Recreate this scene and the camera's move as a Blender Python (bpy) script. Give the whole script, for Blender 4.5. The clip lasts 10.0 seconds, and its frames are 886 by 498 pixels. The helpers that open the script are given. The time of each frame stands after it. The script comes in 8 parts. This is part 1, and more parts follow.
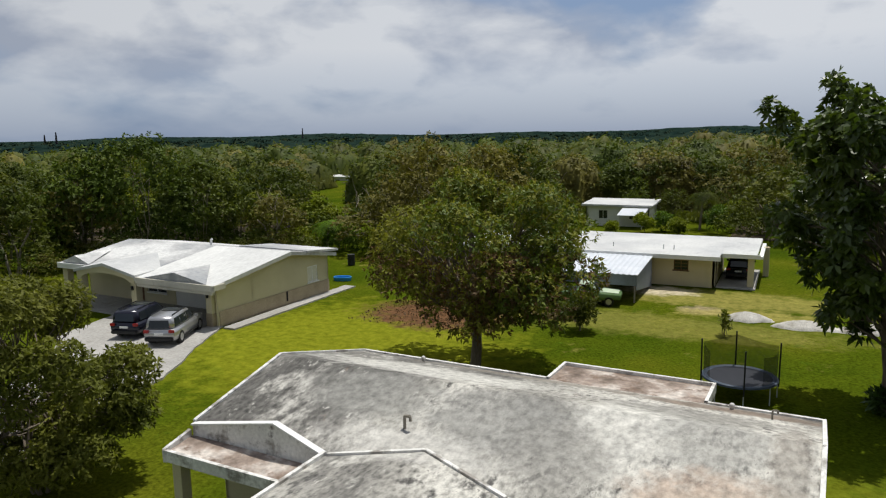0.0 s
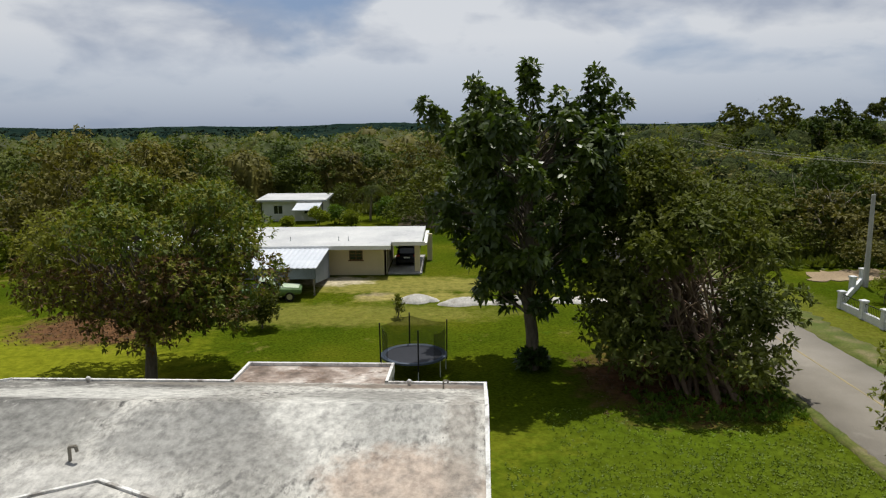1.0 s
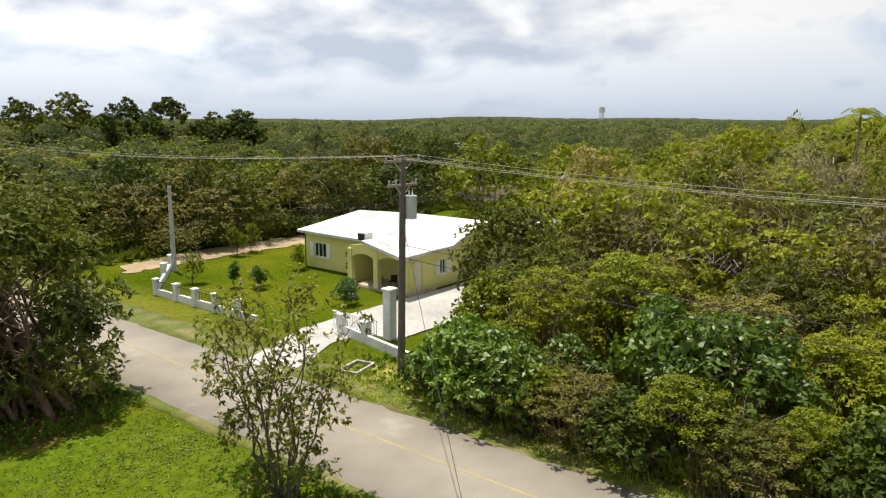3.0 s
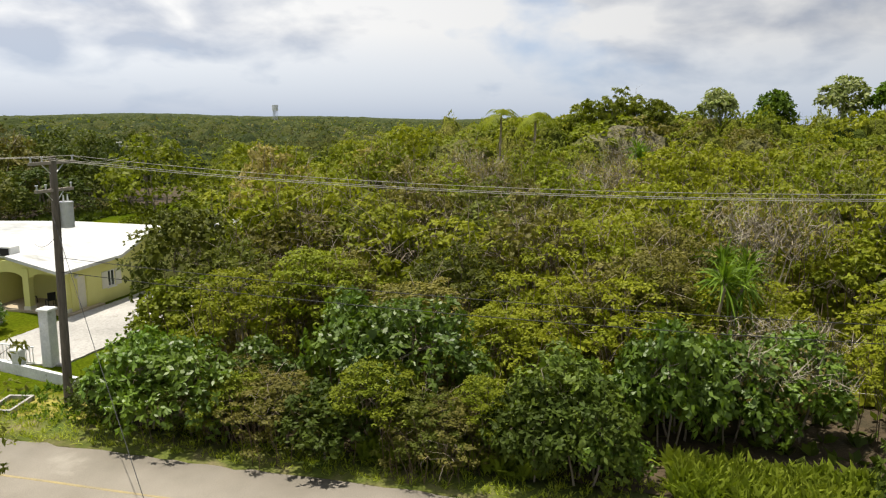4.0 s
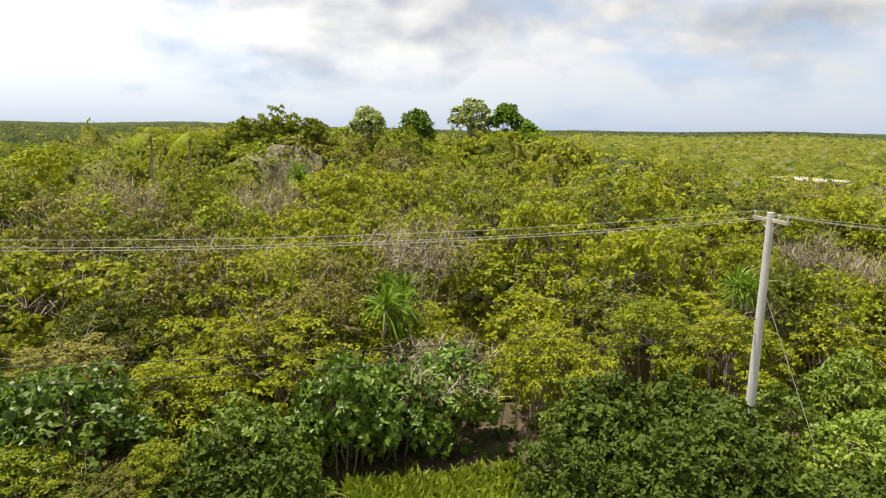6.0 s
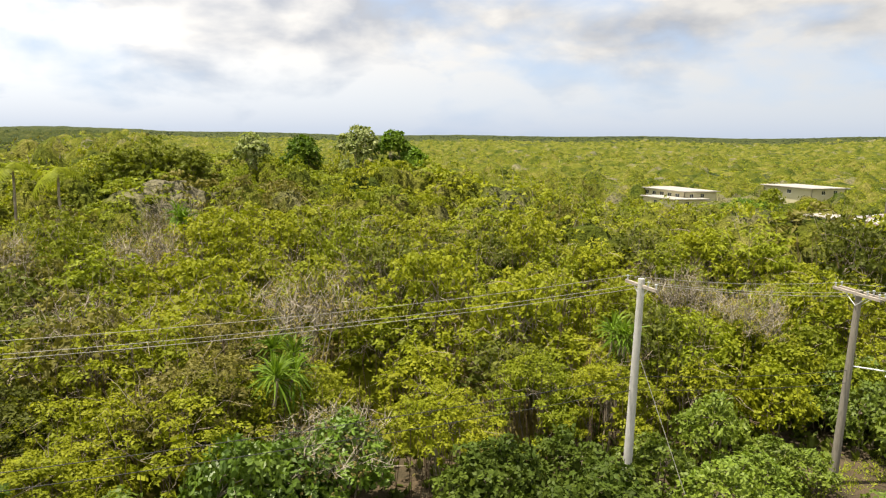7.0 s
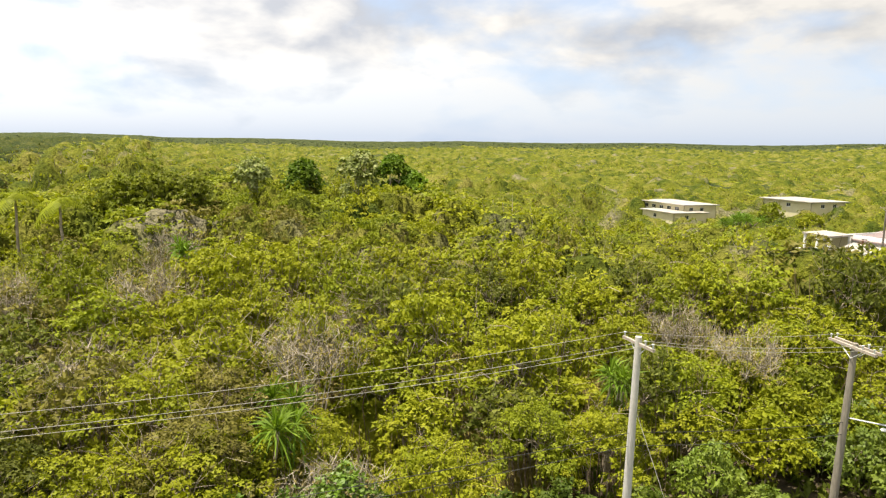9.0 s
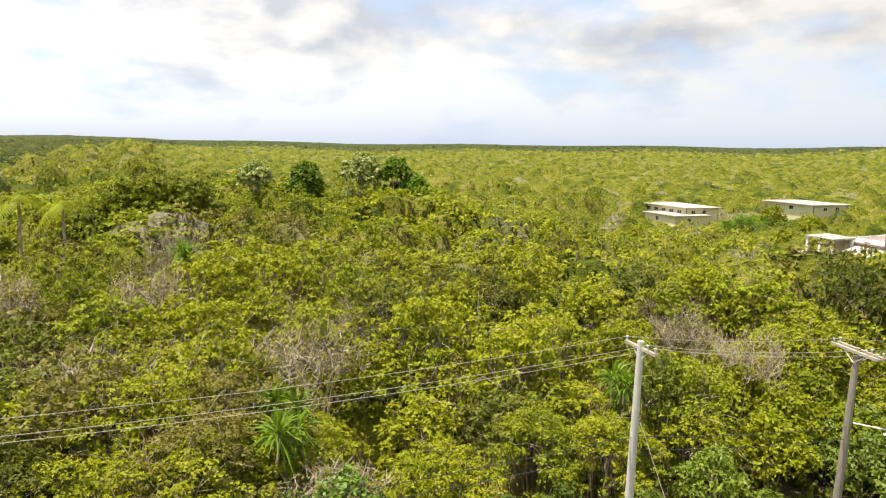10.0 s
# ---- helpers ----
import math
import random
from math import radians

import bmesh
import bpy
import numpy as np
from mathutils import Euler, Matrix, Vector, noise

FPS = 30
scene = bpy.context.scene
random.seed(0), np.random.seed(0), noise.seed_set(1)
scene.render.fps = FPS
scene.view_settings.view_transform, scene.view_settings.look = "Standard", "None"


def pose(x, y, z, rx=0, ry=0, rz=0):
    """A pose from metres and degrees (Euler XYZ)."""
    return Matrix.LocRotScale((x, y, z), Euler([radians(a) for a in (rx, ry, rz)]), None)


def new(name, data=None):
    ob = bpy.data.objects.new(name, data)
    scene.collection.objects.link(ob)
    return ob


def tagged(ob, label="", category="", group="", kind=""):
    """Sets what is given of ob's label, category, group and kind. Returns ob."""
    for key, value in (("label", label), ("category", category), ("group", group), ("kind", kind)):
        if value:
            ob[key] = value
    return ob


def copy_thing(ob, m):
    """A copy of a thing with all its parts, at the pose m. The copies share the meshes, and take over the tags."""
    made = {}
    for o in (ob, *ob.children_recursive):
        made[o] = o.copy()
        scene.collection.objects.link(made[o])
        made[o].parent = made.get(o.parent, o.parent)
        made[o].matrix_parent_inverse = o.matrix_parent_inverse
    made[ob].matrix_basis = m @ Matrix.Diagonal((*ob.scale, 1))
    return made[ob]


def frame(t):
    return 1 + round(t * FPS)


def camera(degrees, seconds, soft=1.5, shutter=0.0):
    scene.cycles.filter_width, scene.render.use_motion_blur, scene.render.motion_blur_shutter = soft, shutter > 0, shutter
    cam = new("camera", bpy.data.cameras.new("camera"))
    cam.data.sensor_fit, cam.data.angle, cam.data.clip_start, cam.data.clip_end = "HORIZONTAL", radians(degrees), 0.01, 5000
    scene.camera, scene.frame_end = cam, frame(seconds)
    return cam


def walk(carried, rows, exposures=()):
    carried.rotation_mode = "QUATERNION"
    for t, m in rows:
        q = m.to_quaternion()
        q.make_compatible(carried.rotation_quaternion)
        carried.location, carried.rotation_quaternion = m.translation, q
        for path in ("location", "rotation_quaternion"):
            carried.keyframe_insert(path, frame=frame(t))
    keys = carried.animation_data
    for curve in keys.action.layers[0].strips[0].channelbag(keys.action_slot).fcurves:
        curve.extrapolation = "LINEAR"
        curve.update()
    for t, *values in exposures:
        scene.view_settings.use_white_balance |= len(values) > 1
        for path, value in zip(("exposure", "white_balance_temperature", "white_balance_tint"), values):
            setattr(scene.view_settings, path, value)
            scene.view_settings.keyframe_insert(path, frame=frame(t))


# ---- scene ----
cam = camera(63.6, 10.0, soft=1.22)
# seconds, x, y, z, turn about x, y and z; the plan's y axis runs along the road
PATH = [
    (0, 0, 0, 12.00, 80.86, 0.97, 25.98),
    (0.5, 0, 0, 12.00, 80.52, 0.79, 13.08),
    (1, 0, 0, 12.00, 80.17, 0.49, 0.28),
    (1.5, 0, 0, 12.00, 80.04, 0.30, -13.09),
    (2, 0, 0, 12.00, 79.91, 0.03, -26.24),
    (2.5, 0, 0, 12.00, 79.85, -0.05, -38.96),
    (4, 0, 0, 12.00, 79.77, -0.61, -77.10),
    (4.5, 0, 0, 12.00, 80.01, -0.73, -88.98),
    (5, 0, 0, 12.00, 80.25, -0.65, -98.61),
    (5.5, 0, 0, 12.59, 80.21, -0.79, -101.29),
    (6.8, 0, 0, 15.53, 80.81, -0.85, -110.89),
    (7, 0, 0, 16.25, 80.86, -0.85, -112.58),
    (7.5, 0, 0, 17.76, 80.99, -0.83, -112.93),
    (8, 0, 0, 18.25, 81.13, -0.85, -112.79),
    (8.5, 0, 0, 18.36, 81.20, -0.92, -112.67),
    (9, 0, 0, 18.46, 81.32, -0.91, -112.56),
    (9.5, 0, 0, 18.54, 81.44, -0.88, -112.46),
    (10, 0, 0, 18.53, 81.52, -0.92, -112.39),
]
EXPOSURES = [(0.0, -0.30, 6000, 10), (1.5, -0.30, 6050, 10), (2.0, -0.02, 6150, 10), (2.5, 0.52, 6350, 10), (4.0, 0.44, 6400, 10), (5.5, 0.78, 6550, 10), (7.0, 0.92, 6800, 10), (10.0, 1.10, 6900, 10)]
walk(cam, [(r[0], pose(*r[1:])) for r in PATH], EXPOSURES)

# ---- daylight ----
SUN_TURN, SUN_HEIGHT = -16.0, 74.0   # degrees from the y axis towards -x; above the horizon
sun = new("sun", bpy.data.lights.new("sun", "SUN"))
sun.data.energy, sun.data.angle, sun.data.color = 5.0, radians(0.6), (1.0, 0.925, 0.79)
sun.matrix_world = pose(0, 0, 60, 0, 0, SUN_TURN) @ pose(0, 0, 0, -(90 - SUN_HEIGHT), 0, 0)

world = bpy.data.worlds.new("sky")
scene.world = world
world.use_nodes = True
wt = world.node_tree
wt.nodes.clear()


def wn(kind, **values):
    node = wt.nodes.new(kind)
    for k, v in values.items():
        node.inputs[k].default_value = v
    return node


def wmath(op, a, b=0.0, clamp=False):
    node = wt.nodes.new("ShaderNodeMath")
    node.operation, node.use_clamp = op, clamp
    for i, v in enumerate((a, b)):
        if isinstance(v, (int, float)):
            node.inputs[i].default_value = v
        else:
            wt.links.new(v, node.inputs[i])
    return node.outputs[0]


sky = wt.nodes.new("ShaderNodeTexSky")
sky.sky_type, sky.sun_disc = "NISHITA", False
sky.sun_elevation, sky.sun_rotation = radians(SUN_HEIGHT), radians(-SUN_TURN)
sky.air_density, sky.dust_density = 1.0, 1.5
tc = wt.nodes.new("ShaderNodeTexCoord")
sep = wt.nodes.new("ShaderNodeSeparateXYZ")
wt.links.new(tc.outputs["Generated"], sep.inputs[0])
up = wmath("MAXIMUM", sep.outputs[2], 0.0)
comb = wt.nodes.new("ShaderNodeCombineXYZ")
wt.links.new(sep.outputs[0], comb.inputs[0])
wt.links.new(sep.outputs[1], comb.inputs[1])
wt.links.new(wmath("MULTIPLY", wmath("POWER", up, 0.9), 2.0), comb.inputs[2])


def wnoise(scale, detail, rough, w):
    node = wn("ShaderNodeTexNoise", Scale=scale, Detail=detail, Roughness=rough, Distortion=0.25)
    node.noise_dimensions = "4D"
    node.inputs["W"].default_value = w
    wt.links.new(comb.outputs[0], node.inputs["Vector"])
    return node.outputs["Fac"]


big = wnoise(2.8, 7.0, 0.46, 3.1)
fine = wnoise(9.0, 7.0, 0.5, 8.4)
cover = wmath("MULTIPLY", wmath("SUBTRACT", wmath("ADD", wmath("MULTIPLY", big, 0.75), wmath("MULTIPLY", fine, 0.25)), 0.375), 9.0, True)
low = wmath("SUBTRACT", 1.0, wmath("MULTIPLY", wmath("SUBTRACT", 0.115, up), 9.0, True), True)
cover = wmath("MULTIPLY", cover, wmath("ADD", wmath("MULTIPLY", low, 0.75), 0.25))
tone = wt.nodes.new("ShaderNodeValToRGB")
els = tone.color_ramp.elements
els[0].position, els[0].color = 0.412, (0.61, 0.655, 0.745, 1)
els[1].position, els[1].color = 0.545, (1.09, 1.08, 1.06, 1)
pale = wmath("MULTIPLY", wmath("SUBTRACT", 0.13, up), 1.1, True)
wt.links.new(wmath("ADD", pale, wmath("ADD", wmath("MULTIPLY", wnoise(5.0, 8.0, 0.5, 5.7), 0.6), wmath("MULTIPLY", fine, 0.4))), tone.inputs[0])
clear, cloud, both = wn("ShaderNodeBackground", Strength=0.075), wn("ShaderNodeBackground", Strength=0.60), wt.nodes.new("ShaderNodeMixShader")
haze = wt.nodes.new("ShaderNodeMix")
haze.data_type = "RGBA"
haze.inputs[0].default_value = 0.6
wt.links.new(sky.outputs[0], haze.inputs[6])
haze.inputs[7].default_value = (4.6, 6.0, 8.6, 1)
wt.links.new(haze.outputs[2], clear.inputs[0])
nearer = wmath("ADD", 0.93, wmath("MULTIPLY", sep.outputs[1], 0.36))
lit = wt.nodes.new("ShaderNodeVectorMath")
lit.operation = "SCALE"
wt.links.new(tone.outputs[0], lit.inputs[0])
wt.links.new(nearer, lit.inputs["Scale"])
wt.links.new(lit.outputs[0], cloud.inputs[0])
wt.links.new(cover, both.inputs[0])
wt.links.new(clear.outputs[0], both.inputs[1])
wt.links.new(cloud.outputs[0], both.inputs[2])
out = wt.nodes.new("ShaderNodeOutputWorld")
wt.links.new(both.outputs[0], out.inputs[0])

# ---- materials ----
def surface(name, stops, scale=1.0, detail=6.0, rough=0.8, bump=0.2, grain=12.0, grain_mix=0.3, metal=0.0, stretch=(1, 1, 1), island=0.0, each=0.0, through_light=0.0, wear=None, spec=0.3, contrast=(0.3, 0.7), relief=0.05):
    """A procedural surface: colour stops over a large noise, darker or lighter grain over a small one, relief from both.
    island, each: how much the brightness varies from piece to piece; wear: (colour, scale, threshold) of stains, or a list of them."""
    m = bpy.data.materials.new(name)
    m.use_nodes = True
    t = m.node_tree
    b = t.nodes["Principled BSDF"]
    n, l = t.nodes.new, t.links.new
    co = n("ShaderNodeTexCoord")
    mp = n("ShaderNodeMapping")
    mp.inputs["Scale"].default_value = stretch
    l(co.outputs["Object"], mp.inputs[0])

    def noise_of(s, d, r=0.55):
        q = n("ShaderNodeTexNoise")
        q.inputs["Scale"].default_value, q.inputs["Detail"].default_value, q.inputs["Roughness"].default_value = s, d, r
        l(mp.outputs[0], q.inputs["Vector"])
        return q.outputs["Fac"]

    def mathn(op, a, c):
        q = n("ShaderNodeMath")
        q.operation = op
        for i, v in enumerate((a, c)):
            if isinstance(v, (int, float)):
                q.inputs[i].default_value = v
            else:
                l(v, q.inputs[i])
        return q.outputs[0]

    def mixc(kind, f, a, c):
        q = n("ShaderNodeMix")
        q.data_type, q.blend_type = "RGBA", kind
        for i, v in ((0, f), (6, a), (7, c)):
            if isinstance(v, (int, float)):
                q.inputs[i].default_value = v
            elif isinstance(v, tuple):
                q.inputs[i].default_value = (*v, 1)
            else:
                l(v, q.inputs[i])
        return q.outputs[2]

    large, small = noise_of(scale, detail), noise_of(grain, 5.0, 0.6)
    ramp = n("ShaderNodeValToRGB")
    e = ramp.color_ramp.elements
    lo, hi = contrast
    for i, c in enumerate(stops):
        at_pos = lo + (hi - lo) * i / max(1, len(stops) - 1)
        el = e[i] if i < 2 else e.new(at_pos)
        el.position, el.color = at_pos, (*c, 1)
    if len(stops) == 1:
        e[1].color = (*stops[0], 1)
    l(large, ramp.inputs[0])
    colour = ramp.outputs[0]
    shade = mathn("ADD", mathn("MULTIPLY", mathn("SUBTRACT", small, 0.5), grain_mix * 3.0), 1.0)
    if wear:
        for wc, ws, wth in (wear if isinstance(wear, list) else [wear]):
            k = n("ShaderNodeMapRange")
            k.inputs["From Min"].default_value, k.inputs["From Max"].default_value = wth, wth + 0.1
            l(noise_of(ws, 8.0, 0.65), k.inputs["Value"])
            colour = mixc("MIX", k.outputs[0], colour, wc)
    if island:
        geo = n("ShaderNodeNewGeometry")
        shade = mathn("MULTIPLY", shade, mathn("ADD", mathn("MULTIPLY", geo.outputs["Random Per Island"], 2 * island), 1 - island))
    if each:
        info = n("ShaderNodeObjectInfo")
        shade = mathn("MULTIPLY", shade, mathn("ADD", mathn("MULTIPLY", info.outputs["Random"], 2 * each), 1 - each))
    grey = n("ShaderNodeCombineColor")
    for i in range(3):
        l(shade, grey.inputs[i])
    colour = mixc("MULTIPLY", 1.0, colour, grey.outputs[0])
    l(colour, b.inputs["Base Color"])
    b.inputs["Roughness"].default_value, b.inputs["Metallic"].default_value = rough, metal
    b.inputs["Specular IOR Level"].default_value = spec
    if bump:
        bp = n("ShaderNodeBump")
        bp.inputs["Strength"].default_value, bp.inputs["Distance"].default_value = bump, relief
        l(mathn("ADD", small, mathn("MULTIPLY", large, 0.5)), bp.inputs["Height"])
        l(bp.outputs[0], b.inputs["Normal"])
    if through_light:
        tr, mx = n("ShaderNodeBsdfTranslucent"), n("ShaderNodeMixShader")
        l(mixc("MULTIPLY", 1.0, colour, (1.25, 1.3, 0.55)), tr.inputs[0])
        mx.inputs[0].default_value = through_light
        l(b.outputs[0], mx.inputs[1])
        l(tr.outputs[0], mx.inputs[2])
        l(mx.outputs[0], t.nodes["Material Output"].inputs[0])
    return m


def leaf(name, *stops, rough=0.55, scale=0.35, each=0.30, island=0.22, glow=0.3, spec=0.12):
    return surface(name, stops, scale=scale, detail=3, rough=rough, bump=0, grain=3.0, grain_mix=0.15, island=island, each=each, through_light=glow, spec=spec)


M = {}
M["stained_roof"] = surface("stained_roof", [(0.10, 0.096, 0.088), (0.175, 0.168, 0.153), (0.31, 0.298, 0.268), (0.48, 0.463, 0.42)], 0.15, 12, 0.85, 0.25, 6.5, 1.0, stretch=(1, 0.55, 1), wear=[((0.47, 0.455, 0.415), 0.42, 0.55), ((0.11, 0.105, 0.098), 2.4, 0.55), ((0.50, 0.485, 0.445), 3.4, 0.60), ((0.09, 0.085, 0.08), 6.5, 0.60), ((0.31, 0.24, 0.19), 0.9, 0.64)], contrast=(0.40, 0.57))
M["brown_stained_roof"] = surface("brown_stained_roof", [(0.13, 0.10, 0.08), (0.30, 0.24, 0.20), (0.58, 0.53, 0.48)], 0.8, 9, 0.9, 0.25, 5.0, 0.5, wear=((0.17, 0.12, 0.09), 1.4, 0.55), contrast=(0.35, 0.65))
M["roof_rim"] = surface("roof_rim", [(0.62, 0.61, 0.58), (0.76, 0.75, 0.72)], 1.5, 8, 0.8, 0.2, 9, 0.25, wear=[((0.30, 0.28, 0.25), 1.1, 0.52), ((0.14, 0.13, 0.12), 2.6, 0.60)])
M["white_roof"] = surface("white_roof", [(0.43, 0.435, 0.44), (0.60, 0.60, 0.585)], 0.3, 8, 0.6, 0.1, 5, 0.15, wear=((0.34, 0.35, 0.36), 0.45, 0.6))
M["bright_roof"] = surface("bright_roof", [(0.54, 0.54, 0.53), (0.68, 0.68, 0.66)], 0.3, 8, 0.6, 0.1, 5, 0.2, stretch=(1, 0.4, 1), wear=((0.38, 0.38, 0.37), 0.5, 0.60))
M["grey_white_roof"] = surface("grey_white_roof", [(0.30, 0.31, 0.32), (0.42, 0.42, 0.42), (0.62, 0.62, 0.61)], 0.2, 8, 0.7, 0.1, 4, 0.3, wear=((0.27, 0.28, 0.29), 0.5, 0.58), contrast=(0.38, 0.6))
M["cream"] = surface("cream", [(0.50, 0.45, 0.29), (0.58, 0.53, 0.35)], 0.5, 5, 0.85, 0.1, 20, 0.08)
M["cornice"] = surface("cornice", [(0.56, 0.53, 0.44), (0.66, 0.63, 0.54)], 0.8, 6, 0.75, 0.08, 14, 0.12, wear=((0.40, 0.38, 0.32), 0.8, 0.63))
M["tan"] = surface("tan", [(0.34, 0.28, 0.19), (0.42, 0.35, 0.24)], 1.2, 6, 0.9, 0.3, 14, 0.3)
M["yellow"] = surface("yellow", [(0.60, 0.58, 0.20), (0.68, 0.66, 0.26)], 0.5, 5, 0.85, 0.1, 20, 0.08)
M["beige"] = surface("beige", [(0.55, 0.48, 0.30), (0.64, 0.57, 0.38)], 0.4, 5, 0.85, 0.1, 20, 0.12)
M["white"] = surface("white", [(0.70, 0.70, 0.68), (0.80, 0.80, 0.78)], 0.8, 6, 0.7, 0.08, 14, 0.1)
M["fence_white"] = surface("fence_white", [(0.58, 0.59, 0.60), (0.78, 0.78, 0.78)], 0.8, 7, 0.8, 0.15, 10, 0.2, wear=((0.36, 0.36, 0.34), 1.5, 0.62))
M["concrete"] = surface("concrete", [(0.29, 0.28, 0.26), (0.41, 0.395, 0.37)], 0.25, 8, 0.9, 0.15, 7, 0.35, wear=((0.27, 0.255, 0.225), 0.7, 0.58))
M["asphalt"] = surface("asphalt", [(0.205, 0.184, 0.150), (0.275, 0.248, 0.208)], 0.35, 8, 0.95, 0.35, 26, 0.25, wear=((0.36, 0.33, 0.28), 0.18, 0.6))
M["line_yellow"] = surface("line_yellow", [(0.26, 0.22, 0.14), (0.36, 0.29, 0.14)], 1.0, 8, 0.9, 0.2, 18, 0.3)
M["verge"] = surface("verge", [(0.055, 0.085, 0.006), (0.10, 0.115, 0.02), (0.19, 0.16, 0.08)], 0.7, 8, 0.95, 0.4, 9, 0.5)
M["dirt"] = surface("dirt", [(0.22, 0.16, 0.10), (0.34, 0.26, 0.16)], 0.4, 8, 0.95, 0.4, 6, 0.4)
M["gravel"] = surface("gravel", [(0.28, 0.26, 0.22), (0.48, 0.46, 0.42), (0.58, 0.56, 0.52)], 0.9, 8, 0.95, 0.6, 14, 0.45)
M["bark"] = surface("bark", [(0.10, 0.08, 0.06), (0.19, 0.16, 0.12)], 1.5, 8, 0.95, 0.7, 9, 0.5, stretch=(1, 1, 0.25))
M["brown_bark"] = surface("brown_bark", [(0.13, 0.085, 0.055), (0.24, 0.17, 0.115)], 1.5, 8, 0.95, 0.6, 9, 0.4, stretch=(1, 1, 0.25))
M["pale_bark"] = surface("pale_bark", [(0.16, 0.13, 0.09), (0.34, 0.29, 0.22)], 1.2, 6, 0.95, 0.3, 8, 0.3, island=0.25)
M["dark_metal"] = surface("dark_metal", [(0.02, 0.02, 0.022), (0.03, 0.03, 0.034)], 2, 3, 0.45, 0, 10, 0.1, metal=0.5)
M["metal_roof"] = surface("metal_roof", [(0.52, 0.55, 0.60), (0.66, 0.68, 0.72)], 0.5, 6, 0.5, 0.05, 6, 0.12, wear=((0.40, 0.40, 0.40), 0.8, 0.64))
M["shed_side"] = surface("shed_side", [(0.15, 0.17, 0.20), (0.22, 0.24, 0.27)], 0.8, 6, 0.7, 0.1, 9, 0.2)
M["wood_pole"] = surface("wood_pole", [(0.10, 0.085, 0.07), (0.18, 0.155, 0.13)], 1.5, 8, 0.95, 0.5, 12, 0.4, stretch=(1, 1, 0.15))
M["concrete_pole"] = surface("concrete_pole", [(0.40, 0.39, 0.36), (0.52, 0.50, 0.47)], 1.0, 8, 0.9, 0.2, 12, 0.2, stretch=(1, 1, 0.3))
M["weathered_pole"] = surface("weathered_pole", [(0.17, 0.15, 0.12), (0.28, 0.255, 0.21)], 1.0, 8, 0.9, 0.3, 12, 0.3, stretch=(1, 1, 0.2))
M["weathered_wood"] = surface("weathered_wood", [(0.26, 0.22, 0.18), (0.38, 0.33, 0.28)], 2, 7, 0.9, 0.3, 15, 0.3, stretch=(0.2, 1, 1))
M["dark_wood"] = surface("dark_wood", [(0.09, 0.045, 0.02), (0.15, 0.08, 0.04)], 2, 7, 0.6, 0.2, 15, 0.3, stretch=(1, 1, 0.2))
M["grey_steel"] = surface("grey_steel", [(0.48, 0.49, 0.50), (0.60, 0.61, 0.62)], 2, 5, 0.5, 0.05, 10, 0.1, metal=0.3)
M["wire"] = surface("wire", [(0.26, 0.25, 0.21), (0.34, 0.32, 0.28)], 2, 2, 0.6, 0, 10, 0.1)
M["black_wire"] = surface("black_wire", [(0.03, 0.03, 0.03), (0.04, 0.04, 0.04)], 2, 2, 0.6, 0, 10, 0.1)
M["glass"] = surface("glass", [(0.015, 0.02, 0.025), (0.03, 0.035, 0.04)], 0.6, 2, 0.06, 0, 3, 0.0, spec=0.6)
M["shutter"] = surface("shutter", [(0.60, 0.58, 0.48), (0.68, 0.66, 0.56)], 1, 4, 0.7, 0.05, 9, 0.1)
M["silver_paint"] = surface("silver_paint", [(0.42, 0.42, 0.43), (0.46, 0.46, 0.47)], 0.6, 2, 0.28, 0, 40, 0.03, metal=0.7, spec=0.5)
M["navy_paint"] = surface("navy_paint", [(0.012, 0.013, 0.025), (0.016, 0.017, 0.032)], 0.6, 2, 0.22, 0, 40, 0.03, metal=0.2, spec=0.5)
M["green_paint"] = surface("green_paint", [(0.09, 0.16, 0.06), (0.16, 0.26, 0.10)], 1.2, 5, 0.55, 0.05, 9, 0.2)
M["pale_green_paint"] = surface("pale_green_paint", [(0.42, 0.52, 0.36), (0.55, 0.62, 0.48)], 1.2, 5, 0.5, 0.05, 9, 0.15)
M["tyre"] = surface("tyre", [(0.012, 0.012, 0.012), (0.02, 0.02, 0.02)], 3, 3, 0.9, 0.1, 20, 0.2)
M["rim"] = surface("rim", [(0.35, 0.35, 0.36), (0.45, 0.45, 0.46)], 3, 3, 0.35, 0, 20, 0.05, metal=0.8)
M["red_lens"] = surface("red_lens", [(0.25, 0.01, 0.01), (0.32, 0.02, 0.015)], 3, 2, 0.2, 0, 20, 0.0)
M["black_plastic"] = surface("black_plastic", [(0.015, 0.015, 0.016), (0.025, 0.025, 0.026)], 3, 3, 0.6, 0.05, 20, 0.1)
M["blue_plastic"] = surface("blue_plastic", [(0.03, 0.20, 0.50), (0.05, 0.28, 0.62)], 2, 3, 0.4, 0.02, 9, 0.1)
M["tramp_mat"] = surface("tramp_mat", [(0.012, 0.014, 0.02), (0.02, 0.022, 0.03)], 2, 3, 0.6, 0, 20, 0.1)
M["tramp_pad"] = surface("tramp_pad", [(0.05, 0.07, 0.10), (0.08, 0.10, 0.14)], 2, 3, 0.5, 0, 9, 0.1)
M["far_roof"] = surface("far_roof", [(0.27, 0.25, 0.22), (0.38, 0.36, 0.32)], 0.3, 8, 0.8, 0.1, 4, 0.3, wear=((0.20, 0.185, 0.165), 0.4, 0.56))
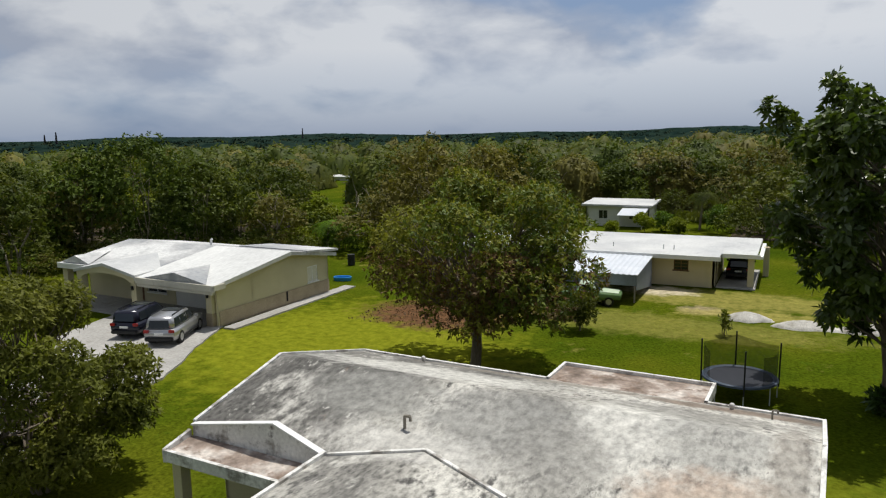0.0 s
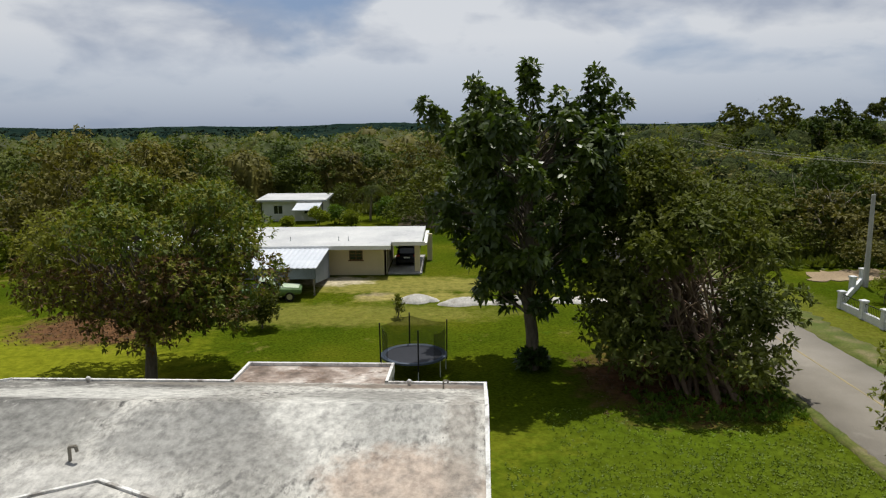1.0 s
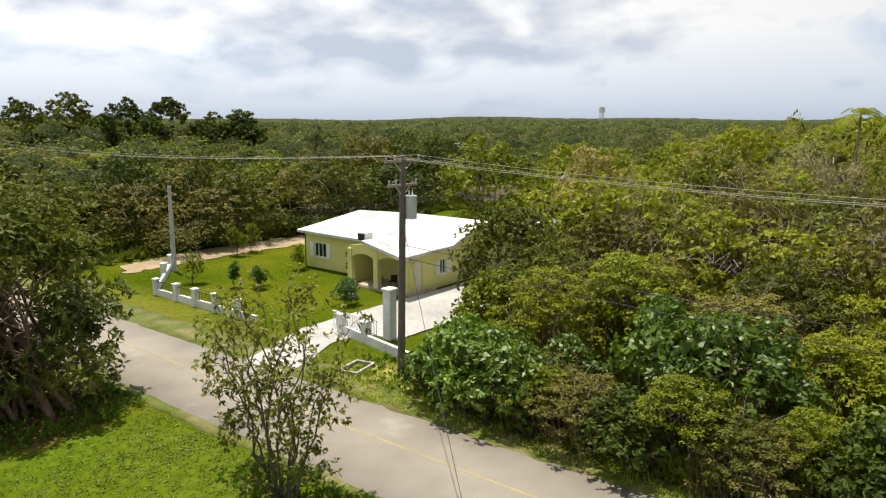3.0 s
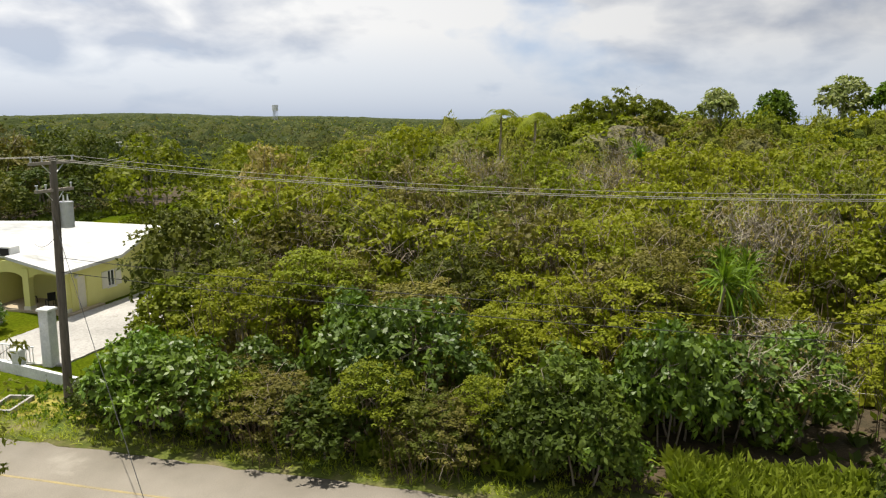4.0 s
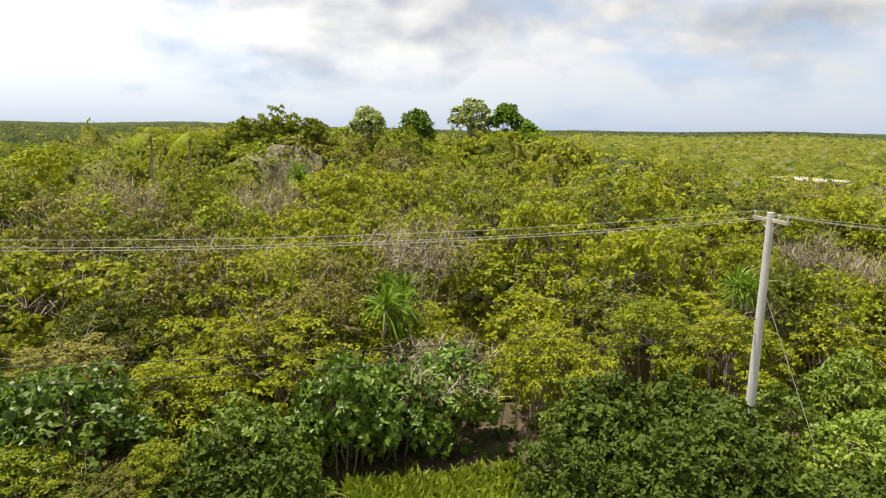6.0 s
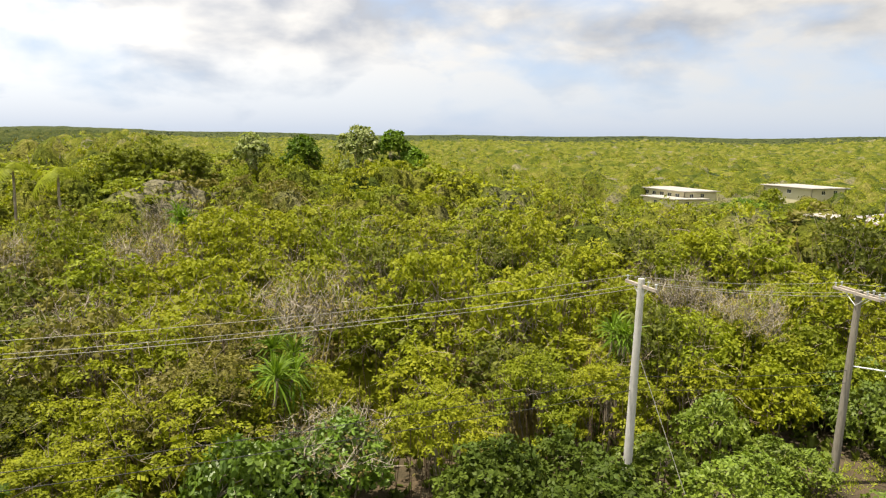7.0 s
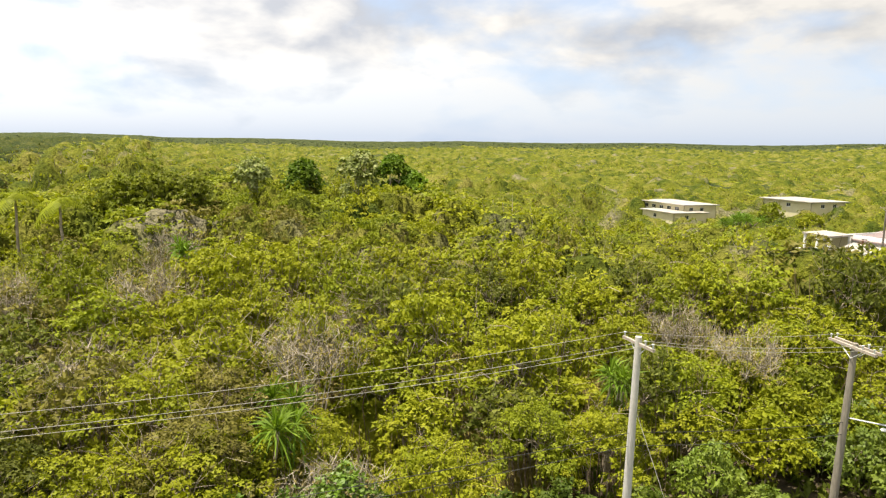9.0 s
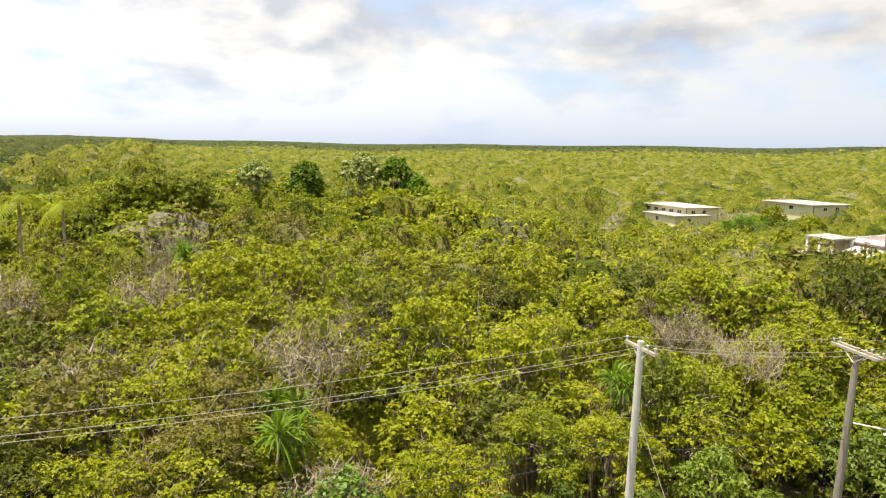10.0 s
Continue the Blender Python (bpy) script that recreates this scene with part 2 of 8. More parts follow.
M["aged_roof"] = surface("aged_roof", [(0.34, 0.35, 0.345), (0.52, 0.525, 0.51), (0.66, 0.66, 0.64)], 0.45, 8, 0.75, 0.1, 3, 0.35, stretch=(1, 0.35, 1), wear=((0.33, 0.33, 0.31), 0.5, 0.57))
M["pink_roof"] = surface("pink_roof", [(0.155, 0.118, 0.112), (0.235, 0.190, 0.182)], 0.5, 6, 0.8, 0.1, 5, 0.2)
# Brown litter, with the shade under the trees darkened into its colour.
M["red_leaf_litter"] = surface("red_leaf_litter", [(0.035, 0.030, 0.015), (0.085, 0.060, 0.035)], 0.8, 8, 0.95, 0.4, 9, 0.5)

# foliage
M["leaf_olive"] = leaf("leaf_olive", (0.150, 0.180, 0.010), (0.204, 0.222, 0.012), (0.250, 0.252, 0.018), each=0.12, island=0.11)
M["leaf_verge"] = leaf("leaf_verge", (0.074, 0.134, 0.014), (0.150, 0.218, 0.021), spec=0.4, rough=0.46)
# Bluish dark green: distance haze is put into the crowns' colour.
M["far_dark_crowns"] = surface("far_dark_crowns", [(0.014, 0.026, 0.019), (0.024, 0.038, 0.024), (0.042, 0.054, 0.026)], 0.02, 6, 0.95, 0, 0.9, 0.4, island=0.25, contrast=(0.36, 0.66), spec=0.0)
M["leaf_mid"] = leaf("leaf_mid", (0.130, 0.166, 0.010), (0.205, 0.228, 0.015), each=0.2)
M["leaf_bright"] = leaf("leaf_bright", (0.070, 0.135, 0.012), (0.135, 0.200, 0.018))
M["leaf_dark"] = leaf("leaf_dark", (0.035, 0.078, 0.012), (0.075, 0.130, 0.018), glow=0.28, spec=0.3)
M["leaf_mango"] = leaf("leaf_mango", (0.065, 0.088, 0.012), (0.140, 0.148, 0.024), glow=0.3)
# Western woods stand against the sun; their backlit darkness is in this green.
M["leaf_woods"] = leaf("leaf_woods", (0.038, 0.062, 0.010), (0.080, 0.104, 0.014), (0.130, 0.140, 0.022), glow=0.28, scale=0.12)
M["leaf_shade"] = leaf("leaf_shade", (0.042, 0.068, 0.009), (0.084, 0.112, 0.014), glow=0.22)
M["leaf_tan"] = leaf("leaf_tan", (0.135, 0.125, 0.024), (0.225, 0.200, 0.045), glow=0.28)
M["leaf_sapling"] = leaf("leaf_sapling", (0.110, 0.130, 0.020), (0.210, 0.215, 0.036))
M["leaf_breadfruit"] = leaf("leaf_breadfruit", (0.052, 0.092, 0.012), (0.130, 0.180, 0.022), glow=0.30, spec=0.5, rough=0.4)
M["leaf_shrub"] = leaf("leaf_shrub", (0.058, 0.074, 0.013), (0.132, 0.144, 0.026), glow=0.28, spec=0.25, rough=0.5)
M["leaf_straw"] = leaf("leaf_straw", (0.26, 0.20, 0.11), (0.38, 0.31, 0.19))
M["leaf_left"] = leaf("leaf_left", (0.105, 0.122, 0.014), (0.205, 0.198, 0.030), glow=0.3)
M["leaf_fern"] = leaf("leaf_fern", (0.170, 0.230, 0.018), (0.290, 0.345, 0.036))
M["twig_brown"] = surface("twig_brown", [(0.085, 0.055, 0.032), (0.20, 0.145, 0.095)], 1.2, 5, 0.95, 0, 6, 0.3, island=0.35)
M["leaf_fresh"] = leaf("leaf_fresh", (0.095, 0.145, 0.015), (0.175, 0.220, 0.024), spec=0.3)
M["leaf_rust"] = leaf("leaf_rust", (0.080, 0.055, 0.025), (0.130, 0.075, 0.035), glow=0.2)
M["leaf_dry"] = leaf("leaf_dry", (0.180, 0.150, 0.045), (0.260, 0.220, 0.070))
M["leaf_yellow"] = leaf("leaf_yellow", (0.220, 0.270, 0.020), (0.340, 0.370, 0.045))
M["leaf_white"] = leaf("leaf_white", (0.15, 0.20, 0.04), (0.36, 0.38, 0.17), scale=1.6)
M["leaf_thicket"] = leaf("leaf_thicket", (0.105, 0.134, 0.012), (0.163, 0.183, 0.018), each=0.2)
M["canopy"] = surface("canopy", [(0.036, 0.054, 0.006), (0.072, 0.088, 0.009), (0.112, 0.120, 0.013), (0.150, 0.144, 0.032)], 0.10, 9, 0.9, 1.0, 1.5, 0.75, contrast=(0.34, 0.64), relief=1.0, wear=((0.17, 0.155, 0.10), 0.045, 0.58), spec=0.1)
# Darker copy of canopy: the northern woods' shade is put into its colour.
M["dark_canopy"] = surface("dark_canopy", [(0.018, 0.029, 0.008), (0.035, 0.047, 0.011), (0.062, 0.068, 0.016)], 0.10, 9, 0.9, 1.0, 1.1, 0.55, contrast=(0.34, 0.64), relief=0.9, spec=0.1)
# Backlight and blue haze of the far land are put into this green.
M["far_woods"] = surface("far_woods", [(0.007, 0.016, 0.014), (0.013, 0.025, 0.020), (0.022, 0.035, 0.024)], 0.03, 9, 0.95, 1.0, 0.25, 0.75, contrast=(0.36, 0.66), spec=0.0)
M["leaf_rusty_green"] = leaf("leaf_rusty_green", (0.085, 0.085, 0.015), (0.165, 0.145, 0.034), glow=0.26)
M["grey_twig"] = surface("grey_twig", [(0.18, 0.155, 0.11), (0.33, 0.29, 0.225)], 1.2, 6, 0.95, 0.2, 8, 0.3, island=0.3)
M["far_crowns"] = surface("far_crowns", [(0.030, 0.042, 0.012), (0.070, 0.082, 0.016), (0.110, 0.116, 0.022), (0.160, 0.150, 0.055)], 0.045, 12, 0.95, 0, 0.3, 0.8, island=0.2, contrast=(0.40, 0.60))
net = surface("net", [(0.012, 0.016, 0.014), (0.02, 0.024, 0.022)], 2, 2, 0.8, 0, 20, 0.1)
nt = net.node_tree
open_mesh, share = nt.nodes.new("ShaderNodeBsdfTransparent"), nt.nodes.new("ShaderNodeMixShader")
share.inputs[0].default_value = 0.5
nt.links.new(open_mesh.outputs[0], share.inputs[1])
nt.links.new(nt.nodes["Principled BSDF"].outputs[0], share.inputs[2])
nt.links.new(share.outputs[0], nt.nodes["Material Output"].inputs[0])
M["net"] = net

# ---- building helpers ----
def link_mesh(name, bm, material, parent=None, label=""):
    me = bpy.data.meshes.new(name)
    bmesh.ops.recalc_face_normals(bm, faces=bm.faces)
    bm.to_mesh(me)
    bm.free()
    me.materials.append(material if not isinstance(material, str) else M[material])
    ob = new(name, me)
    if parent:
        ob.parent = parent
    if label:
        tagged(ob, label)
    return ob


part = link_mesh


def arrays(name, verts, quads, material, parent=None, smooth=False):
    """A mesh of quads from numpy arrays."""
    me = bpy.data.meshes.new(name)
    me.vertices.add(len(verts))
    me.vertices.foreach_set("co", np.asarray(verts, np.float32).ravel())
    me.loops.add(quads.size)
    me.loops.foreach_set("vertex_index", np.asarray(quads, np.int32).ravel())
    me.polygons.add(len(quads))
    me.polygons.foreach_set("loop_start", np.arange(0, quads.size, quads.shape[1], dtype=np.int32))
    if smooth:
        me.polygons.foreach_set("use_smooth", np.ones(len(quads), bool))
    me.update(calc_edges=True)
    for m in material if isinstance(material, (list, tuple)) else [material]:
        me.materials.append(M[m])
    ob = new(name, me)
    if parent:
        ob.parent = parent
    return ob


def box(bm, x0, y0, z0, x1, y1, z1, bevel=0.0):
    made = bmesh.ops.create_cube(bm, size=1.0)["verts"]
    for v in made:
        v.co = Vector(((x0 + x1) / 2 + v.co.x * (x1 - x0), (y0 + y1) / 2 + v.co.y * (y1 - y0), (z0 + z1) / 2 + v.co.z * (z1 - z0)))
    if bevel:
        edges = list({e for v in made for e in v.link_edges})
        bmesh.ops.bevel(bm, geom=edges, offset=bevel, segments=2, affect="EDGES")
    return bm


def boxes(*rows, bevel=0.0):
    bm = bmesh.new()
    for r in rows:
        box(bm, *r, bevel=bevel)
    return bm


def solid(bm, points, down):
    """A slab: a polygon of 3D points for its top, and its thickness straight down (or a vector)."""
    d = Vector((0, 0, -down)) if isinstance(down, (int, float)) else Vector(down)
    top = [bm.verts.new(p) for p in points]
    low = [bm.verts.new(Vector(p) + d) for p in points]
    bm.faces.new(top)
    bm.faces.new(low[::-1])
    for i in range(len(top)):
        j = (i + 1) % len(top)
        bm.faces.new((top[i], low[i], low[j], top[j]))
    return bm


def shell(points, faces, down):
    """A folded roof of one thickness: top points, the faces between them, rims where they end."""
    bm = bmesh.new()
    top = [bm.verts.new(p) for p in points]
    low = [bm.verts.new(Vector(p) - Vector((0, 0, down))) for p in points]
    sides = {}
    for f in faces:
        bm.faces.new([top[i] for i in f])
        bm.faces.new([low[i] for i in reversed(f)])
        for a, b in zip(f, f[1:] + f[:1]):
            sides[frozenset((a, b))] = sides.get(frozenset((a, b)), ()) + ((a, b),)
    for (a, b), *more in sides.values():
        if not more:
            bm.faces.new((top[a], low[a], low[b], top[b]))
    return bm


def slab(points, down):
    return solid(bmesh.new(), points, down)


def rod(bm, a, b, r0, r1=None, sides=10):
    a, b = Vector(a), Vector(b)
    d = b - a
    m = Matrix.Translation((a + b) / 2) @ d.to_track_quat("Z", "Y").to_matrix().to_4x4()
    bmesh.ops.create_cone(bm, cap_ends=True, segments=sides, radius1=r0, radius2=r0 if r1 is None else r1, depth=d.length, matrix=m)
    return bm


def rods(*rows, sides=10):
    bm = bmesh.new()
    for r in rows:
        rod(bm, *r, sides=sides)
    return bm


def wall(parent, a, b, height, thick, material, openings=(), name="wall", base=0.0):
    """An upright wall from a to b (thickness to its left), with openings (from, to, low, high) along it that go through."""
    a, b = Vector((*a, 0)), Vector((*b, 0))
    length = (b - a).length
    bm = bmesh.new()
    cuts = sorted({0.0, length, *(v for o in openings for v in o[:2])})
    levels = sorted({base, height, *(v for o in openings for v in o[2:])})
    for s0, s1 in zip(cuts, cuts[1:]):
        for z0, z1 in zip(levels, levels[1:]):
            if not any(o[0] <= s0 + 1e-6 and o[1] >= s1 - 1e-6 and o[2] <= z0 + 1e-6 and o[3] >= z1 - 1e-6 for o in openings):
                box(bm, s0, 0, z0, s1, thick, z1)
    bmesh.ops.remove_doubles(bm, verts=bm.verts, dist=1e-4)
    d = (b - a).normalized()
    turn = Matrix.Translation(a) @ Matrix.Rotation(math.atan2(d.y, d.x), 4, "Z")
    bmesh.ops.transform(bm, matrix=turn, verts=bm.verts)
    ob = part(name, bm, material, parent)
    return ob, turn


def window(parent, turn, s0, s1, z0, z1, thick, frame_mat="white", pane_mat="glass", bars=2, name="window", cross=0):
    """A window set into a wall's opening: frame bars, panes of glass, a sill."""
    w = new(name)
    w.parent, w.matrix_basis = parent, turn
    f = 0.06
    bm = boxes((s0, 0.03, z0, s0 + f, 0.11, z1), (s1 - f, 0.03, z0, s1, 0.11, z1), (s0 + f, 0.03, z0, s1 - f, 0.11, z0 + f), (s0 + f, 0.03, z1 - f, s1 - f, 0.11, z1))
    step = (s1 - s0) / bars
    for i in range(1, bars):
        box(bm, s0 + i * step - 0.03, 0.032, z0 + f, s0 + i * step + 0.03, 0.108, z1 - f)
    for i in range(1, cross):
        z = z0 + (z1 - z0) * i / cross
        box(bm, s0 + f, 0.034, z - 0.02, s1 - f, 0.106, z + 0.02)
    part("window_frame", bm, frame_mat, w)
    for i in range(bars):
        part("pane", boxes((s0 + i * step + 0.03, 0.06, z0 + f, s0 + (i + 1) * step - 0.03, 0.075, z1 - f)), pane_mat, w)
    part("sill", boxes((s0 - 0.08, -0.07, z0 - 0.08, s1 + 0.08, 0.02, z0)), frame_mat, w)
    return w


# ---- plants ----
def tubes(paths, sides=6):
    """Tapered limbs: each path is (points, radii)."""
    V, Q, n0 = [], [], 0
    ring = np.linspace(0, 2 * np.pi, sides, endpoint=False)
    for pts, rad in paths:
        pts = np.asarray(pts, float)
        k = len(pts)
        d = np.gradient(pts, axis=0)
        d /= np.linalg.norm(d, axis=1)[:, None] + 1e-9
        ref = np.where(np.abs(d[:, 2:3]) > 0.9, [[1.0, 0, 0]], [[0, 0, 1.0]])
        a = np.cross(d, ref)
        a /= np.linalg.norm(a, axis=1)[:, None] + 1e-9
        b = np.cross(d, a)
        r = np.asarray(rad, float)[:, None, None]
        V.append((pts[:, None, :] + r * (np.cos(ring)[None, :, None] * a[:, None, :] + np.sin(ring)[None, :, None] * b[:, None, :])).reshape(-1, 3))
        i, j = np.meshgrid(np.arange(k - 1), np.arange(sides), indexing="ij")
        j2 = (j + 1) % sides
        Q.append(np.stack([n0 + i * sides + j, n0 + i * sides + j2, n0 + (i + 1) * sides + j2, n0 + (i + 1) * sides + j], -1).reshape(-1, 4))
        n0 += k * sides
    return np.concatenate(V), np.concatenate(Q)


def unit(v):
    return v / (np.linalg.norm(v, axis=-1, keepdims=True) + 1e-9)


def leaf_quads(rng, base, out, length, width, per=5, spread=1.0, droop=0.15, lie=0.0, corners=4, tilt=0.40):
    """Sprigs of pointed leaves: per leaves from every base point, fanned about the direction out.
    lie: how far the leaves lie flat on the crown, facing outwards; corners=3: plain triangles for leaves far off."""
    n = len(base) * per
    base, out = np.repeat(base, per, 0), np.repeat(out, per, 0)
    axis = out * (1 - 0.75 * lie) + rng.normal(0, 0.75 * spread, (n, 3))
    axis = unit(axis - lie * 0.8 * out * np.sum(axis * out, 1, keepdims=True))
    ref = unit(lie * out + (1 - lie) * np.array([[0, 0, 1.0]]) + rng.normal(0, tilt, (n, 3)))
    side = unit(np.cross(axis, ref))
    L = (length * rng.uniform(0.65, 1.25, n))[:, None]
    W = (width * rng.uniform(0.7, 1.2, n))[:, None]
    face = np.cross(side, axis)
    tip = base + axis * L - np.array([[0, 0, 1.0]]) * L * droop
    if corners == 3:
        V = np.stack([base - side * W / 2, base + side * W / 2, tip], 1).reshape(-1, 3)
        return V, np.arange(len(V)).reshape(-1, 3)
    mid = base + axis * L * 0.5 - face * W * 0.18
    V = np.stack([base, mid + side * W / 2, tip, mid - side * W / 2], 1).reshape(-1, 3)
    return V, np.arange(len(V)).reshape(-1, 4)


def crown_points(rng, clumps, n, inner=0.25, flat=0.0):
    """n points and outward directions over a crown made of clumps (x, y, z, rx, ry, rz)."""
    c = np.asarray(clumps, float)
    weight = (c[:, 3] * c[:, 4] * c[:, 5]) ** (2 / 3)
    pick = rng.choice(len(c), n, p=weight / weight.sum())
    d = unit(rng.normal(0, 1, (n, 3)) + np.array([[0, 0, 0.35 + flat]]))
    r = np.where(rng.random(n) < inner, rng.uniform(0.3, 0.8, n), rng.uniform(0.78, 1.08, n))[:, None]
    p = c[pick, :3] + d * c[pick, 3:6] * r
    return p, unit(d + np.array([[0, 0, 0.25]]))


def branch_path(rng, a, b, r0, r1, k=5, bend=0.12):
    a, b = np.asarray(a, float), np.asarray(b, float)
    s = np.linspace(0, 1, k)[:, None]
    size = np.linalg.norm(b - a)
    wob = rng.normal(0, bend * size, (k, 3)) * np.sin(np.pi * s) * 0.6
    return a + (b - a) * s + wob + np.array([[0, 0, 1.0]]) * (size * 0.12 * np.sin(np.pi * s)), np.linspace(r0, r1, k)


INV = {}


def thing(name, label, category, at=(0, 0, 0), turn=0.0, group="", kind="", plan=False):
    """plan: its parts are given in the plan's own coordinates."""
    ob = new(name)
    ob.empty_display_size = 0.2
    ob.matrix_world = pose(*at, 0, 0, turn)
    tagged(ob, label, category, group, kind)
    if plan:
        INV[ob.name] = pose(*at, 0, 0, turn).inverted()
    return ob


def part(name, bm, material, parent=None, label=""):
    ob = link_mesh(name, bm, material, parent, label)
    if parent and parent.name in INV:
        ob.matrix_parent_inverse = INV[parent.name]
    return ob

# ---- the setting ----
def ease(a, b, v):
    k = np.clip((v - a) / (b - a), 0, 1)
    return k * k * (3 - 2 * k)


def rise(x, y):
    """Height of the land: flat round the houses, a low knoll to the east, falling away to the south-east, hills far off."""
    x, y = np.asarray(x, float), np.asarray(y, float)
    far = np.hypot(x, y)
    knoll = 5.6 * np.exp(-(((x - 92) / 34) ** 2 + ((y + 12) / 30) ** 2)) * ease(26, 60, x)
    fall = -4.5 * ease(70, 190, 0.62 * x - 0.78 * y) * ease(40, 100, -y)
    north = 1.5 * ease(90, 300, y)
    turn = np.degrees(np.arctan2(-x, y))
    hills = ease(600, 1800, far) * (1.5 + 1.5 * np.exp(-((turn - 5) / 24) ** 2) + 3 * np.exp(-((turn - 48) / 7) ** 2) + 5 * np.sin(turn * 0.31) * np.sin(turn * 0.113 + 1))
    hills = hills + 16.0 * ease(700, 1900, far) * np.exp(-((turn + 148) / 18) ** 2)
    return knoll + fall + north + hills


def disc_sheet(name, radii, slices, height, material, start=0.0, end=360.0):
    full = abs(end - start) >= 359.9
    a = np.radians(np.linspace(start, end, slices + 1)) + np.pi / 2
    r, t = np.meshgrid(radii, a, indexing="ij")
    x, y = r * np.cos(t), r * np.sin(t)
    V = np.stack([x, y, height(x, y)], -1).reshape(-1, 3)
    i, j = np.meshgrid(np.arange(len(radii) - 1), np.arange(slices), indexing="ij")
    k = slices + 1
    Q = np.stack([i * k + j, (i + 1) * k + j, (i + 1) * k + j + 1, i * k + j + 1], -1).reshape(-1, 4)
    return arrays(name, V, Q, material, smooth=True)


M["lawn"] = surface("lawn", [(0.037, 0.060, 0.003), (0.060, 0.082, 0.004), (0.094, 0.102, 0.007)], 0.11, 9, 0.95, 0.6, 7.0, 0.75, contrast=(0.32, 0.68), wear=[((0.155, 0.145, 0.03), 0.35, 0.62), ((0.052, 0.088, 0.006), 0.5, 0.60)], spec=0.0)


def worn(material, spots_, rugged=0.7, fleck=0.0):
    """Bare or differently coloured patches of ground with soft ragged edges: (x, y, half length, half width, colour, strength)."""
    t = material.node_tree
    n, l = t.nodes.new, t.links.new
    b = t.nodes["Principled BSDF"]
    co, ns = n("ShaderNodeTexCoord"), n("ShaderNodeTexNoise")
    ns.inputs["Scale"].default_value, ns.inputs["Detail"].default_value, ns.inputs["Roughness"].default_value = rugged, 8.0, 0.65
    speck, spread = n("ShaderNodeTexNoise"), n("ShaderNodeMapRange")
    speck.inputs["Scale"].default_value, speck.inputs["Detail"].default_value, speck.inputs["Roughness"].default_value = rugged * 2.2, 10.0, 0.7
    l(co.outputs["Object"], speck.inputs["Vector"])
    for k, v in (("From Min", 0.36), ("From Max", 0.62), ("To Min", 0.72 - fleck), ("To Max", 0.72 + fleck)):
        spread.inputs[k].default_value = v
    l(speck.outputs["Fac"], spread.inputs["Value"])
    l(co.outputs["Object"], ns.inputs["Vector"])
    for x, y, rx, ry, c, power in spots_:
        mp, ln, ad, mr, mx, ml = n("ShaderNodeMapping"), n("ShaderNodeVectorMath"), n("ShaderNodeMath"), n("ShaderNodeMapRange"), n("ShaderNodeMix"), n("ShaderNodeMix")
        mp.inputs["Location"].default_value, mp.inputs["Scale"].default_value = (-x / rx, -y / ry, 0), (1 / rx, 1 / ry, 0)
        l(co.outputs["Object"], mp.inputs[0])
        ln.operation = "LENGTH"
        l(mp.outputs[0], ln.inputs[0])
        ad.operation = "MULTIPLY_ADD"
        l(ns.outputs["Fac"], ad.inputs[0])
        ad.inputs[1].default_value = 1.6
        l(ln.outputs["Value"], ad.inputs[2])
        for k, v in (("From Min", 1.95), ("From Max", 1.45), ("To Min", 0.0), ("To Max", power)):
            mr.inputs[k].default_value = v
        l(ad.outputs[0], mr.inputs["Value"])
        mx.data_type = ml.data_type = "RGBA"
        ml.blend_type = "MULTIPLY"
        ml.inputs[0].default_value = 0.8
        ml.inputs[6].default_value = (*c, 1)
        l(spread.outputs[0] if fleck else ns.outputs["Fac"], ml.inputs[7])
        l(mr.outputs[0], mx.inputs[0])
        l(b.inputs["Base Color"].links[0].from_socket, mx.inputs[6])
        l(ml.outputs[2], mx.inputs[7])
        l(mx.outputs[2], b.inputs["Base Color"])


DIRT, RED, SAND, DRY, DEEP = (0.36, 0.29, 0.18), (0.15, 0.080, 0.040), (0.62, 0.54, 0.38), (0.42, 0.36, 0.10), (0.086, 0.122, 0.007)
worn(M["lawn"], [(-24, 34, 11, 10, (0.30, 0.31, 0.02), 0.55), (4.0, 23.5, 5, 3.5, (0.36, 0.35, 0.03), 0.45), (9.5, 26.0, 3.6, 2.2, (0.15, 0.30, 0.02), 0.6), (13.0, 22.0, 2.0, 4.0, (0.34, 0.30, 0.10), 0.4), (-16, 28.5, 6, 2.5, (0.34, 0.34, 0.03), 0.35), (9, 21, 10, 9, DEEP, 0.95), (-3, 53.5, 9, 3.0, DRY, 0.5), (22, 44, 4, 22, DRY, 0.15), (-8, 45, 12, 3, DRY, 0.3), (-21.2, 42.0, 5.4, 3.8, RED, 1.0), (10.6, 32.5, 4.4, 5.2, RED, 1.0), (-5.1, 50.0, 1.6, 1.2, DIRT, 0.7), (-9.0, 55.0, 3.2, 1.7, SAND, 0.9), (23.6, 21.5, 2.0, 3.6, DRY, 0.7), (-2.0, 49.5, 5, 1.3, DRY, 0.6)], 0.9, 0.3)
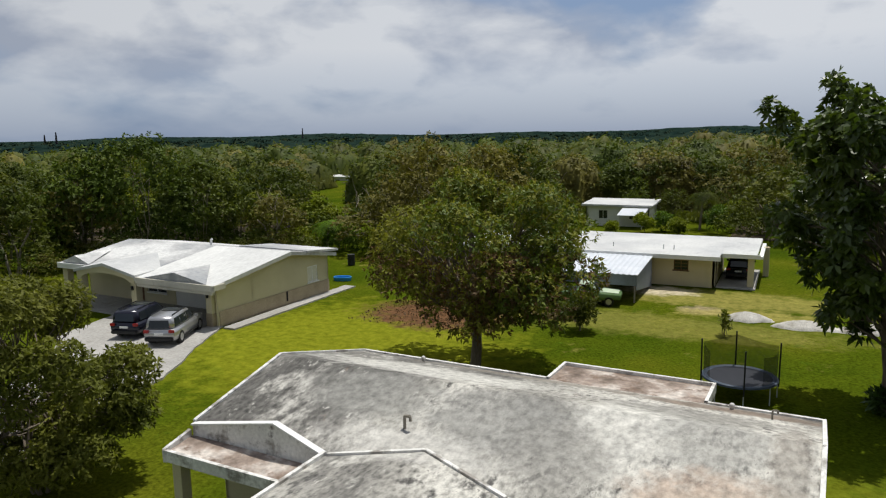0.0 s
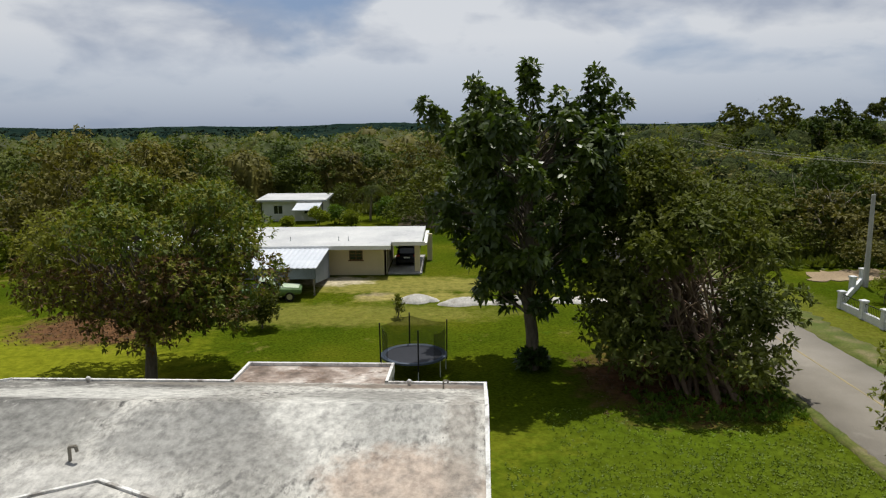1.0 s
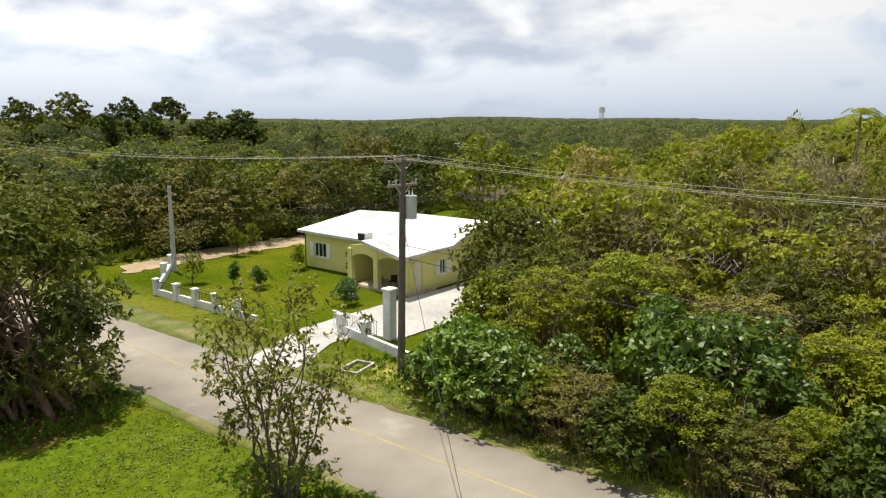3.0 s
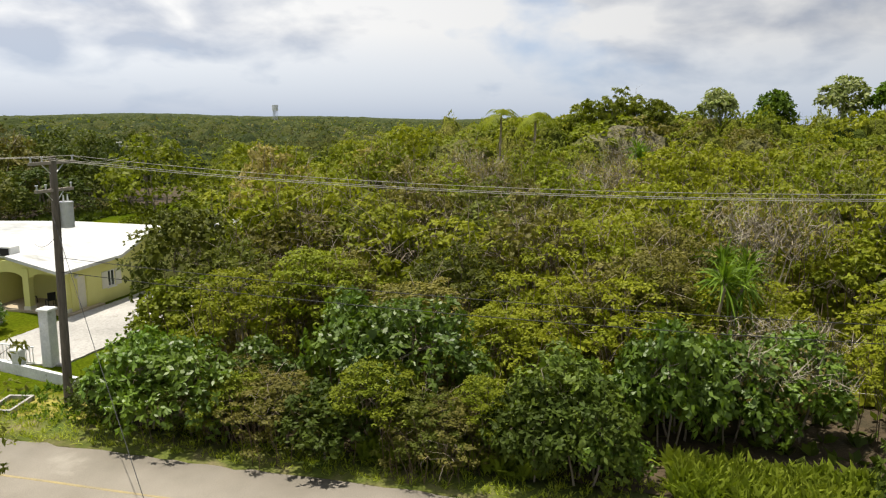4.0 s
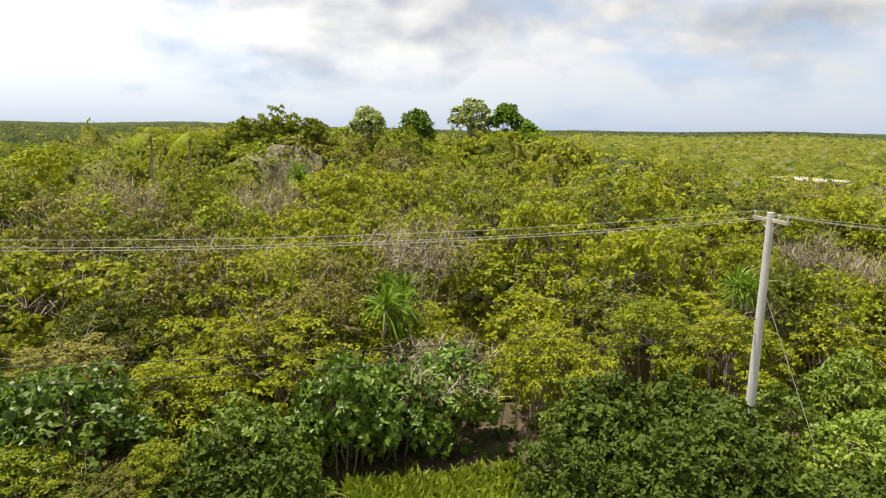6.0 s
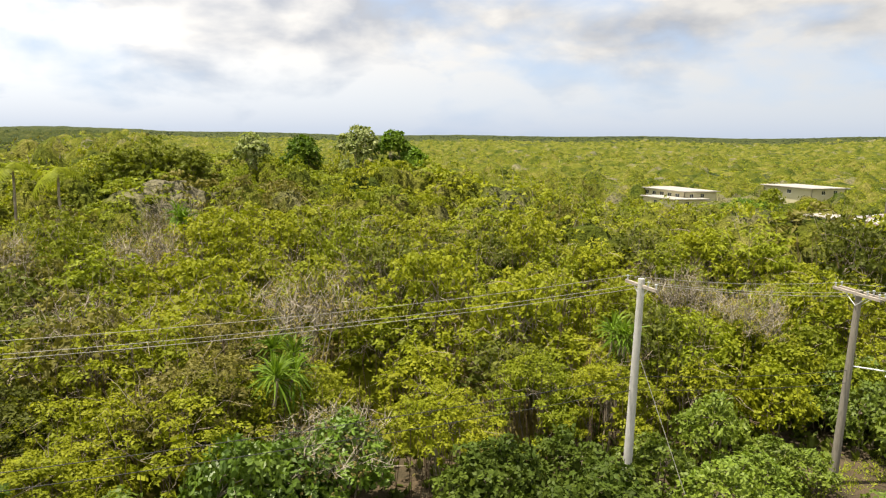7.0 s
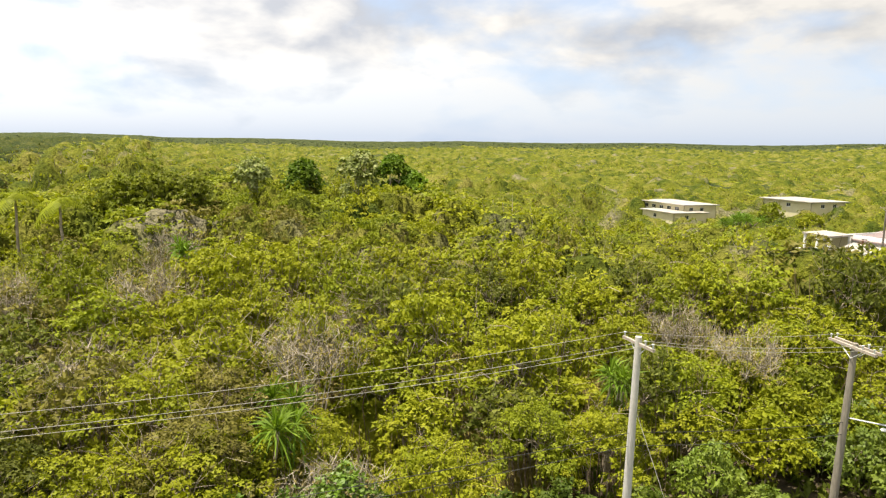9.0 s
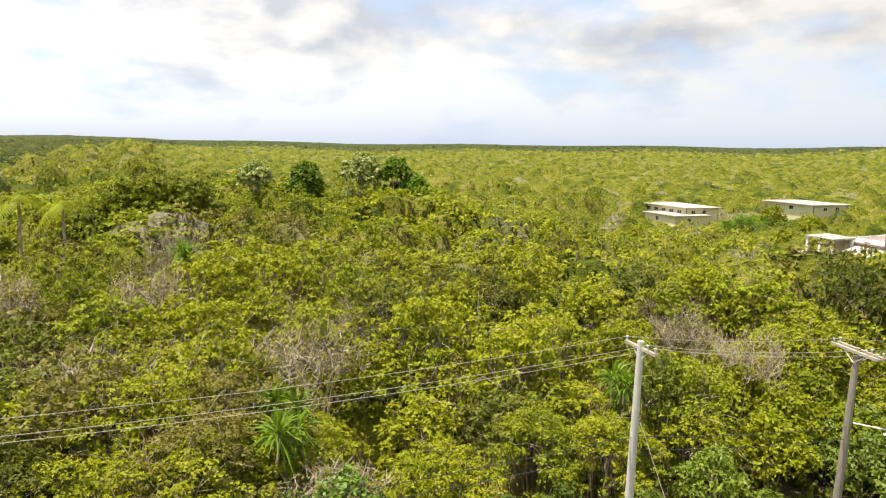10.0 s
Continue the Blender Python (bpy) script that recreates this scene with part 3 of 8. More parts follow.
worn(M["stained_roof"], [(-6.6, 17.3, 2.6, 1.6, (0.30, 0.295, 0.275), 0.8), (-3.3, 18.9, 1.6, 2.8, (0.66, 0.645, 0.595), 0.8), (-1.4, 18.2, 1.5, 1.5, (0.34, 0.335, 0.31), 0.65), (-0.9, 15.6, 2.2, 1.4, (0.50, 0.40, 0.32), 0.85), (-1.6, 22.9, 3.4, 0.7, (0.22, 0.17, 0.13), 0.9), (-7.5, 23.2, 5.0, 0.45, (0.26, 0.23, 0.19), 0.7), (-11.0, 20.6, 4.4, 1.5, (0.66, 0.645, 0.595), 0.8), (-8.8, 15.6, 2.6, 0.9, (0.64, 0.62, 0.575), 0.65), (-11.2, 17.6, 2.2, 1.4, (0.32, 0.315, 0.29), 0.7), (0.4, 17.5, 0.5, 4.0, (0.30, 0.27, 0.23), 0.6), (-2.2, 20.6, 2.6, 1.3, (0.26, 0.25, 0.225), 0.75), (-4.8, 16.4, 1.5, 1.3, (0.30, 0.29, 0.265), 0.6)], 1.5, 0.36)
ground = disc_sheet("ground", np.concatenate([np.linspace(0.0, 60, 40), np.geomspace(62, 4800, 60)]), 240, lambda x, y: rise(x, y) + 0.04 * np.sin(x * 0.31) * np.sin(y * 0.27 + 1) - 0.05, "lawn")
tagged(ground, "bright green mown lawn and grassland reaching the horizon", "ground", kind="structure")


def strip(name, pts, width, z, material, wobble=0.0, seed=1):
    """A flat ribbon along a line of plan points, with slightly ragged edges."""
    rng = np.random.default_rng(seed)
    p = np.asarray(pts, float)
    d = np.gradient(p, axis=0)
    n = unit(np.stack([d[:, 1], -d[:, 0]], -1))
    l = p + n * (width / 2 + rng.normal(0, wobble, (len(p), 1)))
    r = p - n * (width / 2 + rng.normal(0, wobble, (len(p), 1)))
    V = np.concatenate([np.c_[l, np.full(len(p), z)], np.c_[r, np.full(len(p), z)], np.c_[l, np.full(len(p), z - 0.25)], np.c_[r, np.full(len(p), z - 0.25)]])
    k = len(p)
    i = np.arange(k - 1)
    Q = np.concatenate([np.stack(q, -1) for q in ((i, i + 1, k + i + 1, k + i), (i, 2 * k + i, 2 * k + i + 1, i + 1), (k + i, k + i + 1, 3 * k + i + 1, 3 * k + i))])
    return arrays(name, V, Q, material)


ys = np.arange(-45, 160, 0.6)
bend = 0.0012 * np.clip(ys - 45, 0, None) ** 2 + 0.011 * np.clip(4 - ys, 0, 60) ** 2
road = tagged(strip("road", np.c_[18.2 - bend, ys], 5.4, 0.035, "asphalt", 0.06), "worn grey asphalt two-lane road with ragged edges", "road", kind="structure")
line = tagged(strip("centre_line", np.c_[18.55 - bend, ys], 0.12, 0.039, "line_yellow", 0.006), "faded yellow centre line on the asphalt", "road marking", kind="structure")
tagged(strip("verge", np.c_[21.9 - bend, ys], 2.3, 0.012, "verge", 0.2, 2), "sandy verge with dry grass along the road", "verge", kind="structure")
tagged(strip("verge", np.c_[15.25 - bend, ys], 0.55, 0.012, "verge", 0.08, 3), "thin dry verge along the road", "verge", kind="structure")


def patch(name, outline, z, material, label, category, ragged=0.12, seed=1, kind="structure", step=0.5):
    """A flat slab of irregular outline: the polygon's edges are cut fine and made ragged."""
    rng = np.random.default_rng(seed)
    p = []
    for a, b in zip(outline, outline[1:] + outline[:1]):
        a, b = np.asarray(a, float), np.asarray(b, float)
        k = max(1, int(np.linalg.norm(b - a) / step))
        for s in range(k):
            p.append(a + (b - a) * s / k + rng.normal(0, ragged, 2))
    bm = bmesh.new()
    face = bm.faces.new([bm.verts.new((*q, z)) for q in p])
    made = bmesh.ops.extrude_face_region(bm, geom=[face])["geom"]
    for v in made:
        if isinstance(v, bmesh.types.BMVert):
            v.co.z -= 0.3
    bmesh.ops.triangulate(bm, faces=[f for f in bm.faces if len(f.verts) > 4])
    return tagged(link_mesh(name, bm, material), label, category, kind=kind)


# concrete drives, paths and bare ground
patch("driveway", [(-42, 34.0), (-32.6, 34.0), (-31.8, 32.2), (-30.6, 29.5), (-29.3, 27.2), (-28.3, 25.0), (-27.6, 22.5), (-26.6, 17.0), (-25, 8), (-33, 8), (-33.6, 18.0), (-35.5, 24), (-40.5, 28)], 0.04, "concrete", "pale concrete driveway curving up to the garage", "driveway", 0.03, 4)
patch("path", [(-32.2, 33.6), (-31.3, 33.6), (-31.2, 47.4), (-32.2, 47.4)], 0.05, "concrete", "narrow concrete path along the house wall", "path", 0.02, 5)
patch("driveway", [(20.85, 25.8), (23.4, 26.8), (25.8, 27.9), (28.0, 27.7), (28.3, 25.4), (37.3, 25.3), (47, 25.6), (47, 30.9), (35.6, 31.2), (30.0, 31.3), (26.4, 31.2), (24.6, 30.6), (22.4, 29.7), (20.85, 29.1)], 0.045, "concrete", "bright concrete driveway and parking pad", "driveway", 0.03, 6)
patch("dirt_track", [(28, 53.6), (38, 54.0), (50, 52.8), (70, 52), (70, 57), (50, 57.4), (38, 58.2), (29, 57)], 0.02, "dirt", "brown dirt track beside the trees", "dirt track", 0.25, 7)
floor_x, floor_y = np.meshgrid(np.linspace(21.4, 125, 64), np.linspace(-135, 19.4, 80), indexing="ij")
floor_x = floor_x + np.where(floor_x < 23, 1.6 + 0.35 * np.sin(floor_y * 1.7) + 0.2 * np.sin(floor_y * 4.1) - np.minimum(0.011 * np.clip(4 - floor_y, 0, 60) ** 2, 9), 0)
i_, j_ = np.meshgrid(np.arange(63), np.arange(79), indexing="ij")
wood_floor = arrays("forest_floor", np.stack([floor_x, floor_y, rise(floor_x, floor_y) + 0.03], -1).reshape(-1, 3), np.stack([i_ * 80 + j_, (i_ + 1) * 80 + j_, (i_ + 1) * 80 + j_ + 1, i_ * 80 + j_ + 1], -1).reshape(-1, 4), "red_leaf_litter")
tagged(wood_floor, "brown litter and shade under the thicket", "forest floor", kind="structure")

# ---- the houses ----
def gable(parent, y, xs, z0, zs, thick, material, name="gable"):
    """An upright gable wall in the plane y: top line through xs, zs; flat bottom z0."""
    pts = [(xs[0], y, z0), (xs[-1], y, z0)] + [(x, y, z) for x, z in zip(xs[::-1], zs[::-1])]
    return part(name, slab(pts, (0, thick, 0)), material, parent)


def end_gable(parent, x, ys_, z0, zs, thick, material, name="gable"):
    pts = [(x, ys_[0], z0), (x, ys_[-1], z0)] + [(x, y, z) for y, z in zip(ys_[::-1], zs[::-1])]
    return part(name, slab(pts, (thick, 0, 0)), material, parent)


def column(parent, x, y, z1, w, material="cream", base="tan", h=0.9):
    part("column", boxes((x - w / 2, y - w / 2, h if base else 0, x + w / 2, y + w / 2, z1)), material, parent)
    if base:
        part("column_base", boxes((x - w / 2 - 0.03, y - w / 2 - 0.03, 0, x + w / 2 + 0.03, y + w / 2 + 0.03, h)), base, parent)


def stained_house():
    """The house right below: a low gabled concrete roof with raised white rims."""
    h = thing("house", "low concrete house with mould-stained white gabled roof", "house", (-7.3, 19.0, 0), plan=True)
    h.matrix_world = pose(-7.3, 19.0, 0, 0, 0, -2.5)
    X0, X1, YF, YR, YB, ZF, ZR, ZB = -15.62, 1.0, 14.7, 18.67, 23.68, 3.56, 4.53, 3.24
    part("roof", slab([(X0, YF, ZF), (X1, YF, ZF), (X1, YR, ZR), (X0, YR, ZR)], 0.24), "stained_roof", h, "front roof slope, white with grey mould")
    part("roof", slab([(X0, YR, ZR - 0.003), (X1, YR, ZR - 0.003), (X1, YB, ZB), (X0, YB, ZB)], 0.24), "stained_roof", h, "rear roof slope, white with dark mould")
    part("roof", slab([(-7.7, YB + 0.003, ZB - 0.02), (-2.4, YB + 0.003, ZB - 0.02), (-2.4, 25.6, ZB - 0.06), (-7.7, 25.6, ZB - 0.06)], 0.22), "brown_stained_roof", h, "rear annex roof stained brown")
    rw, rh_ = 0.11, 0.06

    def rim(a, b, side):
        a, b = Vector(a), Vector(b)
        s = Vector(side) * rw
        part("rim", slab([a + Vector((0, 0, rh_)), b + Vector((0, 0, rh_)), b + s + Vector((0, 0, rh_)), a + s + Vector((0, 0, rh_))], rh_ + 0.3), "roof_rim", h)

    rim((X0, YF, ZF), (X0, YR, ZR), (-1, 0, 0)), rim((X0, YR, ZR), (X0, YB + rw, ZB), (-1, 0, 0))
    rim((X1, YF, ZF), (X1, YR, ZR), (1, 0, 0)), rim((X1, YR, ZR), (X1, YB + rw, ZB), (1, 0, 0))
    rim((X0, YB, ZB), (-7.7, YB, ZB), (0, 1, 0)), rim((-2.4, YB, ZB), (X1, YB, ZB), (0, 1, 0))
    rim((-7.7, YB, ZB), (-7.7, 25.6 + rw, ZB), (-1, 0, 0)), rim((-2.4, YB, ZB), (-2.4, 25.6 + rw, ZB), (1, 0, 0))
    rim((-7.7, 25.6, ZB), (-2.4, 25.6, ZB), (0, 1, 0))
    # the front: false gable, porch roof and low cross gable
    gable(h, 14.55, [-15.6, -12.4, -10.75], 3.1, [3.5, 4.12, 3.56], 0.15, "roof_rim", "false_gable")
    bm = bmesh.new()
    for (xa, za), (xb, zb) in (((-15.65, 3.5), (-12.4, 4.12)), ((-12.4, 4.12), (-10.7, 3.54))):
        solid(bm, [(xa, 14.52, za + 0.05), (xb, 14.52, zb + 0.05), (xb, 14.73, zb + 0.05), (xa, 14.73, za + 0.05)], 0.048)
    part("coping", bm, "white", h)
    part("porch_roof", slab([(-15.6, 13.6, 3.08), (-10.9, 13.6, 3.08), (-10.9, 14.53, 3.2), (-15.6, 14.53, 3.2)], 0.2), "brown_stained_roof", h, "porch roof stained brown")
    part("fascia", boxes((-15.7, 13.48, 2.80, -10.9, 13.597, 3.14)), "roof_rim", h)
    part("fascia", slab([(-15.72, 13.5, 3.16), (-15.605, 13.5, 3.16), (-15.605, 14.5, 3.4), (-15.72, 14.5, 3.4)], 0.4), "roof_rim", h)
    ridge, eave = (-8.05, 3.86), 3.52
    part("porch_roof", slab([(-10.7, 11.6, eave), (ridge[0], 11.6, ridge[1]), (ridge[0], 15.4, ridge[1]), (-10.7, 14.6, eave)], 0.2), "stained_roof", h, "low cross-gabled porch roof")
    part("porch_roof", slab([(ridge[0], 11.6, ridge[1] - 0.003), (-5.4, 11.6, eave), (-5.4, 14.6, eave), (ridge[0], 15.4, ridge[1] - 0.003)], 0.2), "stained_roof", h, "low cross-gabled porch roof")
    rim((-10.7, 11.6, eave), (-10.7, 14.7, eave + 0.05), (-1, 0, 0)), rim((-5.4, 11.6, eave), (-5.4, 14.7, eave), (1, 0, 0))
    rim((-10.7, 11.6, eave), (ridge[0], 11.6, ridge[1]), (0, -1, 0)), rim((ridge[0], 11.6, ridge[1]), (-5.4, 11.6, eave), (0, -1, 0))
    rim((-10.65, 14.62, eave + 0.02), (ridge[0], 15.42, ridge[1]), (0, 1, 0)), rim((ridge[0], 15.42, ridge[1]), (-5.45, 14.62, eave + 0.02), (0, 1, 0))
    rim((-5.2, YF, ZF), (X1, YF, ZF), (0, -1, 0))
    # walls
    _, t = wall(h, (-15.2, 15.3), (0.6, 15.3), 3.3, 0.15, "cream", [(1.6, 3.4, 1.0, 2.3), (6.2, 8.2, 0.05, 2.2), (11.5, 13.3, 1.0, 2.2)])
    w = window(h, t, 1.6, 3.4, 1.0, 2.3, 0.15, bars=3)
    w.matrix_parent_inverse = INV[h.name]
    w = window(h, t, 11.5, 13.3, 1.0, 2.2, 0.15, bars=2)
    w.matrix_parent_inverse = INV[h.name]
    part("door", boxes((-9.0, 15.33, 0.05, -7.0, 15.40, 2.2)), "dark_wood", h)
    part("wall_band", boxes((-15.2, 15.23, 0, -9.1, 15.297, 0.9)), "tan", h)
    wall(h, (0.6, 15.3), (0.6, 23.3), 3.3, 0.15, "cream")
    wall(h, (0.6, 23.3), (-15.2, 23.3), 3.3, 0.15, "cream")
    wall(h, (-15.2, 23.3), (-15.2, 15.3), 3.3, 0.15, "cream")
    wall(h, (-2.7, 23.5), (-2.7, 25.3), 3.0, 0.15, "cream")
    wall(h, (-2.7, 25.3), (-7.4, 25.3), 3.0, 0.15, "cream")
    wall(h, (-7.4, 25.3), (-7.4, 23.5), 3.0, 0.15, "cream")
    end_gable(h, -15.2, [15.3, YR, 23.3], 3.3, [3.40, 4.33, 3.305], 0.15, "cream")
    end_gable(h, 0.45, [15.3, YR, 23.3], 3.3, [3.40, 4.33, 3.305], 0.15, "cream")
    for x, y in ((-15.4, 13.85), (-10.8, 13.4), (-10.5, 11.9), (-5.6, 11.9)):
        column(h, x, y, 2.95, 0.34)
    # pipes and scuppers on the roof
    for x, y, z, q in ((-9.2, 16.3, 3.99, 0.045), (-0.3, 22.3, 3.66, 0.03)):
        p = [((x, y, z - 0.1), (x, y, z + 7 * q), q), ((x, y, z + 7 * q), (x + 4.4 * q, y - q, z + 8 * q), q), ((x + 4.4 * q, y - q, z + 8 * q), (x + 5 * q, y - 1.2 * q, z + 5 * q), q)]
        part("vent_pipe", rods(*p), "weathered_pole", h)
    for x, y in ((-12.6, 23.2), (-1.5, 23.2)):
        bm = bmesh.new()
        bmesh.ops.create_uvsphere(bm, u_segments=12, v_segments=8, radius=0.085, matrix=Matrix.Translation((x, y, 3.5)))
        rod(bm, (x, y, 3.2), (x, y, 3.5), 0.06)
        part("vent_cap", bm, "roof_rim", h, "white dome vent cap")
    return h


def carport_house():
    """The cream house with a white roof, arched porch and garage."""
    h = thing("house", "cream concrete house with white low gabled roof and arched porch", "house", (-40.5, 40.0, 0), plan=True)
    h.matrix_world = pose(-40.5, 40.0, 0, 0, 0, -2.0)
    X0, X1, YF, YR, YB = -48.9, -31.9, 33.2, 40.7, 46.0
    part("roof", slab([(-39.2, YF, 2.86), (X1, YF, 2.86), (X1, YR, 3.92), (-39.2, YR, 3.92)], 0.26), "bright_roof", h, "front roof slope painted white")
    part("roof", slab([(X0, YF + 1.2, 3.0), (-39.203, YF + 1.2, 3.0), (-39.203, YR, 3.917), (X0, YR, 3.917)], 0.26), "grey_white_roof", h, "front roof slope stained grey")
    part("roof", slab([(X0, YR, 3.914), (X1, YR, 3.914), (X1, YB, 3.05), (X0, YB, 3.05)], 0.26), "grey_white_roof", h, "rear roof slope")
    part("roof", slab([(-38.5, 42.4, 3.72), (-31.8, 42.4, 3.72), (-31.8, 46.1, 3.36), (-38.5, 46.1, 3.36)], 0.16), "grey_white_roof", h, "raised rear roof slab")
    # arched porch gable and two small triangular roof facets
    part("porch_roof", slab([(-45.4, 33.1, 3.0), (-42.2, 33.1, 3.62), (-42.2, 37.8, 3.66), (-45.4, 35.3, 3.12)], 0.2), "white_roof", h)
    part("porch_roof", slab([(-42.2, 33.1, 3.617), (-39.0, 33.1, 3.0), (-39.0, 35.3, 3.12), (-42.2, 37.8, 3.657)], 0.2), "white_roof", h)
    for xa, xb, y0, z0 in ((-38.3, -32.6, 33.25, 2.9), (-48.7, -45.6, 34.5, 3.06)):
        xm = (xa + xb) / 2
        bm = bmesh.new()
        p = [Vector((xa, y0, z0)), Vector((xm, y0, z0 + 0.55)), Vector((xb, y0, z0)), Vector((xm, y0 + 3.2, z0 + 0.56))]
        v = [bm.verts.new(q) for q in p]
        for f in ((0, 2, 1), (0, 1, 3), (1, 2, 3), (0, 3, 2)):
            bm.faces.new([v[i] for i in f])
        part("false_gable", bm, "grey_white_roof", h, "small grey false gable")
    part("fascia", boxes((-39.0, YF - 0.10, 2.48, X1 + 0.1, YF - 0.003, 2.88)), "cornice", h)
    part("cornice", boxes((-39.0, YF - 0.02, 2.24, X1 - 0.1, YF + 0.18, 2.477), bevel=0.04), "cornice", h, "stepped cream cornice")
    part("fascia", boxes((X1 + 0.003, YF - 0.1, 2.56, X1 + 0.12, YF + 0.9, 2.9)), "cornice", h)
    part("fascia", boxes((X0 - 0.1, YF + 1.1, 2.62, -45.45, YF + 1.197, 3.02)), "white", h)
    # the arch: a curved soffit between two columns
    bm = bmesh.new()
    n = 14
    top = lambda x: 3.0 + 0.6 * (1 - abs(x + 42.2) / 3.2)
    arch = lambda x: 2.35 + 0.55 * math.sqrt(max(0.0, 1 - ((x + 42.2) / 2.6) ** 2)) if abs(x + 42.2) < 2.6 else 2.35
    for i in range(n):
        xa, xb = -45.2 + 6.0 * i / n, -45.2 + 6.0 * (i + 1) / n
        solid(bm, [(xa, 33.2, arch(xa)), (xb, 33.2, arch(xb)), (xb, 33.2, top(xb) - 0.1), (xa, 33.2, top(xa) - 0.1)], (0, 0.2, 0))
    part("arch", bm, "cream", h)
    for x, y in ((-45.0, 33.5), (-39.4, 33.5), (-32.9, 33.9), (-48.5, 34.8)):
        column(h, x, y, 2.75, 0.5)
    # walls
    _, t = wall(h, (-49.2, 37.0), (-32.4, 37.0), 3.0, 0.15, "cream", [(5.0, 6.2, 0.02, 2.15), (6.6, 8.6, 0.8, 2.1), (9.5, 12.6, 0.02, 2.3), (13.1, 14.2, 0.02, 2.15)])
    w = window(h, t, 6.6, 8.6, 0.8, 2.1, 0.15, bars=2)
    w.matrix_parent_inverse = INV[h.name]
    part("door", boxes((-44.2, 37.03, 0.02, -43.0, 37.09, 2.15)), "dark_wood", h, "dark wooden front door")
    g = part("garage_door", boxes((-39.7, 37.03, 0.02, -36.6, 37.09, 2.3)), "white", h, "white panelled garage door")
    for i in range(4):
        part("panel", boxes((-39.62, 37.005, 0.1 + i * 0.55, -36.68, 37.028, 0.56 + i * 0.55)), "white", g).matrix_parent_inverse = Matrix()
    part("door", boxes((-36.1, 37.03, 0.02, -35.0, 37.09, 2.15)), "white", h, "white side door")
    part("wall_band", boxes((-32.397, 34.0, 0, -32.33, 45.5, 1.0)), "tan", h)
    _, t = wall(h, (-32.4, 33.9), (-32.4, 45.5), 2.75, 0.15, "cream", [(9.1, 10.3, 1.15, 2.35)])
    w = window(h, t, 9.1, 10.3, 1.15, 2.35, 0.15, pane_mat="shutter", bars=2)
    w.matrix_parent_inverse = INV[h.name]
    end_gable(h, -32.55, [33.9, YR, 45.5], 2.75, [2.76, 3.66, 2.95], 0.15, "cream")
    wall(h, (-32.4, 45.5), (-49.2, 45.5), 2.9, 0.15, "cream")
    wall(h, (-49.2, 45.5), (-49.2, 37.0), 2.9, 0.15, "cream")
    part("floor_slab", boxes((-49.5, 33.3, -0.1, -32.6, 37.0, 0.06)), "concrete", h)
    for x, y in ((-45.0, 33.22), (-39.4, 33.22), (-32.9, 33.62)):
        part("wall_lamp", boxes((x - 0.07, y - 0.14, 1.95, x + 0.07, y, 2.25), bevel=0.02), "black_plastic", h)
    bm = rods(((-40.2, 41.2, 3.7), (-40.2, 41.2, 4.25), 0.09), ((-40.2, 41.2, 4.25), (-40.0, 41.1, 4.3), 0.09))
    part("vent_pipe", bm, "white", h)
    part("downpipe", rods(((-32.3, 40.5, 0.3), (-32.3, 40.5, 1.0), 0.06)), "black_plastic", h)
    return h


def flat_house():
    """The beige house with a flat white roof and an open carport."""
    h = thing("house", "beige house with flat white roof and open carport", "house", (-9.0, 61.0, 0), plan=True)
    part("roof", slab([(-26, 56.0, 2.58), (-4.6, 56.0, 2.58), (-4.6, 65.4, 2.84), (-26, 65.4, 2.84)], 0.24), "white_roof", h, "flat roof painted white")
    part("roof", slab([(-4.597, 57.6, 2.62), (-2.1, 57.6, 2.62), (-2.0, 65.4, 2.84), (-4.597, 65.4, 2.84)], 0.24), "white_roof", h, "white carport roof")
    part("fascia", boxes((-26, 55.9, 2.30, -4.5, 55.997, 2.62)), "white", h)
    part("fascia", boxes((-4.5, 57.5, 2.34, -1.85, 57.597, 2.66)), "white", h)
    _, t = wall(h, (-25, 57.1), (-5.0, 57.1), 2.5, 0.15, "beige", [(17.0, 18.1, 1.25, 2.05)])
    w = window(h, t, 17.0, 18.1, 1.25, 2.05, 0.15, frame_mat="dark_wood", bars=2, cross=3)
    w.matrix_parent_inverse = INV[h.name]
    wall(h, (-5.0, 57.1), (-5.0, 65.5), 2.5, 0.15, "beige", [(1.0, 2.2, 0.02, 2.1), (3.5, 5.0, 1.0, 2.0)])
    wall(h, (-5.0, 65.5), (-25, 65.5), 2.5, 0.15, "beige")
    wall(h, (-25, 65.5), (-25, 57.1), 2.5, 0.15, "beige")
    part("door", boxes((-5.1, 58.1, 0.02, -5.04, 59.3, 2.1)), "dark_wood", h)
    part("pane", boxes((-5.1, 60.6, 1.0, -5.06, 62.1, 2.0)), "glass", h)
    part("floor_slab", boxes((-4.9, 57.4, -0.1, -2.1, 65.8, 0.07)), "concrete", h)
    for x, y in ((-2.5, 58.3), (-1.6, 63.6), (-4.0, 65.4)):
        part("column", boxes((x - 0.22, y - 0.22, 0.0, x + 0.22, y + 0.22, 2.4)), "beige", h)
    part("beam", boxes((-2.0, 58.6, 2.18, -1.7, 65.8, 2.38)), "white", h)
    for x in (-9.0, -8.2, -13.0):
        part("roof_pipe", rods(((x, 58.4, 2.55), (x, 58.4, 3.0), 0.04)), "grey_steel", h)
    return h


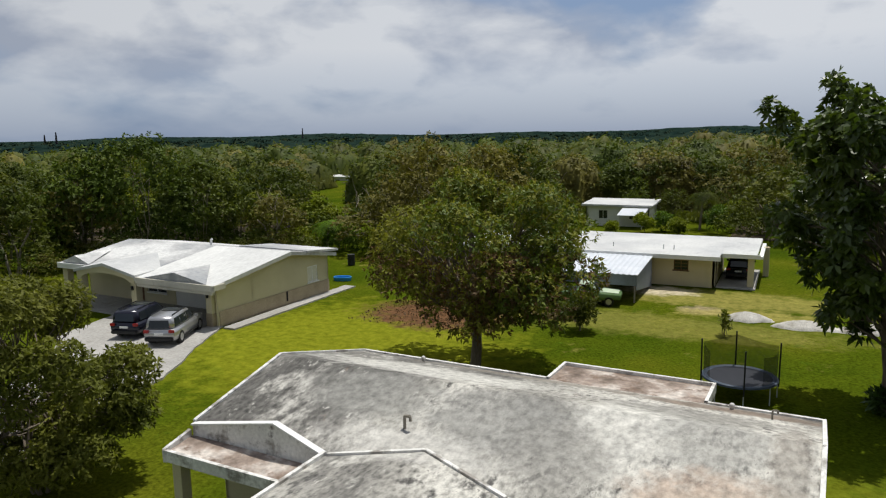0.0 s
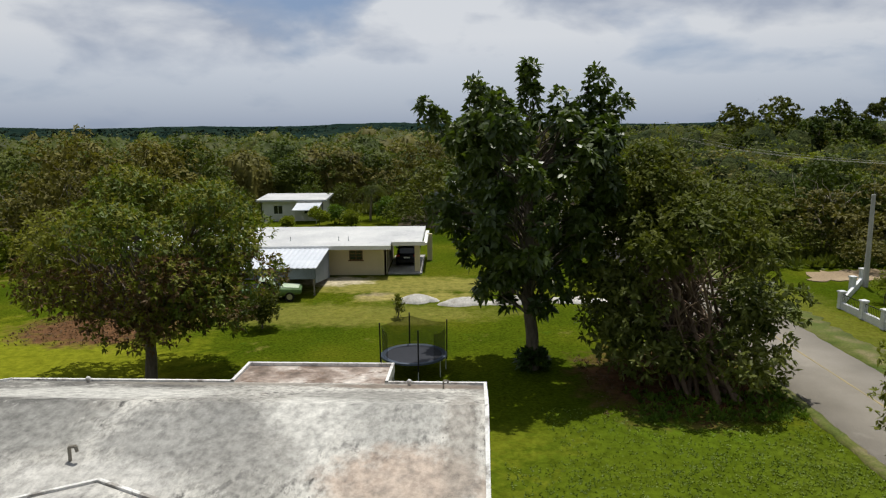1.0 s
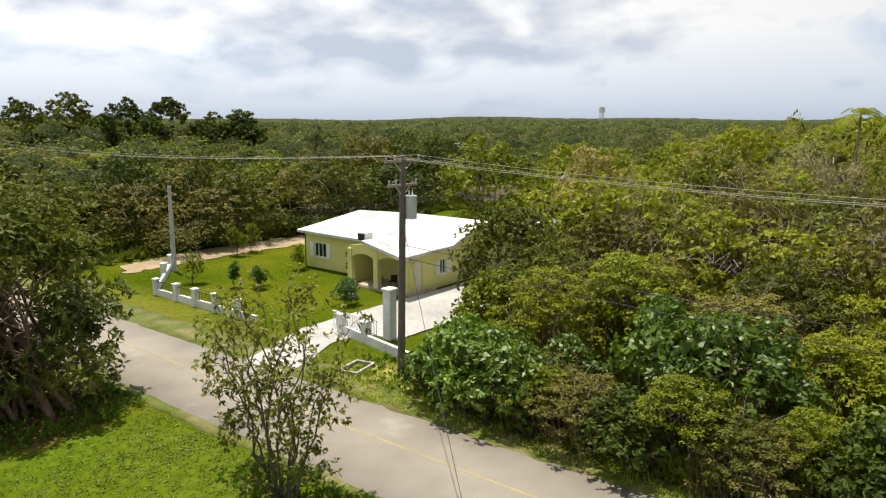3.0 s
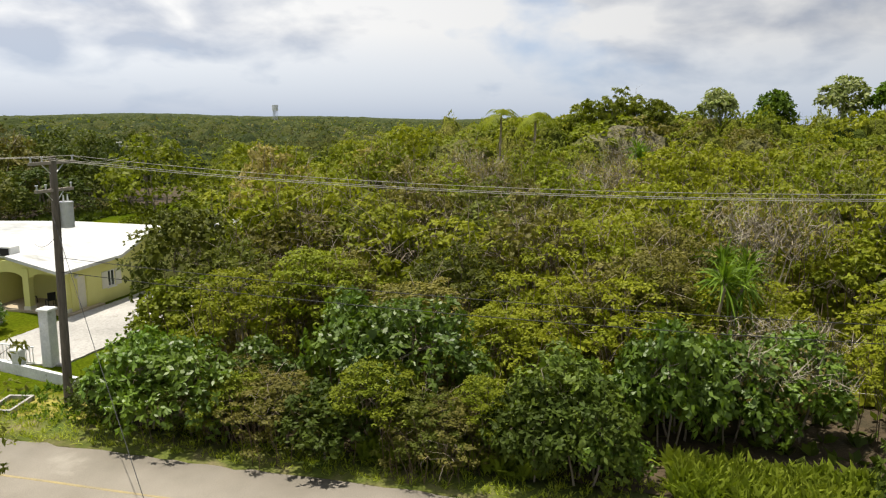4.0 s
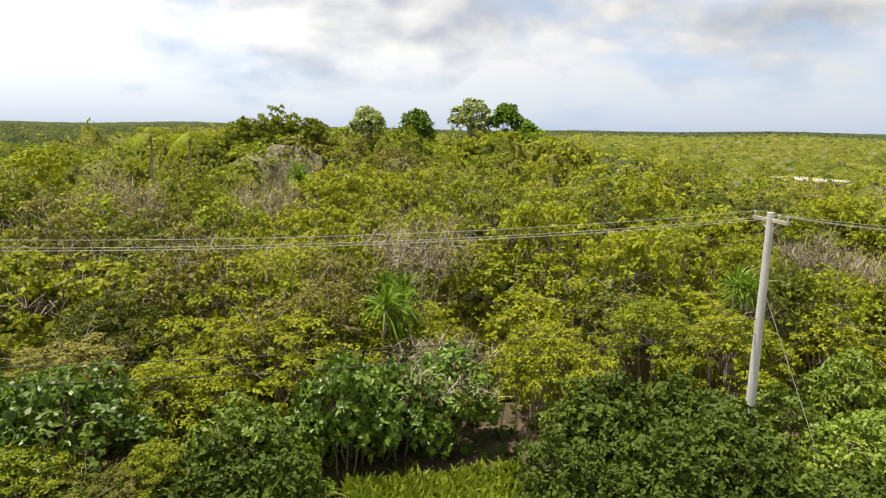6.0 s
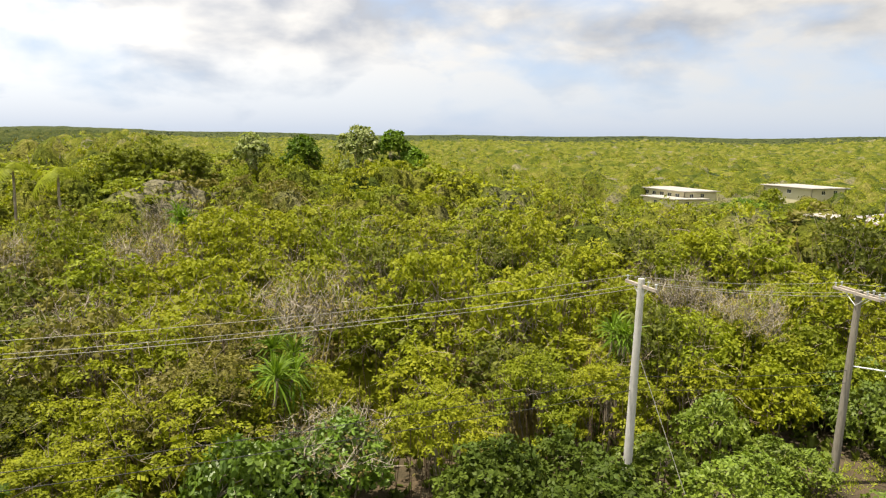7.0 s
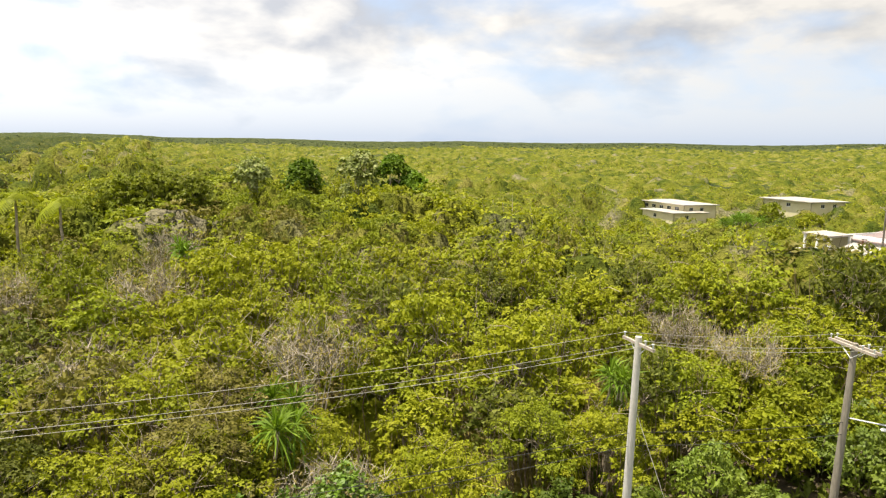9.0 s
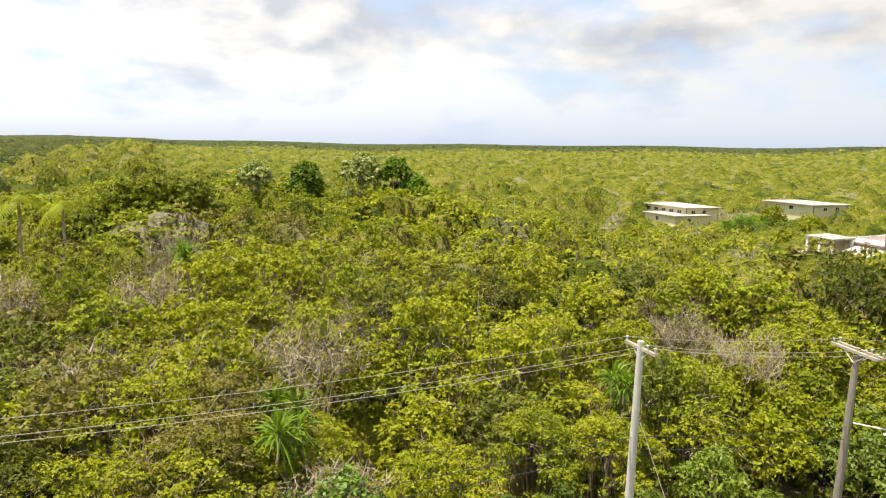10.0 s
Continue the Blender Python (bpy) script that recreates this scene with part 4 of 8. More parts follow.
def shed():
    s = thing("shed", "open shed with pale corrugated metal roof and grey sides", "shed", (-12.2, 53.0, 0), plan=True)
    bm = bmesh.new()
    n = 56
    rows = [[bm.verts.new((-14.9 + 5.5 * i / n, y, z + (0.035 if i // 2 % 2 else 0.0))) for i in range(n + 1)] for y, z in ((49.9, 2.02), (56.2, 2.44), (56.2, 2.41), (49.9, 1.99))]
    for a_, b_ in zip(rows, rows[1:] + rows[:1]):
        for i in range(n):
            bm.faces.new((a_[i], a_[i + 1], b_[i + 1], b_[i]))
    for i in (0, n):
        bm.faces.new([r[i] for r in rows])
    part("roof", bm, "metal_roof", s, "pale corrugated metal roof")
    part("side_panel", boxes((-14.8, 49.98, 1.22, -9.5, 50.03, 1.98)), "shed_side", s, "grey hanging front panel")
    part("side_panel", slab([(-9.5, 50.04, 1.98), (-9.5, 56.0, 2.38), (-9.5, 56.0, 0.05), (-9.5, 50.04, 0.9)], (0.04, 0, 0)), "shed_side", s, "grey end panel")
    part("back_panel", boxes((-14.8, 56.0, 0, -9.5, 56.05, 2.38)), "shed_side", s)
    for x in (-14.7, -12.1, -9.6):
        for y in (50.1, 55.9):
            part("post", boxes((x - 0.05, y - 0.05, 0, x + 0.05, y + 0.05, 1.98 if y < 53 else 2.36)), "weathered_wood", s)
    return s


def yellow_house():
    h = thing("house", "pale yellow house with white low roof and front porch", "house", (43.0, 38.0, 0), plan=True)
    part("roof", shell([(38.6, 45.8, 3.02), (44.3, 44.2, 4.22), (43.6, 30.9, 4.12), (40.7, 31.1, 3.0), (35.0, 31.0, 2.92), (36.2, 35.9, 3.42), (38.2, 37.9, 3.04), (40.2, 36.0, 3.44), (53.5, 30.9, 2.9), (53.5, 45.6, 2.9)],
                       [(0, 6, 7, 2, 1), (6, 5, 7), (5, 4, 3, 7), (7, 3, 2), (1, 2, 8, 9), (0, 1, 9)], 0.2), "aged_roof", h, "weathered white painted folded roof")
    _, t = wall(h, (36.5, 31.6), (52.6, 31.6), 2.68, 0.15, "yellow", [(0.55, 1.35, 0.05, 2.2), (3.3, 4.0, 0.95, 2.05)])
    part("niche", boxes((37.05, 31.71, 0.05, 37.85, 31.748, 2.2)), "shutter", h, "pale arched niche in the wall")
    w = window(h, t, 3.3, 4.0, 0.95, 2.05, 0.15, bars=2)
    w.matrix_parent_inverse = INV[h.name]
    for a in (2.72, 4.03):
        s = part("shutter", boxes((36.5 + a, 31.53, 0.95, 36.5 + a + 0.55, 31.596, 2.05)), "shutter", h)
    gable(h, 31.6, [36.5, 40.7, 43.6, 52.6], 2.68, [2.74, 2.80, 3.90, 2.78], 0.15, "yellow")
    _, t = wall(h, (38.9, 45.2), (38.9, 34.6), 2.78, 0.15, "yellow", [(1.2, 2.6, 0.95, 2.15), (5.4, 6.4, 0.95, 2.1), (7.2, 8.2, 0.05, 2.1)])
    for s0, s1, bars in ((1.2, 2.6, 3), (5.4, 6.4, 2)):
        w = window(h, t, s0, s1, 0.95, 2.12, 0.15, bars=bars)
        w.matrix_parent_inverse = INV[h.name]
    part("door", boxes((38.95, 37.0, 0.05, 39.02, 38.0, 2.1)), "dark_wood", h)
    for y0, y1 in ((44.06, 44.5), (42.1, 42.54)):
        part("shutter", boxes((38.83, y0, 0.95, 38.896, y1, 2.12)), "white", h)
    wall(h, (38.9, 37.5), (36.5, 37.5), 2.6, 0.15, "yellow")
    wall(h, (38.9, 34.6), (38.9, 31.75), 2.7, 0.15, "yellow")
    wall(h, (52.6, 31.6), (52.6, 45.2), 2.7, 0.15, "yellow")
    wall(h, (52.6, 45.2), (38.9, 45.2), 2.7, 0.15, "yellow")
    # porch: arches towards the road and the drive
    for x, y in ((36.4, 31.9), (36.4, 34.6), (36.4, 37.2)):
        column(h, x, y, 2.75, 0.42, "yellow", "shutter", 0.35)
    bm = bmesh.new()
    for y0, y1 in ((31.9, 34.6), (34.6, 37.2)):
        mid, half = (y0 + y1) / 2, (y1 - y0) / 2 - 0.2
        for i in range(10):
            ya, yb = y0 + (y1 - y0) * i / 10, y0 + (y1 - y0) * (i + 1) / 10
            f = lambda y: 2.0 + 0.45 * math.sqrt(max(0.0, 1 - ((y - mid) / half) ** 2))
            crest = lambda y: 2.74 + 0.44 * min(1.0, (y - 31.9) / 4.0) * (1 if y < 35.9 else max(0.0, 1 - (y - 35.9) / 2.6))
            solid(bm, [(36.28, ya, crest(ya)), (36.28, yb, crest(yb)), (36.28, yb, f(yb)), (36.28, ya, f(ya))], (0.2, 0, 0))
    part("arch", bm, "yellow", h)
    part("floor_slab", boxes((36.0, 31.2, -0.1, 38.9, 37.5, 0.12)), "tan", h)
    part("step", boxes((35.0, 36.0, -0.1, 35.99, 37.4, 0.07)), "concrete", h)
    for i in range(4):
        part("stepping_stone", boxes((33.2 + i * 0.5, 34.2 + i * 0.55, -0.05, 33.9 + i * 0.5, 34.55 + i * 0.55, 0.06)), "concrete", h)
    a = part("air_conditioner", boxes((37.3, 36.6, 3.1, 38.1, 37.45, 3.78), bevel=0.03), "white", h, "white rooftop air conditioner")
    part("fan_grille", boxes((37.26, 36.7, 3.2, 37.29, 37.35, 3.68)), "black_plastic", a)
    part("dish", rods(((36.9, 31.55, 2.3), (36.75, 31.45, 2.36), 0.16, 0.02)), "grey_steel", h)
    # chairs on the porch are dark and low
    return h


def plain_house(label, x0, y0, x1, y1, z1, roof="white_roof", walls="white", ground_z=0.0, windows=(), over=0.5, face="south", tilt=0.15):
    """A simple flat-roofed house far off: walls with real openings, a slab roof."""
    h = thing("house", label, "house", ((x0 + x1) / 2, (y0 + y1) / 2, ground_z), plan=True)
    zb = ground_z
    part("roof", slab([(x0 - over, y0 - over, z1), (x1 + over, y0 - over, z1), (x1 + over, y1 + over, z1 + tilt), (x0 - over, y1 + over, z1 + tilt)], 0.25), roof, h)
    for a, b, key in (((x0, y0), (x1, y0), "south"), ((x1, y0), (x1, y1), "east"), ((x1, y1), (x0, y1), "north"), ((x0, y1), (x0, y0), "west")):
        ops = [(s, s + w, z1 - 1.9, z1 - 0.75) for k, s, w in windows if k == key]
        _, t = wall(h, a, b, z1 - 0.2, 0.15, walls, ops, base=zb - 0.5)
        for s0, s1, lo, hi in ops:
            w = window(h, t, s0, s1, lo, hi, 0.15, bars=2)
            w.matrix_parent_inverse = INV[h.name]
    return h


stained_house()
carport_house()
flat_house()
shed()
yellow_house()
far = plain_house("small white house with flat roof among gardens", -24.0, 91.5, -16.0, 97.0, 2.75, windows=(("south", 1.6, 1.2), ("south", 5.5, 1.2)), tilt=0.25)
part("awning", slab([(-19.4, 88.6, 1.7), (-16.2, 88.6, 1.7), (-16.0, 91.0, 2.4), (-19.2, 91.0, 2.4)], 0.06), "metal_roof", far, "white lean-to awning")
for px in (-19.2, -16.4):
    part("post", rods(((px, 88.8, 0), (px, 88.8, 1.68), 0.05)), "white", far)

# ---- poles and wires ----
POLES = {"wood": (24.5, 21.8, 10.4), "concrete": (23.5, -18.7, 10.5), "lamp": (22.1, -29.9, 9.5), "north": (30.9, 51.8, 6.8), "track": (69.2, 49.3, 9.4)}


def insulator(parent, x, y, z):
    part("insulator", rods(((x, y, z), (x, y, z + 0.16), 0.035), ((x, y, z + 0.16), (x, y, z + 0.2), 0.06)), "grey_steel", parent)


def crossarm(parent, x, y, z, turn, half, material="weathered_wood", label=""):
    c, s = math.cos(radians(turn)), math.sin(radians(turn))
    bm = boxes((-half, -0.06, z - 0.06, half, 0.06, z + 0.06))
    bmesh.ops.transform(bm, matrix=pose(x, y, 0, 0, 0, turn), verts=bm.verts)
    part("crossarm", bm, material, parent, label)
    ends = []
    for k in (-0.92, -0.45, 0.92):
        ends.append((x + k * half * c, y + k * half * s, z + 0.24))
        insulator(parent, x + k * half * c, y + k * half * s, z + 0.06)
    part("brace", rods(((x + 0.5 * half * c, y + 0.5 * half * s, z - 0.04), (x, y, z - 0.55), 0.02), ((x - 0.5 * half * c, y - 0.5 * half * s, z - 0.04), (x, y, z - 0.55), 0.02)), "grey_steel", parent)
    return ends


def lamp_arm(parent, x, y, z, tip):
    t = Vector(tip)
    part("lamp_arm", rods(((x, y, z), (t.x, t.y, z + 0.12), 0.035), ((t.x, t.y, z + 0.12), t, 0.035)), "grey_steel", parent)
    bm = boxes((-0.32, -0.12, -0.08, 0.32, 0.12, 0.05), bevel=0.05)
    d = t - Vector((x, y, z))
    bmesh.ops.transform(bm, matrix=Matrix.Translation(t) @ Matrix.Rotation(math.atan2(d.y, d.x), 4, "Z"), verts=bm.verts)
    part("lamp_head", bm, "white", parent, "pale street lamp head")


x, y, z = POLES["wood"]
wood = thing("utility_pole", "dark weathered wooden utility pole with transformer", "utility pole", (x, y, 0), plan=True)
part("pole", rods(((x, y, -0.3), (x + 0.12, y - 0.1, z), 0.19, 0.14), sides=14), "wood_pole", wood)
top_wood = crossarm(wood, x + 0.11, y - 0.1, z - 0.25, -3, 1.15)
crossarm(wood, x + 0.1, y - 0.1, z - 1.35, -3, 0.95, label="lower wooden crossarm")
tx, ty = x + 0.40, y - 0.32
tr = part("transformer", rods(((tx, ty, z - 2.9), (tx, ty, z - 1.9), 0.27), ((tx, ty, z - 1.9), (tx, ty, z - 1.84), 0.30), sides=18), "grey_steel", wood, "pale grey can transformer")
for k in (-0.12, 0.12):
    part("bushing", rods(((tx + k, ty, z - 1.84), (tx + k, ty, z - 1.55), 0.04, 0.02)), "white", tr)
part("bracket", boxes((x + 0.05, y - 0.1, z - 2.65, x + 0.2, y, z - 2.55)), "dark_metal", wood)
x, y, z = POLES["concrete"]
conc = thing("utility_pole", "pale concrete utility pole with a short wooden crossarm", "utility pole", (x, y, 0), plan=True)
part("pole", rods(((x + 0.1, y + 0.1, -0.3), (x - 0.05, y, z), 0.21, 0.14), sides=14), "concrete_pole", conc)
top_conc = crossarm(conc, x - 0.05, y, z - 0.3, -4, 1.1)
x, y, z = POLES["lamp"]
lampp = thing("utility_pole", "weathered brown utility pole with double crossarm and street lamp", "utility pole", (x, y, 0), plan=True)
part("pole", rods(((x + 0.2, y + 0.2, -0.3), (x, y, z), 0.21, 0.14), sides=14), "weathered_pole", lampp)
top_lamp = crossarm(lampp, x, y + 0.2, z - 0.15, -12, 1.45)
crossarm(lampp, x, y - 0.2, z - 0.15, -12, 1.45)
lamp_arm(lampp, x, y, z - 3.6, (x - 1.6, y - 0.6, z - 3.7))
x, y, z = POLES["north"]
north = thing("utility_pole", "short grey concrete pole beside the garden wall", "utility pole", (x, y, 0), plan=True)
part("pole", rods(((x, y, -0.2), (x, y, z), 0.2, 0.14), sides=12), "concrete_pole", north)
x, y, z = POLES["track"]
track = thing("street_lamp", "dark wooden pole with a street lamp arm by the track", "street lamp", (x, y, 0), plan=True)
part("pole", rods(((x, y, -0.2), (x, y, z), 0.18, 0.12), sides=12), "wood_pole", track)
lamp_arm(track, x, y, z - 0.6, (x - 1.9, y + 1.5, z - 0.1))
for x, y, z, label in ((78.5, -107.0, 2.9, "dark wooden pole near the far houses"), (84.5, -118.6, 8.3, "tall dark wooden pole near the far houses")):
    f = thing("utility_pole", label, "utility pole", (x, y, float(rise(x, y))), plan=True)
    part("pole", rods(((x, y, -6), (x, y, z), 0.2, 0.14)), "wood_pole", f)
    crossarm(f, x, y, z - 0.3, 40, 1.0)
lamp_arm(f, 78.5, -107, 0.9, (80.4, -108.4, 1.2))


def cable(name, label, a, b, sag, r=0.011, material="wire"):
    a, b = np.asarray(a, float), np.asarray(b, float)
    s = np.linspace(0, 1, 22)[:, None]
    pts = a + (b - a) * s - np.array([[0, 0, 4 * sag]]) * s * (1 - s)
    V, Q = tubes([(pts, np.full(22, r))], 5)
    ob = arrays(name, V, Q, material, smooth=True)
    return tagged(ob, label, "cable", group="overhead wires")


beyond = [(30.0 + k, 90.0, 10.2) for k in (-1.0, -0.4, 1.0)]
south = [(20.5 + k, -75.0, 7.0) for k in (-1.3, -0.6, 1.3)]
for i in range(3):
    cable("power_line", "thin bare power line between the poles", top_wood[i], top_conc[i], 0.75)
    cable("power_line", "thin bare power line between the poles", top_conc[i], top_lamp[i], 0.2)
    cable("power_line", "thin bare power line between the poles", top_lamp[i], south[i], 0.8)
    cable("power_line", "thin bare power line between the poles", top_wood[i], beyond[i], 0.9)
    cable("power_line", "thin bare power line over the track", top_wood[i], (*np.array(POLES["track"][:2]) + [i * 0.2, 0], 9.0 - i * 0.35), 0.8)
xw, yw, _ = POLES["wood"]
xc, yc, _ = POLES["concrete"]
xl, yl, _ = POLES["lamp"]
for zz in (6.3, 5.7):
    cable("telephone_cable", "dark telephone cable low on the poles", (xw, yw, zz), (xc, yc, zz), 0.5, 0.014, "black_wire")
    cable("telephone_cable", "dark telephone cable low on the poles", (xc, yc, zz), (xl, yl, zz - 0.6), 0.15, 0.014, "black_wire")
cable("service_drop", "thin service cable to the house", (xw + 0.1, yw, 7.2), (39.5, 37.0, 3.9), 0.5, 0.012, "black_wire")
cable("guy_wire", "taut steel guy wire crossing the road", (xw, yw, 8.0), (14.6, 10.3, 0.0), 0.15, 0.012, "black_wire")
cable("guy_wire", "taut steel guy wire of the concrete pole", (xc, yc, 7.5), (19.6, -19.6, -0.1), 0.0, 0.014, "wire")

# ---- garden wall and gate of the yellow house ----
gw = thing("garden_wall", "low white garden wall with square pillars", "wall", (25.7, 40.0, 0), plan=True)
part("wall", boxes((25.58, 34.4, -0.1, 25.78, 45.6, 0.42)), "fence_white", gw)
turned = slab([(25.58, 45.6, 0.42), (25.78, 45.6, 0.42), (31.6, 53.2, 0.42), (31.4, 53.3, 0.42)], 0.52)
part("wall", turned, "fence_white", gw)


def pillar(parent, x, y, h, w=0.34):
    p = part("pillar", boxes((x - w / 2, y - w / 2, -0.1, x + w / 2, y + w / 2, h - 0.12)), "fence_white", parent)
    part("cap", boxes((x - w / 2 - 0.06, y - w / 2 - 0.06, h - 0.12, x + w / 2 + 0.06, y + w / 2 + 0.06, h), bevel=0.02), "fence_white", p)


spots_y = (36.3, 38.6, 40.8, 43.0, 45.5)
for yy in spots_y:
    pillar(gw, 25.68, yy, 1.15)
for x, y in ((28.9, 50.0), (31.2, 52.8)):
    pillar(gw, x, y, 1.15)
for ya, yb in zip(spots_y, spots_y[1:]):
    bars = bmesh.new()
    k = int((yb - ya) / 0.16)
    for i in range(1, k):
        rod(bars, (25.68, ya + (yb - ya) * i / k, 0.42), (25.68, ya + (yb - ya) * i / k, 0.95), 0.012, sides=5)
    box(bars, 25.66, ya + 0.17, 0.93, 25.70, yb - 0.17, 0.97)
    part("railing", bars, "dark_metal", gw, "thin dark metal railing")
gs = thing("garden_wall", "low white wall beside the gate", "wall", (26.3, 25.5, 0), plan=True)
part("wall", slab([(27.2, 28.6, 0.5), (27.4, 28.6, 0.5), (26.1, 22.6, 0.5), (25.9, 22.6, 0.5)], 0.6), "fence_white", gs)
for x, y in ((27.3, 28.8), (27.0, 26.6)):
    pillar(gs, x, y, 1.2, 0.4)
post = thing("gate_pillar", "tall white gate pillar", "pillar", (28.3, 26.0, 0), plan=True)
part("shaft", boxes((28.05, 25.75, -0.1, 28.6, 26.3, 2.75), bevel=0.02), "fence_white", post)
part("cap", boxes((27.98, 25.68, 2.75, 28.67, 26.37, 2.88), bevel=0.03), "white", post)
gate = thing("gate", "low white metal gate with upright bars", "gate", (28.0, 27.5, 0), plan=True)
part("rail", boxes((27.9, 26.6, 0.15, 27.96, 30.2, 0.21)), "white", gate)
part("rail", boxes((27.9, 26.6, 0.95, 27.96, 30.2, 1.01)), "white", gate)
for i in range(19):
    part("bar", boxes((27.915, 26.65 + i * 0.19, 0.21, 27.945, 26.68 + i * 0.19, 0.95)), "white", gate)
meter = thing("valve_box", "open white concrete valve box frame on the verge", "utility box", (23.6, 23.9, 0), 12)
for a in ((-0.85, -0.55, 0, 0.85, -0.43, 0.16), (-0.85, 0.43, 0, 0.85, 0.55, 0.16), (-0.85, -0.43, 0, -0.73, 0.43, 0.16), (0.73, -0.43, 0, 0.85, 0.43, 0.16)):
    part("kerb", boxes(a), "concrete", meter)

# ---- vehicles ----
def wheel(parent, x, y, r, w):
    t = part("wheel", rods(((x, y - w / 2, r), (x, y + w / 2, r), r), sides=20), "tyre", parent)
    part("rim", rods(((x, y - w / 2 - 0.012, r), (x, y + w / 2 + 0.012, r), r * 0.62), sides=14), "rim", t)


def loft(sections, bevel=0.06):
    """A closed body through sections of four corners each (x, half width low, half width high, z low, z high)."""
    bm = bmesh.new()
    rings = [[bm.verts.new(p) for p in ((x, -wl, zl), (x, wl, zl), (x, wm, (zl * 0.45 + zh * 0.55)), (x, wh, zh), (x, -wh, zh), (x, -wm, (zl * 0.45 + zh * 0.55)))] for x, wl, wm, wh, zl, zh in sections]
    for a, b in zip(rings, rings[1:]):
        for i in range(6):
            j = (i + 1) % 6
            bm.faces.new((a[i], a[j], b[j], b[i]))
    bm.faces.new(rings[0][::-1])
    bm.faces.new(rings[-1])
    bmesh.ops.recalc_face_normals(bm, faces=bm.faces)
    bmesh.ops.bevel(bm, geom=list(bm.edges), offset=bevel, segments=2, affect="EDGES", clamp_overlap=True)
    for f in bm.faces:
        f.smooth = True
    return bm


def suv(label, at, turn, paint):
    """A large sport utility vehicle; its nose points along +x."""
    c = thing("car", label, "car", at, turn, group="cars on the drive")
    part("body", loft([(-2.38, 0.80, 0.88, 0.84, 0.42, 0.98), (-2.2, 0.90, 0.96, 0.90, 0.34, 1.06), (-0.6, 0.94, 0.97, 0.90, 0.30, 1.06), (1.0, 0.94, 0.97, 0.88, 0.30, 1.04), (2.05, 0.90, 0.94, 0.80, 0.36, 0.98), (2.4, 0.74, 0.82, 0.66, 0.46, 0.86)]), paint, c)
    part("cabin", loft([(-2.22, 0.80, 0.76, 0.66, 1.0, 1.62), (-1.9, 0.84, 0.79, 0.68, 1.02, 1.72), (-0.4, 0.86, 0.80, 0.69, 1.02, 1.76), (0.35, 0.85, 0.78, 0.66, 1.02, 1.70), (1.25, 0.80, 0.66, 0.60, 0.98, 1.06)], 0.04), paint, c)
    # glass set a little proud of the cabin
    part("rear_window", slab([(-2.275, -0.62, 1.12), (-2.275, 0.62, 1.12), (-2.20, 0.56, 1.56), (-2.20, -0.56, 1.56)], (-0.02, 0, 0.003)), "glass", c)
    part("windscreen", slab([(1.16, -0.66, 1.12), (1.16, 0.66, 1.12), (0.44, 0.58, 1.66), (0.44, -0.58, 1.66)], (0.03, 0, 0.03)), "glass", c)
    for s in (-1, 1):
        for xa, xb, xc_, xd in ((-2.0, -1.2, -1.2, -1.85), (-1.12, -0.25, -0.25, -1.12), (-0.17, 0.75, 0.30, -0.17)):
            part("side_window", slab([(xa, s * 0.845, 1.12), (xb, s * 0.845, 1.12), (xc_, s * 0.735, 1.60), (xd, s * 0.735, 1.60)], (0, s * 0.02, 0.004)), "glass", c)
        part("tail_lamp", boxes((-2.41, s * 0.74 - 0.16, 0.84, -2.30, s * 0.74 + 0.16, 1.02), bevel=0.02), "red_lens", c)
        part("headlamp", boxes((2.18, s * 0.64 - 0.16, 0.72, 2.36, s * 0.64 + 0.16, 0.88), bevel=0.02), "white", c)
        part("mirror", boxes((0.72, s * 1.02 - 0.1, 1.05, 0.86, s * 1.02 + 0.1, 1.22), bevel=0.03), paint, c)
        part("roof_rail", boxes((-1.8, s * 0.62 - 0.02, 1.76, 0.2, s * 0.62 + 0.02, 1.81)), "dark_metal", c)
        part("sill_trim", boxes((-1.2, s * 0.955 - 0.02, 0.30, 1.2, s * 0.955 + 0.02, 0.42)), "black_plastic", c)
        for xw_ in (-1.42, 1.46):
            wheel(c, xw_, s * 0.83, 0.38, 0.26)
    part("bumper", boxes((-2.47, -0.84, 0.36, -2.30, 0.84, 0.60), bevel=0.05), "black_plastic", c, "dark rear bumper")
    part("number_plate", boxes((-2.42, -0.26, 0.72, -2.395, 0.26, 0.84)), "white", c)
    part("sunroof", boxes((-0.7, -0.5, 1.765, 0.1, 0.5, 1.785)), "glass", c)
    return c


suv("silver sport utility vehicle parked on the drive", (-33.5, 30.9, 0.045), 114, "silver_paint")
suv("dark blue sport utility vehicle parked under the porch arch", (-36.5, 31.3, 0.045), 108, "navy_paint")


